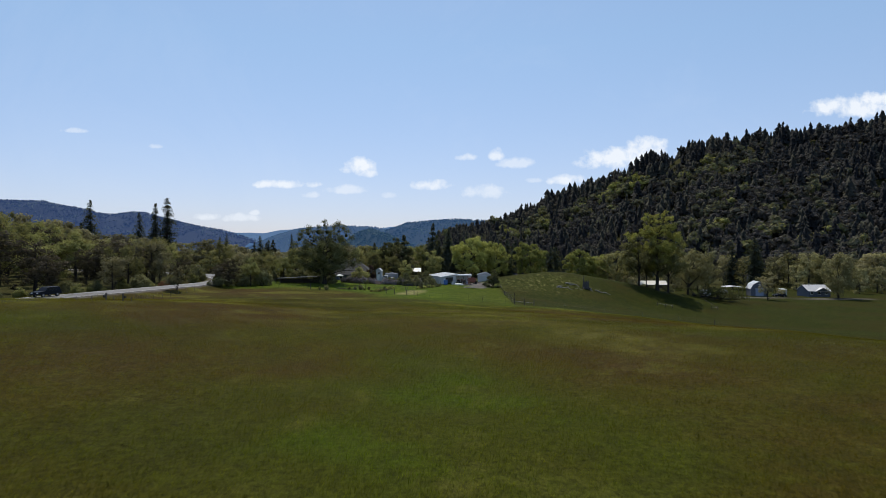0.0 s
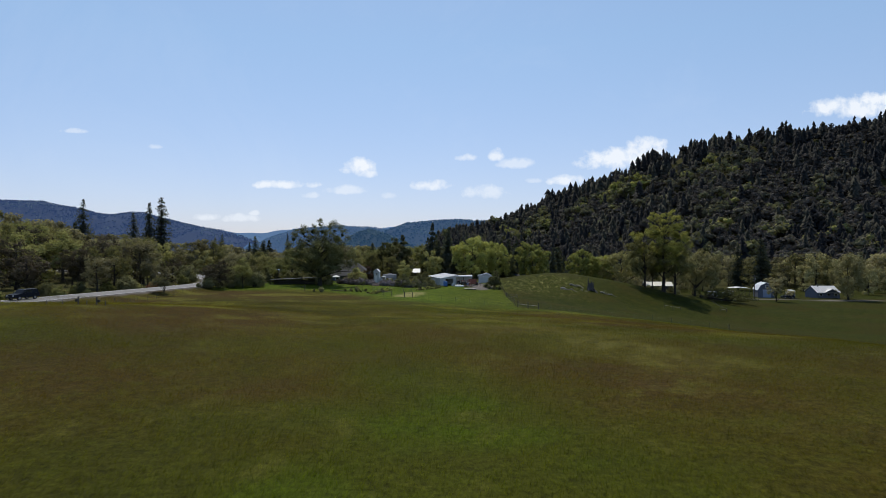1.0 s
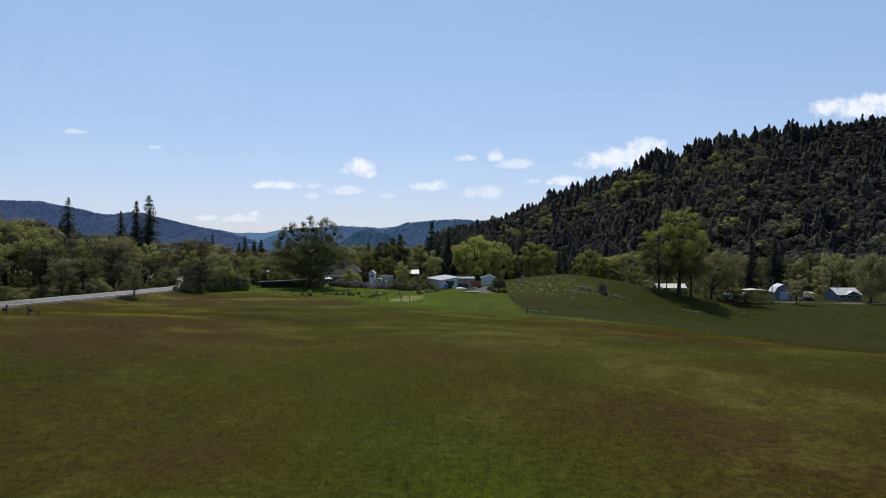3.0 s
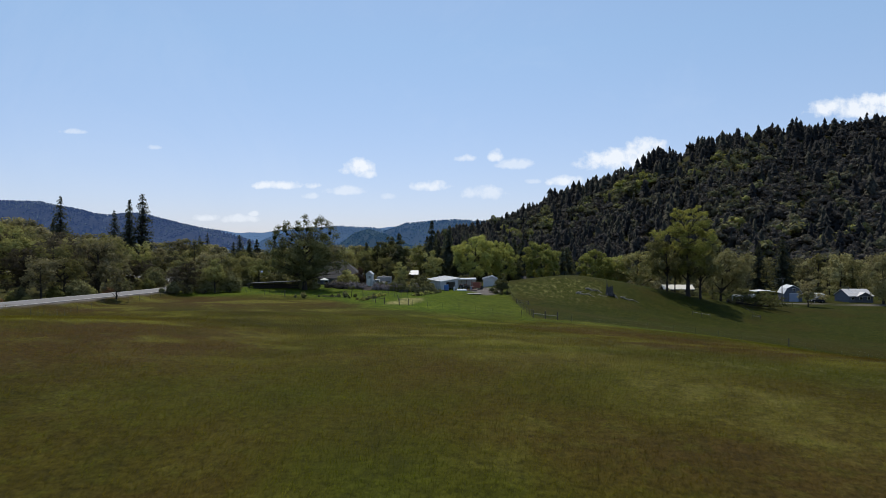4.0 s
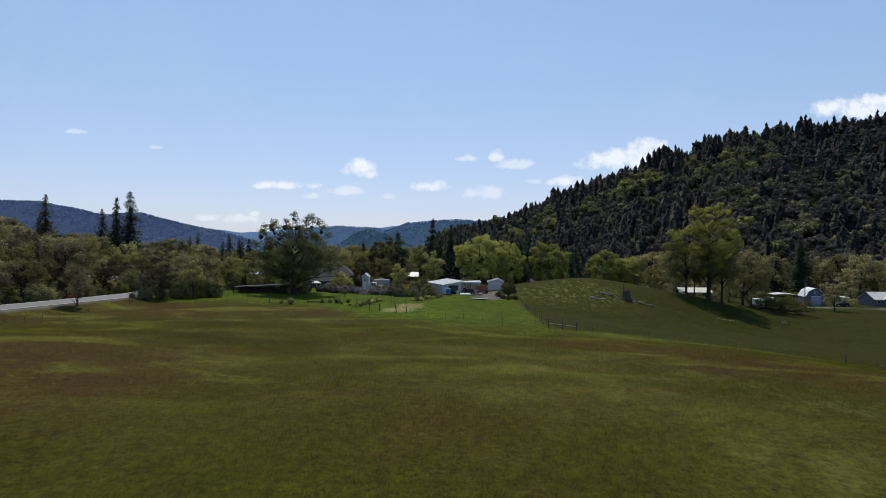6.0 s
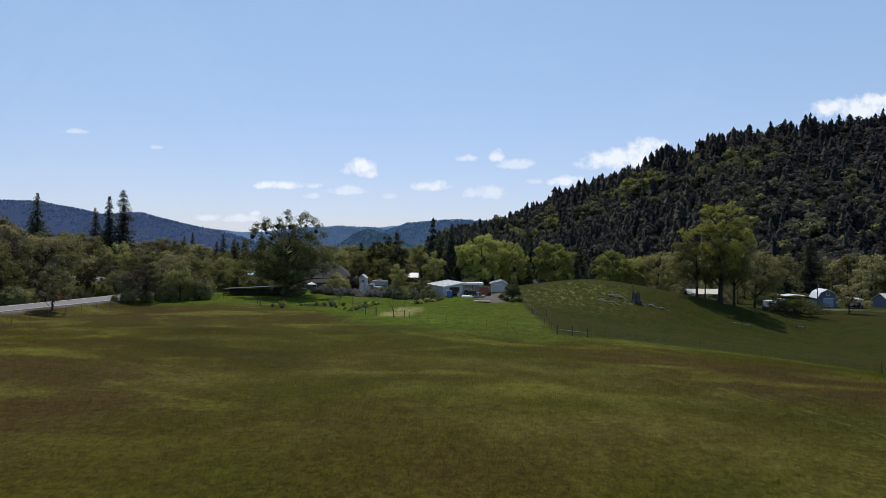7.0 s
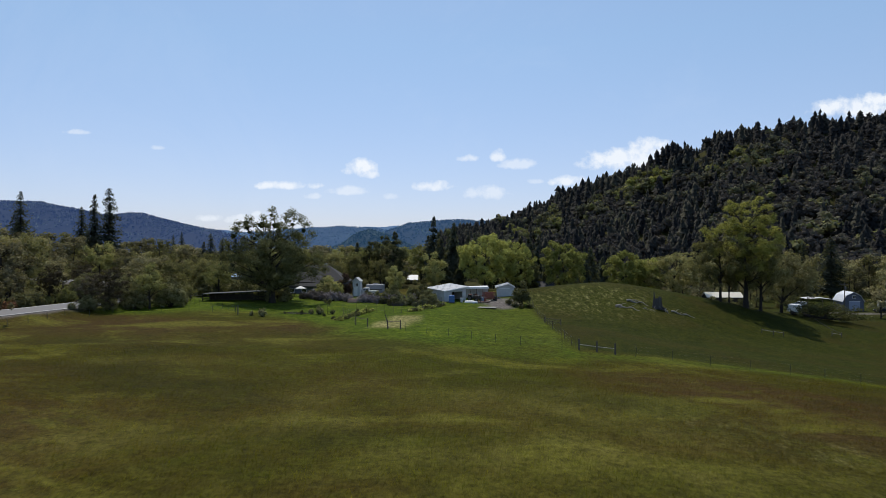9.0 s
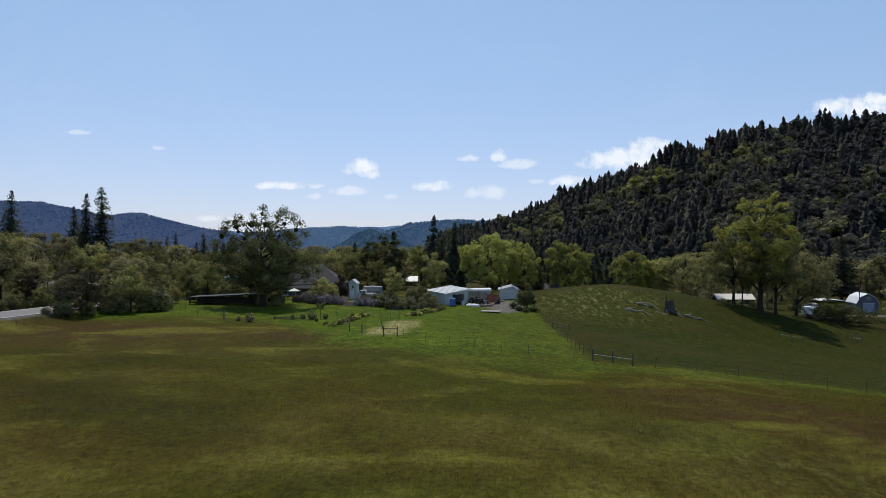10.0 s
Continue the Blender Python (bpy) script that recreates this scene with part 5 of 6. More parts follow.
def road_gate():
    """Tall gate posts with letter boxes at the meadow's corner by the road."""
    for k, (x, y) in enumerate(((-43.4, 80.0), (-41.0, 79.6))):
        ob = rail_brace("gate_post", [(x, y)], 0.98, "tall dark gate post with a box on its side", (), 0.085)
        sx = -1 if k == 0 else 1
        part("box", box(min(sx * 0.12, sx * 0.36), max(sx * 0.12, sx * 0.36), -0.12, 0.14, 0.35, 0.66, 0.03), DARKWOOD, ob, "dark metal box")
    for x, y, h in ((-45.4, 80.2, 0.5), (-39.8, 79.3, 0.6), (-42.4, 80.0, 0.5), (-47.6, 80.6, 0.5)):
        rail_brace("fence_post", [(x, y)], h, "short dark broken fence post in the grass", (), 0.06)


road_gate()


# ---- buildings ----
def gable(name, m, w, d, eaves, top, walls, roof, label, category, group="", over=0.35, foot=0.3, gambrel=False, thick=0.12, ridge_x=0.0):
    """A building with its gable to the front (y = 0), standing back to y = d."""
    ob = thing(name, m, label, category, group)
    h = w / 2
    if gambrel:
        line = [(-h, eaves), (-h * 0.68, eaves + (top - eaves) * 0.62), (0, top), (h * 0.68, eaves + (top - eaves) * 0.62), (h, eaves)]
    else:
        line = [(-h, eaves), (ridge_x, top), (h, eaves)]
    for y0, y1 in ((0, 0.15), (d - 0.15, d)):
        part("gable_wall", prism([(-h, -foot)] + line + [(h, -foot)], y0, y1), walls, ob)
    for s in (-1, 1):
        part("side_wall", box(min(s * h, s * (h - 0.15)), max(s * h, s * (h - 0.15)), 0.15, d - 0.15, -foot, eaves), walls, ob)
    for (ax, az_), (bx, bz) in zip(line, line[1:]):
        ax2, az2, bx2, bz2 = ax, az_, bx, bz
        k = math.hypot(bx - ax, bz - az_)
        ux, uz = (bx - ax) / k, (bz - az_) / k
        if (ax, az_) == line[0]:
            ax2, az2 = ax - ux * over, az_ - uz * over
        if (bx, bz) == line[-1]:
            bx2, bz2 = bx + ux * over, bz + uz * over
        sheet = part("roof", prism([(ax2, az2 + 0.02), (bx2, bz2 + 0.02), (bx2 - uz * 0, bz2 + thick), (ax2, az2 + thick)], -over, d + over), roof, ob)
        n = int((d + 2 * over) / 0.9)
        bm = bmesh.new()
        for j in range(n + 1):
            yy = -over + 0.05 + j * (d + 2 * over - 0.1) / n
            prism([(ax2, az2 + thick), (bx2, bz2 + thick), (bx2, bz2 + thick + 0.035), (ax2, az2 + thick + 0.035)], yy - 0.03, yy + 0.03, bm)
        part("ribs", bm, roof, sheet)
    return ob


def window(parent, x, z, w, h, y=0.0, trim=None, depth=0.05):
    win = part("window", box(x - w / 2 - 0.08, x + w / 2 + 0.08, y - depth, y + 0.02, z - 0.08, z + h + 0.08), trim or WHITE, parent, "framed window")
    part("pane", box(x - w / 2, x + w / 2, y - depth - 0.012, y - depth + 0.01, z, z + h), GLASS, win)
    part("mullion", box(x - 0.03, x + 0.03, y - depth - 0.03, y - depth - 0.012, z, z + h), trim or WHITE, win)
    return win


def door(parent, x, w, h, material, y=0.0, ribs=0, label="plain door"):
    d = part("door", box(x - w / 2, x + w / 2, y - 0.06, y + 0.03, 0.02, h, 0.01), material, parent, label)
    for k in range(ribs):
        z = h * (k + 1) / (ribs + 1)
        part("seam", box(x - w / 2 + 0.03, x + w / 2 - 0.03, y - 0.075, y - 0.06, z - 0.02, z + 0.02), material, d)
    part("frame", box(x - w / 2 - 0.1, x + w / 2 + 0.1, y - 0.05, y + 0.01, h, h + 0.12), WHITE, d)
    return d


def at(x, y, turn=0.0, dz=0.0):
    return pose(x, y, hz(x, y) + dz, 0, 0, turn)


# the white barn with its lean-to
def barn_top(x, y):
    return 2.1 + 0.11 * x + 0.062 * y


def slab_on(x0, x1, y0, y1, low_, high_, bm=None):
    """A block under the slanting barn roof; low_ and high_ give its heights."""
    bm = bm or bmesh.new()
    rings = [[bm.verts.new((x, y, f(x, y))) for x, y in ((x0, y0), (x1, y0), (x1, y1), (x0, y1))] for f in (low_, high_)]
    bm.faces.new(rings[0][::-1]), bm.faces.new(rings[1])
    for k in range(4):
        j = (k + 1) % 4
        bm.faces.new((rings[0][k], rings[0][j], rings[1][j], rings[1][k]))
    return bm


BW, BD = 5.6, 5.4
barn = thing("barn", at(-0.7, 177.4, 38.5), "low white barn with a broad pale metal roof", "barn")
for x0, x1, y0, y1 in ((0, 1.9, 0, 0.14), (4.7, BW, 0, 0.14), (0, BW, BD - 0.14, BD), (0, 0.14, 0.14, BD - 0.14), (BW - 0.14, BW, 0.14, BD - 0.14)):
    part("wall", slab_on(x0, x1, y0, y1, lambda x, y: -0.6, barn_top), DIRTY_WHITE, barn)
part("lintel", slab_on(1.9, 4.7, 0, 0.14, lambda x, y: 1.85, barn_top), DIRTY_WHITE, barn)
# Dark panel added half way in, for the shade behind the doorway.
part("back_panel", box(1.9, 4.7, 2.6, 2.7, -0.5, 2.1), DARKWOOD, barn, "dark panel standing in for the shaded barn inside")
sheet = part("roof", slab_on(-0.35, BW + 0.35, -0.4, BD + 0.35, barn_top, lambda x, y: barn_top(x, y) + 0.1), ROOF_PALE, barn, "broad pale metal roof")
bm = bmesh.new()
for k in range(9):
    x = -0.3 + k * (BW + 0.6) / 8
    slab_on(x - 0.03, x + 0.03, -0.4, BD + 0.35, lambda x, y: barn_top(x, y) + 0.1, lambda x, y: barn_top(x, y) + 0.14, bm)
part("ribs", bm, ROOF_PALE, sheet)
part("fascia", slab_on(-0.36, BW + 0.36, -0.44, -0.4, lambda x, y: barn_top(x, y) - 0.08, lambda x, y: barn_top(x, y) + 0.1), WHITE, barn)
win = part("window", box(-0.05, 0.0, 2.4, 3.2, 0.9, 1.6), WHITE, barn, "small framed window")
part("pane", box(-0.07, -0.05, 2.47, 3.13, 0.97, 1.53), GLASS, win)

wing = thing("open_shed", at(5.6, 184, 0, 0.05), "low open shed with a pale roof beside the barn", "shed")
roof = part("roof", prism([(-2.3, 2.15), (2.9, 2.3), (2.9, 2.42), (-2.3, 2.27)], -0.4, 4.2), ROOF_WHITE, wing)
part("fascia", box(-2.3, 2.9, -0.44, -0.4, 2.0, 2.38), WHITE, wing)
part("back_wall", box(-2.3, 2.9, 1.6, 1.72, -0.5, 2.2), DIRTY_WHITE, wing)
for x in (-2.1, 0.4, 2.8):
    part("post", box(x - 0.07, x + 0.07, -0.3, -0.16, -0.5, 2.2), POSTWOOD, wing)

garage = gable("garage", at(12.2, 186, -4, 0.0), 3.6, 6.5, 1.85, 2.5, DIRTY_WHITE, ROOF_TIN, "small stained white garage with a grey metal roof", "garage", foot=1.0, ridge_x=0.6)
door(garage, -0.3, 2.2, 1.6, DIRTY_WHITE, 0.0, 3, "stained white roll door")

tank = thing("water_tank", at(0.75, 176.1), "blue plastic water tank beside the barn", "tank")
bm = bmesh.new()
box(-0.55, 0.55, -0.5, 0.5, 0.1, 1.45, 0.12, bm)
part("tank_body", bm, BLUE_TARP, tank)
for k in range(4):
    part("band", box(-0.57, 0.57, -0.52, 0.52, 0.3 + 0.3 * k, 0.34 + 0.3 * k, 0.01), STEEL, tank)
part("pallet", box(-0.6, 0.6, -0.55, 0.55, -0.15, 0.1), POSTWOOD, tank)
part("lid", tube([(0, 0, 1.45), (0, 0, 1.53)], [0.2, 0.2], 12), DARKWOOD, tank)


def wheel(parent, x, y, r, w, name="wheel"):
    wh = part(name, tube([(x - w / 2, y, r), (x - w / 2 + 0.03, y, r), (x + w / 2 - 0.03, y, r), (x + w / 2, y, r)], [r * 0.86, r, r, r * 0.86], 18), RUBBER, parent)
    part("rim", tube([(x - w / 2 - 0.012, y, r), (x + w / 2 + 0.012, y, r)], [r * 0.56, r * 0.56], 14), ALLOY, wh)
    return wh


def tractor():
    ob = thing("tractor", at(5.4, 179.4, 35), "old dark farm tractor parked by the barn", "tractor")
    part("bonnet", box(-0.35, 0.35, -1.5, 0.1, 0.65, 1.2, 0.08), DARKWOOD, ob)
    part("axle", box(-0.75, 0.75, 0.5, 0.7, 0.55, 0.72), STEEL, ob)
    part("chassis", box(-0.2, 0.2, -1.4, 0.9, 0.45, 0.68), DARKWOOD, ob)
    part("seat", box(-0.25, 0.25, 0.45, 0.95, 0.95, 1.05, 0.04), DARKWOOD, ob)
    part("exhaust", tube([(0.15, -0.7, 1.15), (0.15, -0.7, 1.9)], [0.04, 0.035], 8), STEEL, ob)
    part("steering_wheel", tube([(0, 0.15, 1.2), (0, 0.3, 1.42)], [0.03, 0.17], 10), DARKWOOD, ob)
    for s in (-1, 1):
        wheel(ob, s * 0.72, 0.6, 0.66, 0.34)
        wheel(ob, s * 0.55, -1.25, 0.38, 0.2)
        part("fender", prism([(s * 0.5, 1.3), (s * 0.95, 1.3), (s * 0.95, 1.36), (s * 0.5, 1.36)], 0.1, 1.1), REDWOOD, ob)
    return ob


tractor()
crate = thing("hay_wagon", at(8.4, 180.5, 6), "red-brown slatted farm wagon on the drive", "wagon")
for k in range(5):
    part("slat", box(-1.1, 1.1, -0.85, -0.79, 0.55 + 0.24 * k, 0.72 + 0.24 * k), REDWOOD, crate)
    part("slat", box(-1.1, 1.1, 1.2, 1.26, 0.55 + 0.24 * k, 0.72 + 0.24 * k), REDWOOD, crate)
part("bed", box(-1.15, 1.15, -0.9, 1.3, 0.42, 0.55), REDWOOD, crate)
for s in (-1, 1):
    part("stake", box(s * 1.1 - 0.05, s * 1.1 + 0.05, -0.8, -0.7, 0.4, 1.75), POSTWOOD, crate)
    wheel(crate, s * 0.9, 0.2, 0.4, 0.18)
gate = thing("leaning_gate", at(6.4, 179.5, 20), "rusty red farm gate leaning by the shed", "gate")
for k in range(5):
    part("bar", tube([(-0.8, 0.1 * k, 0.15 + 0.3 * k), (0.8, 0.1 * k, 0.22 + 0.3 * k)], [0.03, 0.03], 6), REDWOOD, gate)
for s in (-0.8, 0.8):
    part("upright", tube([(s, 0, 0.0), (s, 0.5, 1.55)], [0.035, 0.035], 6), REDWOOD, gate)
boat = thing("small_boat", at(4.6, 176.4, 60), "white upturned dinghy by the barn", "boat")
bm = bmesh.new()
for k, (yy, ww, hh_) in enumerate(((-1.4, 0.02, 0.3), (-0.9, 0.32, 0.42), (0.0, 0.5, 0.5), (0.9, 0.48, 0.46), (1.3, 0.42, 0.4))):
    ring = [bm.verts.new((math.cos(a) * ww, yy, math.sin(a) * hh_ + 0.02)) for a in np.linspace(0, math.pi, 9)]
    if k:
        for j in range(8):
            bm.faces.new((last[j], last[j + 1], ring[j + 1], ring[j]))
    last = ring
bm.faces.new(last)
part("hull", bm, WHITE, boat)


def lumber(x, y, turn, n, label):
    ob = thing("lumber_stack", at(x, y, turn), label, "lumber", "yard clutter")
    rng = np.random.default_rng(int(abs(x * 10)))
    for s in (-0.7, 0.7):
        part("bearer", box(s - 0.05, s + 0.05, -0.4, 0.4, -0.1, 0.1), POSTWOOD, ob)
    for k in range(n):
        row, col = divmod(k, 4)
        o = rng.uniform(-0.15, 0.15)
        part("plank", box(-1.2 + o, 1.2 + o, -0.38 + 0.19 * col, -0.21 + 0.19 * col, 0.1 + 0.06 * row, 0.155 + 0.06 * row), RAILWOOD if k % 3 else REDWOOD, ob)
    return ob


def drum(x, y, material, label):
    ob = thing("oil_drum", at(x, y), label, "drum", "yard clutter")
    part("drum_body", tube([(0, 0, -0.05), (0, 0, 0.28), (0, 0, 0.3), (0, 0, 0.58), (0, 0, 0.6), (0, 0, 0.86)], [0.28, 0.28, 0.295, 0.28, 0.295, 0.28], 14), material, ob)
    part("lid", tube([(0, 0, 0.86), (0, 0, 0.885)], [0.27, 0.25], 14), STEEL, ob)
    return ob


lumber(7.0, 176.6, 12, 14, "stack of weathered boards in the farmyard")
lumber(6.6, 182.6, 10, 12, "stack of red and grey boards under the open shed")
lumber(8.0, 178.0, 75, 10, "stack of weathered boards in the farmyard")
drum(5.9, 179.2, REDWOOD, "rusty steel drum in the farmyard")
drum(9.6, 179.9, DARKWOOD, "dark steel drum in the farmyard")
lumber(9.6, 182.6, -20, 11, "stack of red and grey boards by the garage")
drum(6.9, 178.3, BLUEGREY, "blue-grey steel drum in the farmyard")
drum(7.4, 178.8, REDWOOD, "rusty steel drum in the farmyard")
drum(2.7, 177.3, DIRTY_WHITE, "white plastic drum beside the barn")
for x, y, a in ((6.0, 181.0, 10), (6.9, 181.4, -16), (5.0, 182.2, 24)):
    prop = thing("leaning_pole", at(x, y, a), "long weathered pole leaning against the open shed", "pole", "yard clutter")
    part("pole", tube([(0, 0, -0.05), (0.05, 0.6, 1.1), (0.0, 1.1, 2.2)], [0.05, 0.045, 0.035], 7), POSTWOOD if a > 0 else REDWOOD, prop)

slab = thing("wooden_platform", at(7.2, 168.6, -12, 0.0), "weathered pale board platform lying on the grass", "platform")
for k in range(6):
    part("plank", box(-1.7 + 0.02 * k, 1.6, -0.9 + 0.31 * k, -0.62 + 0.31 * k, 0.16, 0.22), RAILWOOD, slab)
for x in (-1.3, 0, 1.3):
    part("joist", box(x - 0.06, x + 0.06, -0.9, 0.95, -0.1, 0.16), POSTWOOD, slab)

# the house behind the oak
def hip_roof(x0, x1, y0, y1, eaves, r0, r1, ry, top, thick=0.14):
    """A hipped roof over a rectangle; its ridge runs along x from r0 to r1 at ry."""
    bm = bmesh.new()
    rings = []
    for lift in (0.0, thick):
        rings.append([bm.verts.new(c) for c in ((x0, y0, eaves + lift), (x1, y0, eaves + lift), (x1, y1, eaves + lift), (x0, y1, eaves + lift), (r0, ry, top + lift), (r1, ry, top + lift))])
    for (a, b, c, d, e, f), flip in zip(rings, (True, False)):
        for face in ((a, b, f, e), (b, c, f), (c, d, e, f), (d, a, e)):
            bm.faces.new(face[::-1] if flip else face)
    for k in range(4):
        j = (k + 1) % 4
        bm.faces.new((rings[0][k], rings[0][j], rings[1][j], rings[1][k]))
    return bm


# Pale walls in tree shade, given the darkened siding colour instead.
house = thing("farmhouse", at(-31.5, 196), "farmhouse with walls toned dark for shade and hipped grey shingle roofs", "house")
part("wall", box(-6.0, 8.0, 2.0, 2.2, -0.8, 2.3), SHADED_GREY, house)
part("wall", box(-6.0, 8.0, 9.8, 10.0, -0.8, 2.3), SHADED_GREY, house)
for x in (-6.0, 7.8):
    part("wall", box(x, x + 0.2, 2.2, 9.8, -0.8, 2.3), SHADED_GREY, house)
part("roof", hip_roof(-6.5, 8.5, 1.5, 10.5, 2.2, -2.0, 3.6, 6.0, 5.9), ROOF_GREY, house, "main hipped roof of grey shingles")
for x in (-4.6, 3.6):
    part("wing_wall", box(x, x + 0.2, -3.0, 1.9, -0.8, 1.7), SHADED_GREY, house)
part("wing_wall", box(-4.4, 3.6, -3.0, -2.8, -0.8, 1.7), SHADED_GREY, house)
part("wing_roof", hip_roof(-5.2, 4.4, -3.6, 4.6, 1.5, -2.4, 1.6, 0.6, 4.7), ROOF_GREY, house, "lower hipped roof over the front wing")
part("porch_roof", prism([(-5.2, 1.2), (-8.4, 0.95), (-8.4, 1.07), (-5.2, 1.32)], -3.0, 3.0), ROOF_GREY, house, "low grey porch roof")
for y in (-2.8, 0.0, 2.8):
    part("porch_post", box(-8.3, -8.18, y - 0.06, y + 0.06, -0.8, 1.0), WHITE, house)
part("chimney", box(2.4, 3.0, 6.4, 7.0, 4.8, 6.5), CONCRETE, house, "grey chimney")
for x in (-3.0, -0.2, 2.4):
    w_ = part("window", box(x - 0.6, x + 0.6, -3.08, -2.98, 0.2, 1.25), WHITE, house, "white framed window")
    part("pane", box(x - 0.5, x + 0.5, -3.1, -3.08, 0.3, 1.15), GLASS, w_)

tower = gable("play_house", at(-19.5, 188, -6), 1.55, 2.2, 3.2, 3.9, DIRTY_WHITE, ROOF_TIN, "narrow white two-storey garden house", "shed", over=0.2, foot=0.5)
window(tower, 0.15, 2.2, 0.5, 0.6)
door(tower, -0.1, 0.75, 1.8, WHITE, 0.0, 1, "white plank door")
part("ladder", tube([(-0.7, -0.7, 0), (-0.7, -0.05, 2.3)], [0.04, 0.04], 6), POSTWOOD, tower)

umb = thing("patio_umbrella", at(-30.9, 186), "pale open patio umbrella beside the house", "umbrella")
part("pole", tube([(0, 0, -0.1), (0, 0, 2.05)], [0.025, 0.02], 8), POSTWOOD, umb)
bm = bmesh.new()
tip = bm.verts.new((0, 0, 2.2))
rim_ = [bm.verts.new((math.cos(a) * 1.1, math.sin(a) * 1.1, 1.68 if k % 2 else 1.72)) for k, a in enumerate(np.linspace(0, math.tau, 17)[:-1])]
low = [bm.verts.new((v.co.x, v.co.y, v.co.z - 0.14)) for v in rim_]
for k in range(16):
    bm.faces.new((tip, rim_[k], rim_[(k + 1) % 16]))
    bm.faces.new((rim_[k], low[k], low[(k + 1) % 16], rim_[(k + 1) % 16]))
part("canopy", bm, CANVAS, umb)
for k in range(8):
    a = k * math.tau / 8
    part("rib", tube([(0, 0, 2.1), (math.cos(a) * 1.06, math.sin(a) * 1.06, 1.66)], [0.015, 0.012], 5), POSTWOOD, umb)
part("base", tube([(0, 0, -0.1), (0, 0, 0.08)], [0.32, 0.28], 14), CONCRETE, umb)

# The shell colour carries the shade of the trees around it.
trailer = thing("travel_trailer", at(-16.0, 193.5, 84), "white travel trailer toned down for tree shade, parked behind the garden", "trailer")
part("shell", box(-1.1, 1.1, -1.9, 1.9, 0.45, 2.35, 0.14), SHADED_SHELL, trailer)
part("stripe", box(-1.112, 1.112, -1.74, 1.74, 1.1, 1.28), DARKWOOD, trailer)
part("roof_unit", box(-0.4, 0.4, -0.5, 0.5, 2.34, 2.6, 0.05), SHADED_SHELL, trailer)
for y in (-1.25, 0.0, 1.25):
    w_ = part("window", box(1.1, 1.13, y - 0.5, y + 0.5, 1.35, 1.95), STEEL, trailer)
    part("pane", box(1.13, 1.145, y - 0.44, y + 0.44, 1.4, 1.9), GLASS, w_)
for s in (-1, 1):
    wheel(trailer, s * 0.95, 0.3, 0.34, 0.2), wheel(trailer, s * 0.95, -0.45, 0.34, 0.2)
part("hitch", tube([(0, 1.85, 0.5), (0, 2.9, 0.45)], [0.05, 0.04], 6), STEEL, trailer)


def vehicle(name, m, paint, label, category, kind="suv", group=""):
    """A car along y, front at +y."""
    ob = thing(name, m, label, category, group)
    if kind == "suv":
        low_ = [(-2.35, 0.45), (2.25, 0.42), (2.42, 0.62), (2.38, 0.92), (1.15, 1.08), (-2.3, 1.12), (-2.42, 0.8)]
        cab = [(-2.25, 1.1), (1.1, 1.07), (0.42, 1.68), (0.1, 1.76), (-1.9, 1.76), (-2.15, 1.62)]
    else:
        low_ = [(-2.6, 0.5), (2.4, 0.46), (2.6, 0.66), (2.55, 0.98), (1.3, 1.1), (-2.6, 1.08)]
        cab = [(-0.75, 1.08), (1.2, 1.08), (0.6, 1.68), (0.2, 1.76), (-0.55, 1.76), (-0.7, 1.66)]

    def side(outline, half, tuck, mat, nm, label_=""):
        bm = bmesh.new()
        zs_ = [z for _, z in outline]
        z0, z1 = min(zs_), max(zs_)
        rings = []
        for s in (-1, -0.86, 0.86, 1):
            shrink = 0.06 if abs(s) == 1 else 0.0
            rings.append([bm.verts.new((s * half * (1 - tuck * (z - z0) / (z1 - z0)), y * (1 - shrink * 0.25), z - (shrink if z > 1.3 else 0) * 0.6)) for y, z in outline])
        n = len(outline)
        for a, b in zip(rings, rings[1:]):
            for k in range(n):
                bm.faces.new((a[k], b[k], b[(k + 1) % n], a[(k + 1) % n]))
        bm.faces.new(rings[0]), bm.faces.new(rings[-1][::-1])
        bmesh.ops.recalc_face_normals(bm, faces=bm.faces)
        return part(nm, bm, mat, ob, label_)
    side(low_, 0.93, 0.04, paint, "body")
    side(cab, 0.86, 0.14, paint, "cabin")
    mid = sum(y for y, _ in cab) / len(cab)
    for s in (-1, 1):
        for a, b in ((-0.95, -0.05), (0.02, 0.55)) if kind == "suv" else ((-0.5, 0.0), (0.06, 0.6)):
            part("side_window", prism([(s * 0.80, 1.2), (s * 0.852, 1.2), (s * 0.80, 1.6), (s * 0.75, 1.6)], a, b), GLASS, ob)
        for y in (-1.45, 1.5):
            wheel(ob, s * 0.84, y, 0.36, 0.24)
        part("headlight", box(s * 0.6 - 0.2, s * 0.6 + 0.2, 2.33, 2.42, 0.7, 0.86, 0.03), WHITE, ob)
        part("tail_lamp", box(s * 0.72 - 0.1, s * 0.72 + 0.1, -2.45 if kind == "suv" else -2.63, -2.36 if kind == "suv" else -2.55, 0.72, 1.0), LAMP_RED, ob)
        part("mirror", box(s * 0.98 - 0.08, s * 0.98 + 0.08, 0.75, 0.85, 1.08, 1.24, 0.03), paint, ob)
    part("bumper", box(-0.88, 0.88, 2.36, 2.48, 0.42, 0.6, 0.04), RUBBER, ob)
    part("bumper", box(-0.88, 0.88, -2.5 if kind == "suv" else -2.7, -2.36 if kind == "suv" else -2.55, 0.45, 0.62, 0.04), RUBBER, ob)
    return ob


vehicle("pickup_truck", at(-17.6, 190.0, 92), OFFWHITE, "white pickup truck parked beside the trailer", "truck", "pickup")
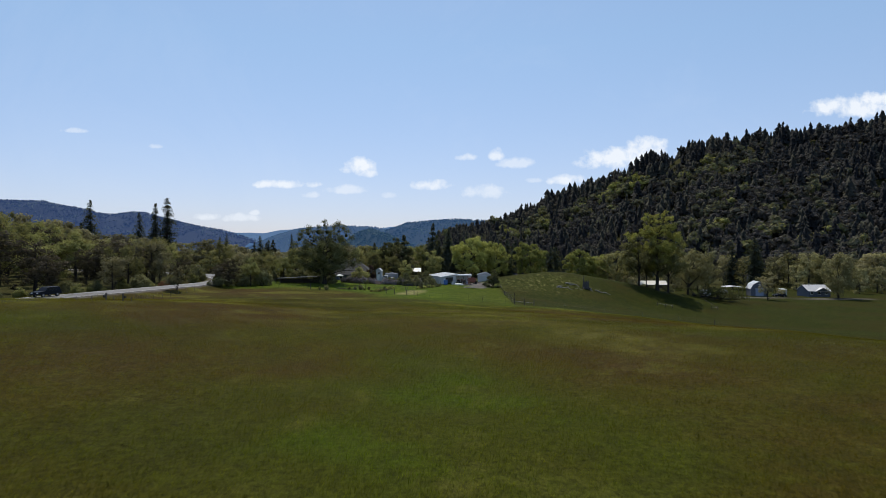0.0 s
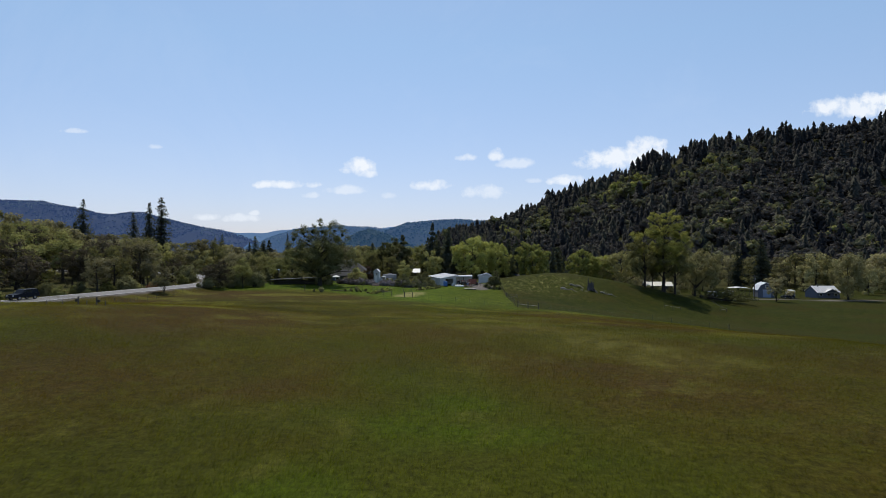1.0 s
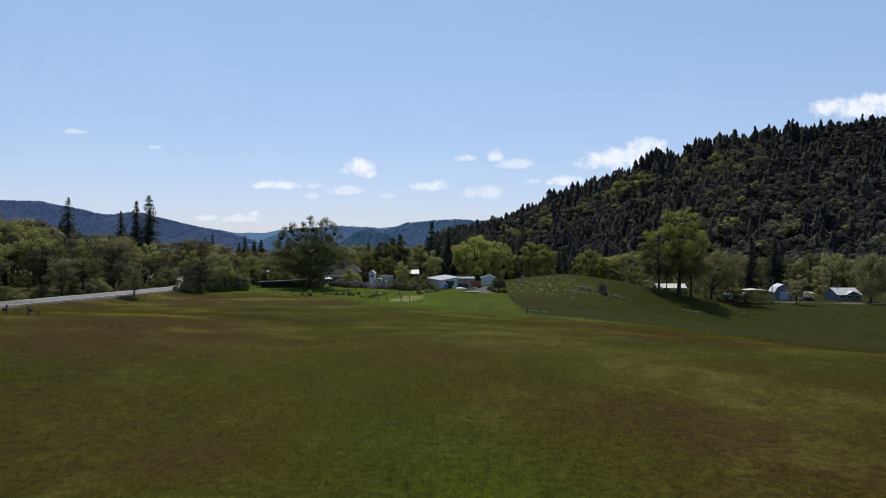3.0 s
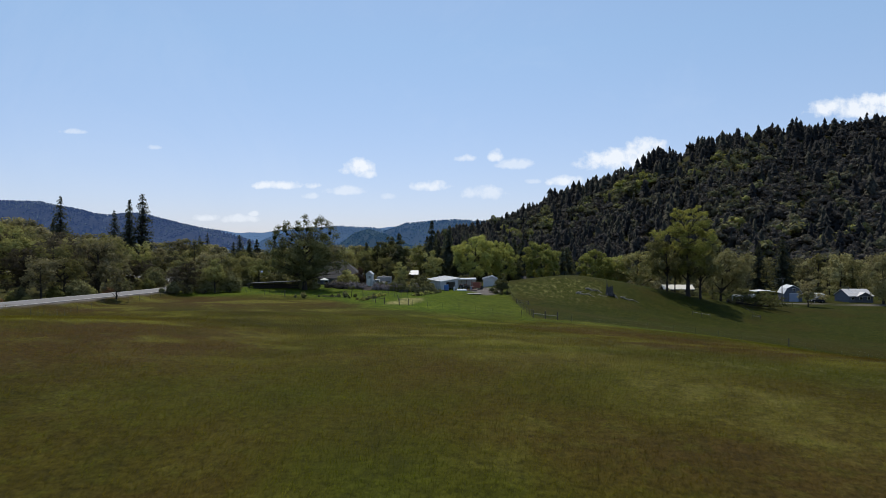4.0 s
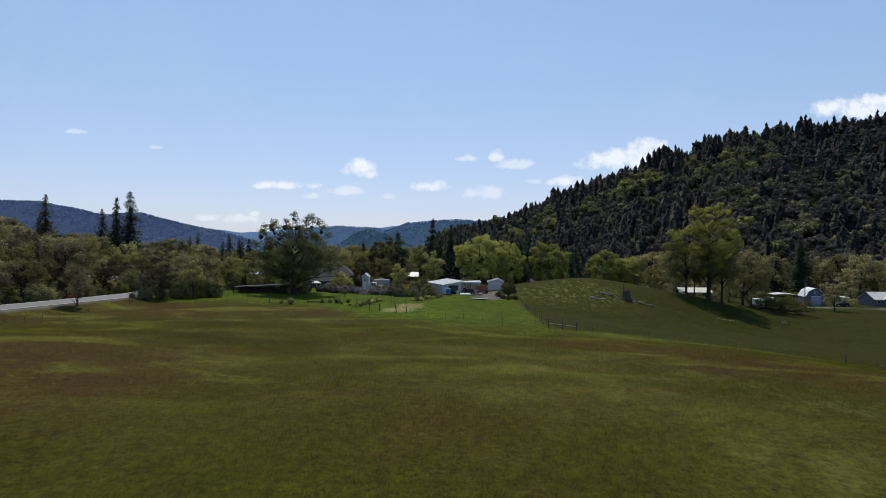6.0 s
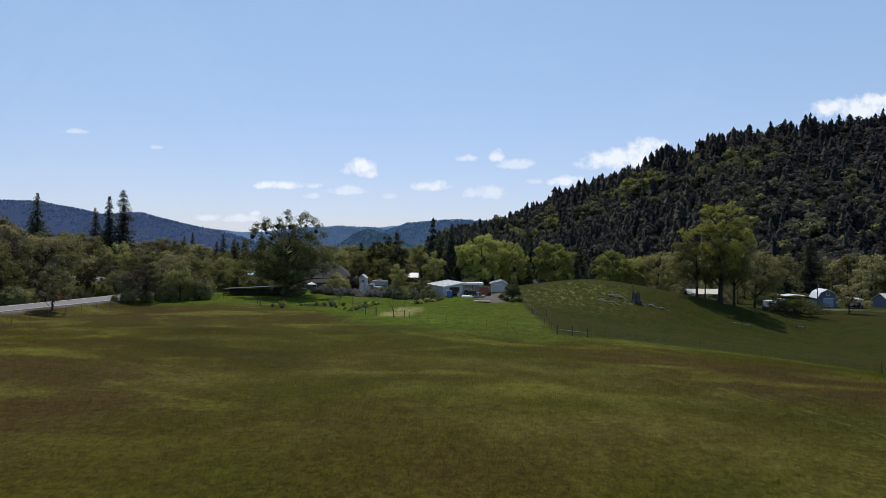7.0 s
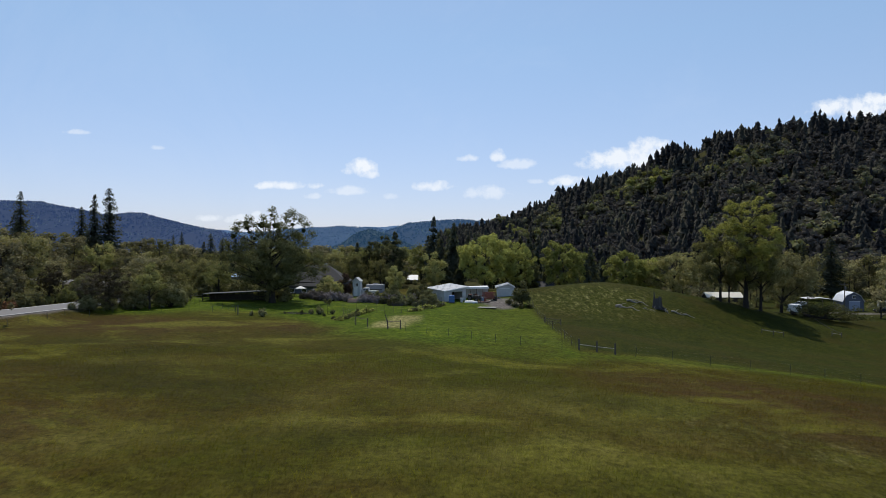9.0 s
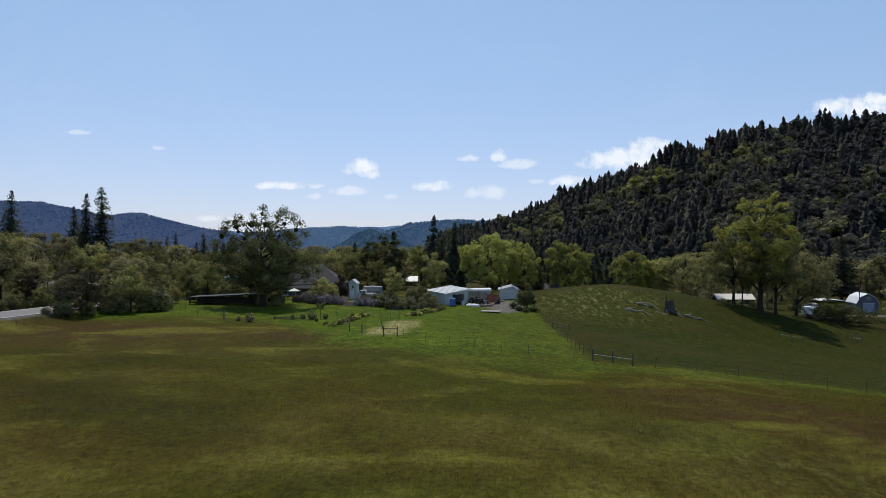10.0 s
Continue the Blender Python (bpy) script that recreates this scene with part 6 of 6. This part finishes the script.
vehicle("dark_suv", pose(road_x(110.0) - 1.9, 110.0, ROAD_Z + 0.004, 0, 0, 166.5), CARPAINT, "dark blue utility vehicle on the road", "car")

# the open pole shed under the oak
pole_shed = thing("pole_shed", at(-40.0, 172.6, 0, 0.0), "long low open shed with a grey roof under the oak", "shed")
roof = part("roof", prism([(-6.0, 1.3), (6.2, 1.85), (6.2, 1.94), (-6.0, 1.39)], -1.6, 2.4), ROOF_DARK, pole_shed)
for k in range(6):
    for y in (-1.4, 2.2):
        x = -5.8 + k * 2.35
        part("post", box(x - 0.07, x + 0.07, y - 0.07, y + 0.07, -0.5, 1.28 + 0.045 * (x + 6)), DARKWOOD, pole_shed)
for z in (0.35, 0.8):
    part("rail", box(-5.8, 6.0, -1.5, -1.44, z, z + 0.14), DARKWOOD, pole_shed)
# Half-height dark sheet, added so the space under the roof reads as shade.
part("back_wall", box(-5.8, 6.0, 2.24, 2.3, -0.3, 1.1), DARKWOOD, pole_shed)

blue_shed = gable("small_shed", at(-68.0, 258, 90) @ pose(0, -1.8, 0), 3.0, 3.6, 0.9, 1.9, CREAM, ROOF_BLUE, "small shed with a bright blue-white roof", "shed")
far_shed = gable("small_shed", at(-10.3, 240, 90) @ pose(0, -1.5, 0), 2.8, 3.0, 1.3, 2.5, DARKWOOD, ROOF_WHITE, "small dark shed with a bright white roof", "shed")
ROOF_CREAM = surface("cream_metal_roof", (0.50, 0.47, 0.40), (0.72, 0.68, 0.58), 0.7, 0.5, 0.1, 0.05)
low_house = gable("low_house", at(33.5, 250, 90) @ pose(0, -4, 0), 6.0, 9.0, 2.3, 3.9, DARKWOOD, ROOF_GREY, "low dark house with a grey roof behind the knoll", "house")
long_roof = gable("long_shed", at(77.0, 231, 86, 1.3) @ pose(0, -5.4, 0), 4.6, 9.4, 2.5, 3.7, DARKWOOD, ROOF_CREAM, "long low shed with a cream metal roof", "shed", foot=3.5)

# the neighbours' yard
rbarn = gable("gambrel_barn", at(126.6, 249, -14), 5.9, 8.0, 3.1, 5.8, SHADED_GREY, ROOF_WHITE, "blue-grey barn with a white gambrel roof", "barn", gambrel=True, foot=0.8)
door(rbarn, 0.3, 3.0, 3.0, PALEBLUE, 0.0, 4, "tall pale blue roll door")
window(rbarn, 0.2, 4.0, 0.8, 0.8)
carport = thing("carport", at(119.0, 254, -10, 0.4), "dark open carport with a flat metal roof", "carport")
part("roof", prism([(-3.6, 2.9), (0, 3.25), (3.6, 2.9), (3.6, 3.0), (0, 3.35), (-3.6, 3.0)], -0.4, 6.5), ROOF_TIN, carport)
for x in (-3.4, 3.4):
    for y in (0.0, 6.2):
        part("post", box(x - 0.08, x + 0.08, y - 0.08, y + 0.08, -0.4, 2.9), POSTWOOD, carport)
small_house = gable("small_house", at(148.6, 249, 90) @ pose(0, -4.2, 0), 8.2, 8.6, 2.3, 4.5, SHADED_GREY, ROOF_TIN, "small blue-grey house with a grey metal roof", "house", foot=0.8)
for y in (1.6, 4.4, 7.4):
    w_ = part("window", box(-4.18, -4.09, y - 0.6, y + 0.6, 0.9, 2.0), WHITE, small_house, "white framed window")
    part("pane", box(-4.2, -4.18, y - 0.5, y + 0.5, 1.0, 1.9), GLASS, w_)
pg = part("porch_gable", prism([(-2.6, 2.2), (0, 3.5), (2.6, 2.2)], -0.3, 3.2), SHADED_GREY, small_house)
pg.matrix_basis = pose(-4.1, 3.2, 0, 0, 0, -90)
for s in (-1, 1):
    sl = part("roof", prism([(0, 3.54), (s * 2.95, 2.06), (s * 2.95, 2.18), (0, 3.66)], -0.6, 3.2), ROOF_TIN, small_house)
    sl.matrix_basis = pose(-4.1, 3.2, 0, 0, 0, -90)
part("stove_pipe", tube([(-0.6, 6.5, 4.0), (-0.6, 6.5, 5.3)], [0.1, 0.1], 8), STEEL, small_house)


def motorhome(x, y, turn):
    ob = thing("motorhome", at(x, y, turn), "white motorhome parked in the yard", "motorhome")
    part("shell", box(-1.15, 1.15, -3.6, 2.6, 0.55, 3.05, 0.2), OFFWHITE, ob)
    part("cab", prism([(2.6, 0.55), (3.5, 0.55), (3.45, 1.1), (2.6, 1.9)], -0.95, 0.95), OFFWHITE, ob).matrix_basis = pose(0, 0, 0, 0, 0, 90)
    part("overcab", box(-1.1, 1.1, 2.6, 3.5, 1.95, 3.0, 0.15), OFFWHITE, ob)
    part("stripe", box(-1.162, 1.162, -3.4, 2.5, 1.3, 1.5), BLUEGREY, ob)
    for s in (-1, 1):
        part("window", box(min(s * 1.15, s * 1.17), max(s * 1.15, s * 1.17), -1.2, 0.4, 1.7, 2.3), GLASS, ob)
        wheel(ob, s * 0.98, -2.0, 0.4, 0.26), wheel(ob, s * 0.98, 2.4, 0.4, 0.26)
    return ob


motorhome(135.0, 247, 160)
box_trailer = thing("cargo_trailer", at(96.0, 227, 25), "small white cargo trailer behind the fallen tree", "trailer")
part("shell", box(-0.9, 0.9, -1.5, 1.5, 0.5, 2.5, 0.08), WHITE, box_trailer)
part("door", box(-0.75, 0.75, -1.53, -1.5, 0.6, 2.3), WHITE, box_trailer, "white rear door")
part("hitch", tube([(0, 1.5, 0.5), (0, 2.5, 0.45)], [0.05, 0.04], 6), STEEL, box_trailer)
for side in (-1, 1):
    wheel(box_trailer, side * 0.95, 0.1, 0.33, 0.2)
vehicle("parked_car", at(119.5, 266, 20), OFFWHITE, "white car parked below the trees", "car", "suv", "yard cars")
vehicle("parked_car", at(132.0, 243.8, 95), CARPAINT, "dark car parked in front of the barn", "car", "suv", "yard cars")

pole = thing("power_pole", at(115.5, 236), "grey wooden power pole beside the barn", "pole")
part("pole", tube([(0, 0, -0.5), (0, 0, 5), (0, 0, 9.2)], [0.16, 0.14, 0.11], 9), POSTWOOD, pole)
part("crossarm", box(-1.1, 1.1, -0.06, 0.06, 8.5, 8.64), POSTWOOD, pole)
for x in (-0.95, 0, 0.95):
    part("insulator", tube([(x, 0, 8.64), (x, 0, 8.82)], [0.05, 0.04], 8), STEEL, pole)
part("transformer", tube([(0.28, 0, 7.2), (0.28, 0, 8.0)], [0.2, 0.2], 10), STEEL, pole)


# ---- dead wood on the knoll, the fallen tree ----
def limb_line(start, heading, length, rng, rise=0.0, bends=6, wob=0.35):
    out, p, a = [], Vector(start), heading
    for k in range(bends + 1):
        out.append(p.copy())
        a += rng.normal() * wob
        s = length / bends
        p = p + Vector((math.cos(a) * s, math.sin(a) * s, rise * s + rng.normal() * 0.06))
    return out


def stump():
    rng = np.random.default_rng(91)
    ob = thing("dead_stump", at(40.1, 174.2), "tall jagged grey stump of a broken tree", "tree stump")
    bm = bmesh.new()
    rings, sides = [], 18
    spikes = [0.12 + rng.uniform(0, 0.28) for k in range(sides)]
    spikes[9], spikes[10], spikes[8], spikes[1], spikes[0], spikes[17], spikes[14] = 2.3, 1.2, 0.7, 0.85, 0.4, 0.45, 1.0
    for z, r in ((-0.3, 1.2), (0.15, 0.98), (0.6, 0.88), (1.1, 0.82), (1.5, 0.78)):
        rings.append([bm.verts.new((math.cos(k * math.tau / sides) * r * (1 + 0.10 * math.sin(k * 3.3) + rng.normal() * 0.03), math.sin(k * math.tau / sides) * r * 0.75 * (1 + 0.12 * math.cos(k * 2.7)), z)) for k in range(sides)])
    rings.append([bm.verts.new((math.cos(k * math.tau / sides) * 0.76, math.sin(k * math.tau / sides) * 0.50, 1.5 + spikes[k])) for k in range(sides)])
    rings.append([bm.verts.new((math.cos(k * math.tau / sides) * 0.46, math.sin(k * math.tau / sides) * 0.32, 1.2 + 0.35 * spikes[k])) for k in range(sides)])
    for a, b in zip(rings, rings[1:]):
        for k in range(sides):
            bm.faces.new((a[k], a[(k + 1) % sides], b[(k + 1) % sides], b[k]))
    bm.faces.new(rings[-1])
    part("trunk", bm, STUMPWOOD, ob, "split grey trunk with tall splinters")
    for k in range(5):
        a = -2.4 + k * 0.9
        part("root", tube([(math.cos(a) * 0.6, math.sin(a) * 0.5, 0.35), (math.cos(a) * 1.2, math.sin(a) * 1.1, 0.05), (math.cos(a + 0.3) * 1.6, math.sin(a + 0.3) * 1.4, -0.25)], [0.26, 0.16, 0.05], 7), STUMPWOOD, ob, "grey root")
    return ob


stump()


def log_thing(x, y, heading, length, r, seed, label):
    rng = np.random.default_rng(seed)
    ob = thing("dead_log", at(x, y), label, "log", "bleached logs")
    base = Vector((x, y, hz(x, y)))

    def sit(p, lift):
        return Vector((p.x, p.y, hz(x + p.x, y + p.y) - base.z + lift))
    main = limb_line((0, 0, 0), heading, length, rng, 0, 7, 0.22)
    pts = [sit(p, r * 0.7 + 0.18 * math.sin(k * 1.7)) for k, p in enumerate(main)]
    part("trunk", tube(pts, [r * (1 - 0.75 * k / 7) for k in range(8)], 8), DEADWOOD, ob)
    for j in range(4):
        s = pts[1 + j]
        br = limb_line(s, heading + rng.uniform(-1.3, 1.3), length * 0.3, rng, rng.uniform(0.1, 0.5), 4, 0.3)
        part("branch", tube(br, [r * 0.4, r * 0.32, r * 0.25, r * 0.16, r * 0.06], 6), DEADWOOD, ob)
    return ob


log_thing(31.7, 173.0, 0.55, 4.6, 0.19, 92, "bleached fallen limb lying on the knoll")
log_thing(33.2, 172.2, 2.4, 1.8, 0.13, 93, "short bleached limb lying on the knoll")
log_thing(34.8, 176.4, -0.5, 4.2, 0.24, 94, "grey forked limb lying on the knoll")
log_thing(42.6, 174.0, -0.35, 4.6, 0.19, 95, "long curved bleached limb beside the stump")
log_thing(36.8, 172.6, 0.2, 2.6, 0.08, 96, "thin dark branch lying in the grass")
log_thing(41.2, 173.6, -1.2, 1.3, 0.2, 98, "short pale chunk of wood at the stump")


def fallen_tree():
    rng = np.random.default_rng(97)
    x, y = 81.6, 203.0
    ob = thing("fallen_tree", at(x, y), "fallen tree with a brushy crown lying on the slope", "fallen tree")
    base = Vector((x, y, hz(x, y)))
    tips = []
    bm = bmesh.new()
    main = limb_line((0, 0, 0.5), 0.12, 13, rng, 0.0, 7, 0.12)
    pts = [Vector((p.x, p.y, hz(x + p.x, y + p.y) - base.z + 0.55)) for p in main]
    tube(pts, [0.42 - 0.045 * k for k in range(8)], 8, bm)
    for j in range(46):
        s = pts[1 + j % 7]
        br = limb_line(s, 0.12 + rng.uniform(-1.6, 1.6), rng.uniform(2.0, 5.6), rng, rng.uniform(0.0, 0.95), 4, 0.35)
        tube(br, [0.12, 0.09, 0.06, 0.04, 0.015], 5, bm)
        tips += [tuple(p) for p in br[2:]]
    part("trunk", bm, BARK, ob, "dark fallen trunk and limbs")
    tips = np.array(tips)
    low_ = height(tips[:, 0] + x, tips[:, 1] + y) - base.z
    tips = tips[tips[:, 2] > low_ + 0.3]
    c = tips[rng.integers(0, len(tips), 4600)] + rng.normal(size=(4600, 3)) * np.array([0.4, 0.4, 0.3])
    c = c[c[:, 2] > height(c[:, 0] + x, c[:, 1] + y) - base.z]
    v, q = leaf_tris(rng, c, rng.normal(size=c.shape) + np.array([0, 0, 0.6]), 0.2, 1.8)
    fast_mesh("crown", v, q, 3, LEAF_DARK, ob)
    return ob


fallen_tree()

# ---- the garden ----
grey = shrub("lavender_bush", 81, 2.0, 2.9, LEAF_GREY, 1700, 0.15, "grey-mauve lavender bush on the garden terrace", "terrace shrubs")
plant(grey, -24.5, 176, 0, first=True)
for k in range(15):
    x = -28.5 + k * 1.55
    y = 178.5 - 0.55 * k * 1.0 + (0.6 if k % 2 else -0.5)
    if abs(x + 18) > 0.9:
        s = 0.8 + 0.35 * ((k * 37) % 10) / 10
        plant(grey, x, y, k, (s, s, s * 1.05))
green = shrub("garden_shrub", 82, 2.5, 3.0, LEAF_SHRUB, 1900, 0.18, "leafy dark green garden shrub", "terrace shrubs")
plant(green, -9.5, 170, 0, first=True)
for x, y, s in ((-7, 169, 0.85), (-4.6, 170.5, 0.8), (-12, 172, 0.8), (-33.5, 178, 1.2), (-36, 176, 1.3), (-27.6, 181, 0.7), (-26, 183, 1.0), (-6.4, 174, 1.15), (-15, 175.5, 0.8), (-16.9, 186, 0.62), (-14.8, 187, 0.55), (-13.0, 187.5, 0.72), (-11, 184, 1.1), (-3.4, 176.6, 1.05), (-5.0, 178.2, 1.35), (-4.6, 173.4, 0.8), (-3.4, 172.8, 0.7), (-2.7, 174.2, 0.75), (-8.2, 167.2, 0.6), (-5.8, 167.0, 0.55), (-3.4, 168.6, 0.5), (-10.4, 167.6, 0.5), (-1.8, 170.2, 0.4), (-30.4, 170.6, 0.75), (-33.2, 171.2, 0.8), (-34.6, 174, 0.9), (-31.2, 174.5, 1.1), (-8.0, 190, 0.8), (-11.2, 236.5, 0.62), (-9.2, 236.5, 0.6), (-12.8, 237.5, 0.8), (-6.8, 237.5, 0.8), (-50, 183, 1.2), (-47, 182.5, 1.1), (-41.5, 183.5, 1.3), (-44.6, 184.2, 1.35), (-38, 183, 1.2), (73, 226, 1.3), (75.5, 226.3, 1.2), (78, 226.5, 1.35), (80.5, 226.6, 1.25), (83, 227, 1.4)):
    plant(green, x, y, x, (s, s, s))
dome = shrub("garden_tree", 83, 4.4, 5.4, LEAF_WOOD, 5000, 0.2, "domed yellow-green garden tree before the house")
plant(dome, -24.9, 185.5, 0, (1.2, 1.2, 1.12), first=True)
dark_red = shrub("garden_tree", 84, 5.4, 3.6, LEAF_MAROON, 3400, 0.22, "dark purple-brown narrow garden tree")
plant(dark_red, -22.0, 188.5, 0, first=True)
small = shrub("bedding_plant", 85, 0.8, 0.7, LEAF_SHRUB, 190, 0.11, "small green plant in the garden bed", "bed plants")
plant(small, -15.8, 145.2, 0, first=True)
leafy = shrub("bedding_plant", 87, 0.9, 0.8, LEAF_LIGHT, 200, 0.12, "leafy bright green plant in the garden bed", "bed plants")
plant(leafy, -15.2, 146.8, 0, first=True)
rng_g = np.random.default_rng(31)
for k in range(64):
    t = rng_g.random()
    tall_ = rng_g.uniform(0.35, 0.9) * (1.0 if rng_g.random() < 0.85 else 1.7)
    w = rng_g.uniform(0.7, 1.4)
    plant(leafy if k % 2 else small, -16.2 + 3.3 * t + rng_g.normal() * 0.45, 144.6 + 13.5 * t, k, (w, w, tall_))
for k in range(44):
    t = rng_g.random()
    w = rng_g.uniform(0.8, 1.6)
    plant(small if k % 3 else leafy, -6.0 + 5.4 * t + rng_g.normal() * 0.25, 157.5 + 14.5 * t, k, (w, w, rng_g.uniform(0.5, 1.1)))
for x, y, s in ((-29.4, 147.9, 1.15), (-27.6, 147.4, 2.0), (-23.0, 152.5, 1.2), (-20.3, 153.0, 2.2), (-18.3, 153.3, 1.3), (-19.0, 150.0, 0.9), (-25.5, 152.0, 0.8), (-21.6, 153.2, 1.4)):
    plant(small, x, y, x, (s, s, s))
sapling = broadleaf("sapling", 86, 2.6, 1.3, LEAF_SHRUB, 420, 0.13, "thin young sapling on the lawn", low=0.5, clumps=8, clump=0.2, limbs_=5)
plant(sapling, -19.2, 154.2, 0, first=True)
brush_ = thing("brush_pile", at(-24.0, 152.2), "low pile of cut brush on the lawn", "brush pile")
rng_b = np.random.default_rng(17)
bm = bmesh.new()
for k in range(26):
    a, p = rng_b.uniform(-0.4, 0.4), Vector((rng_b.uniform(-1.8, 1.8), rng_b.uniform(-0.5, 0.5), rng_b.uniform(0.05, 0.4)))
    q = Vector((math.cos(a), math.sin(a), rng_b.uniform(-0.1, 0.1))) * rng_b.uniform(0.5, 1.1)
    tube([p - q, p, p + q], [0.02, 0.03, 0.012], 4, bm)
part("sticks", bm, POSTWOOD, brush_)
steps = thing("garden_steps", at(-18.0, 172.0, 0, 0.0), "short flight of pale brown timber steps", "steps")
for k in range(4):
    part("step", box(-0.9, 0.9, 0.45 * k, 0.45 * k + 0.48, -0.1 if k == 0 else 0.17 * k - 0.1, 0.17 * (k + 1)), STEPWOOD, steps)
wall_ = thing("bed_edging", at(-9.0, 166.2, 8), "low dark timber edging of the raised bed", "raised bed")
for k in range(2):
    part("board", box(-1.0, 1.0, -0.05, 0.02, 0.04 + 0.24 * k, 0.24 + 0.24 * k), DARKWOOD, wall_)
for x in (-0.95, -0.3, 0.3, 0.95):
    part("stake", box(x - 0.05, x + 0.05, 0.02, 0.12, -0.3, 0.7), POSTWOOD, wall_)
bench = thing("garden_table", at(-32.6, 184.6), "dark wooden garden table under the umbrella", "table")
part("tabletop", box(-0.9, 0.9, -0.45, 0.45, 0.70, 0.76, 0.01), DARKWOOD, bench)
for sx in (-0.75, 0.75):
    for sy in (-0.35, 0.35):
        part("leg", box(sx - 0.05, sx + 0.05, sy - 0.05, sy + 0.05, -0.1, 0.70), DARKWOOD, bench)


# ---- the grass, one stuff ----
def blades(name, seed, n, x0, x1, y0, y1, tall, wide, label, keep=None):
    rng = np.random.default_rng(seed)
    x, y = rng.uniform(x0, x1, n), y0 + (y1 - y0) * rng.random(n) ** 1.35
    ok = np.abs(x) < 0.80 * y + 4
    if keep is not None:
        ok &= keep(x, y)
    clump_ = waves(x, y, 2.1, 6) + waves(x, y, 0.7, 9) * 0.6 + rng.normal(size=n) * 0.5
    ok &= clump_ > -1.4
    x, y, clump_ = x[ok], y[ok], clump_[ok]
    z = height(x, y) - 0.03
    n = len(x)
    a = rng.uniform(0, math.tau, n)
    h = tall * rng.uniform(0.5, 1.25, n) * (0.85 + 0.15 * clump_)
    w = wide * rng.uniform(0.6, 1.3, n)
    lx, ly = rng.normal(size=n) * 0.45 * h + 0.2 * h, rng.normal(size=n) * 0.45 * h
    dx, dy = np.cos(a) * w, np.sin(a) * w
    p0 = np.stack([x - dx, y - dy, z], -1)
    p1 = np.stack([x + dx, y + dy, z], -1)
    p2 = np.stack([x + lx, y + ly, z + h], -1)
    v = np.stack([p0, p1, p2], 1).reshape(-1, 3)
    ob = fast_mesh(name, v, np.arange(3 * n), 3, GRASS, None, {key: np.repeat(field, 3) for key, field in meadow_fields(x, y).items()})
    return tagged(ob, label, "grass", kind="stuff")


blades("meadow_grass", 101, 620000, -75, 75, 17, 118, 0.27, 0.011, "tall olive-green meadow grass with seed heads")
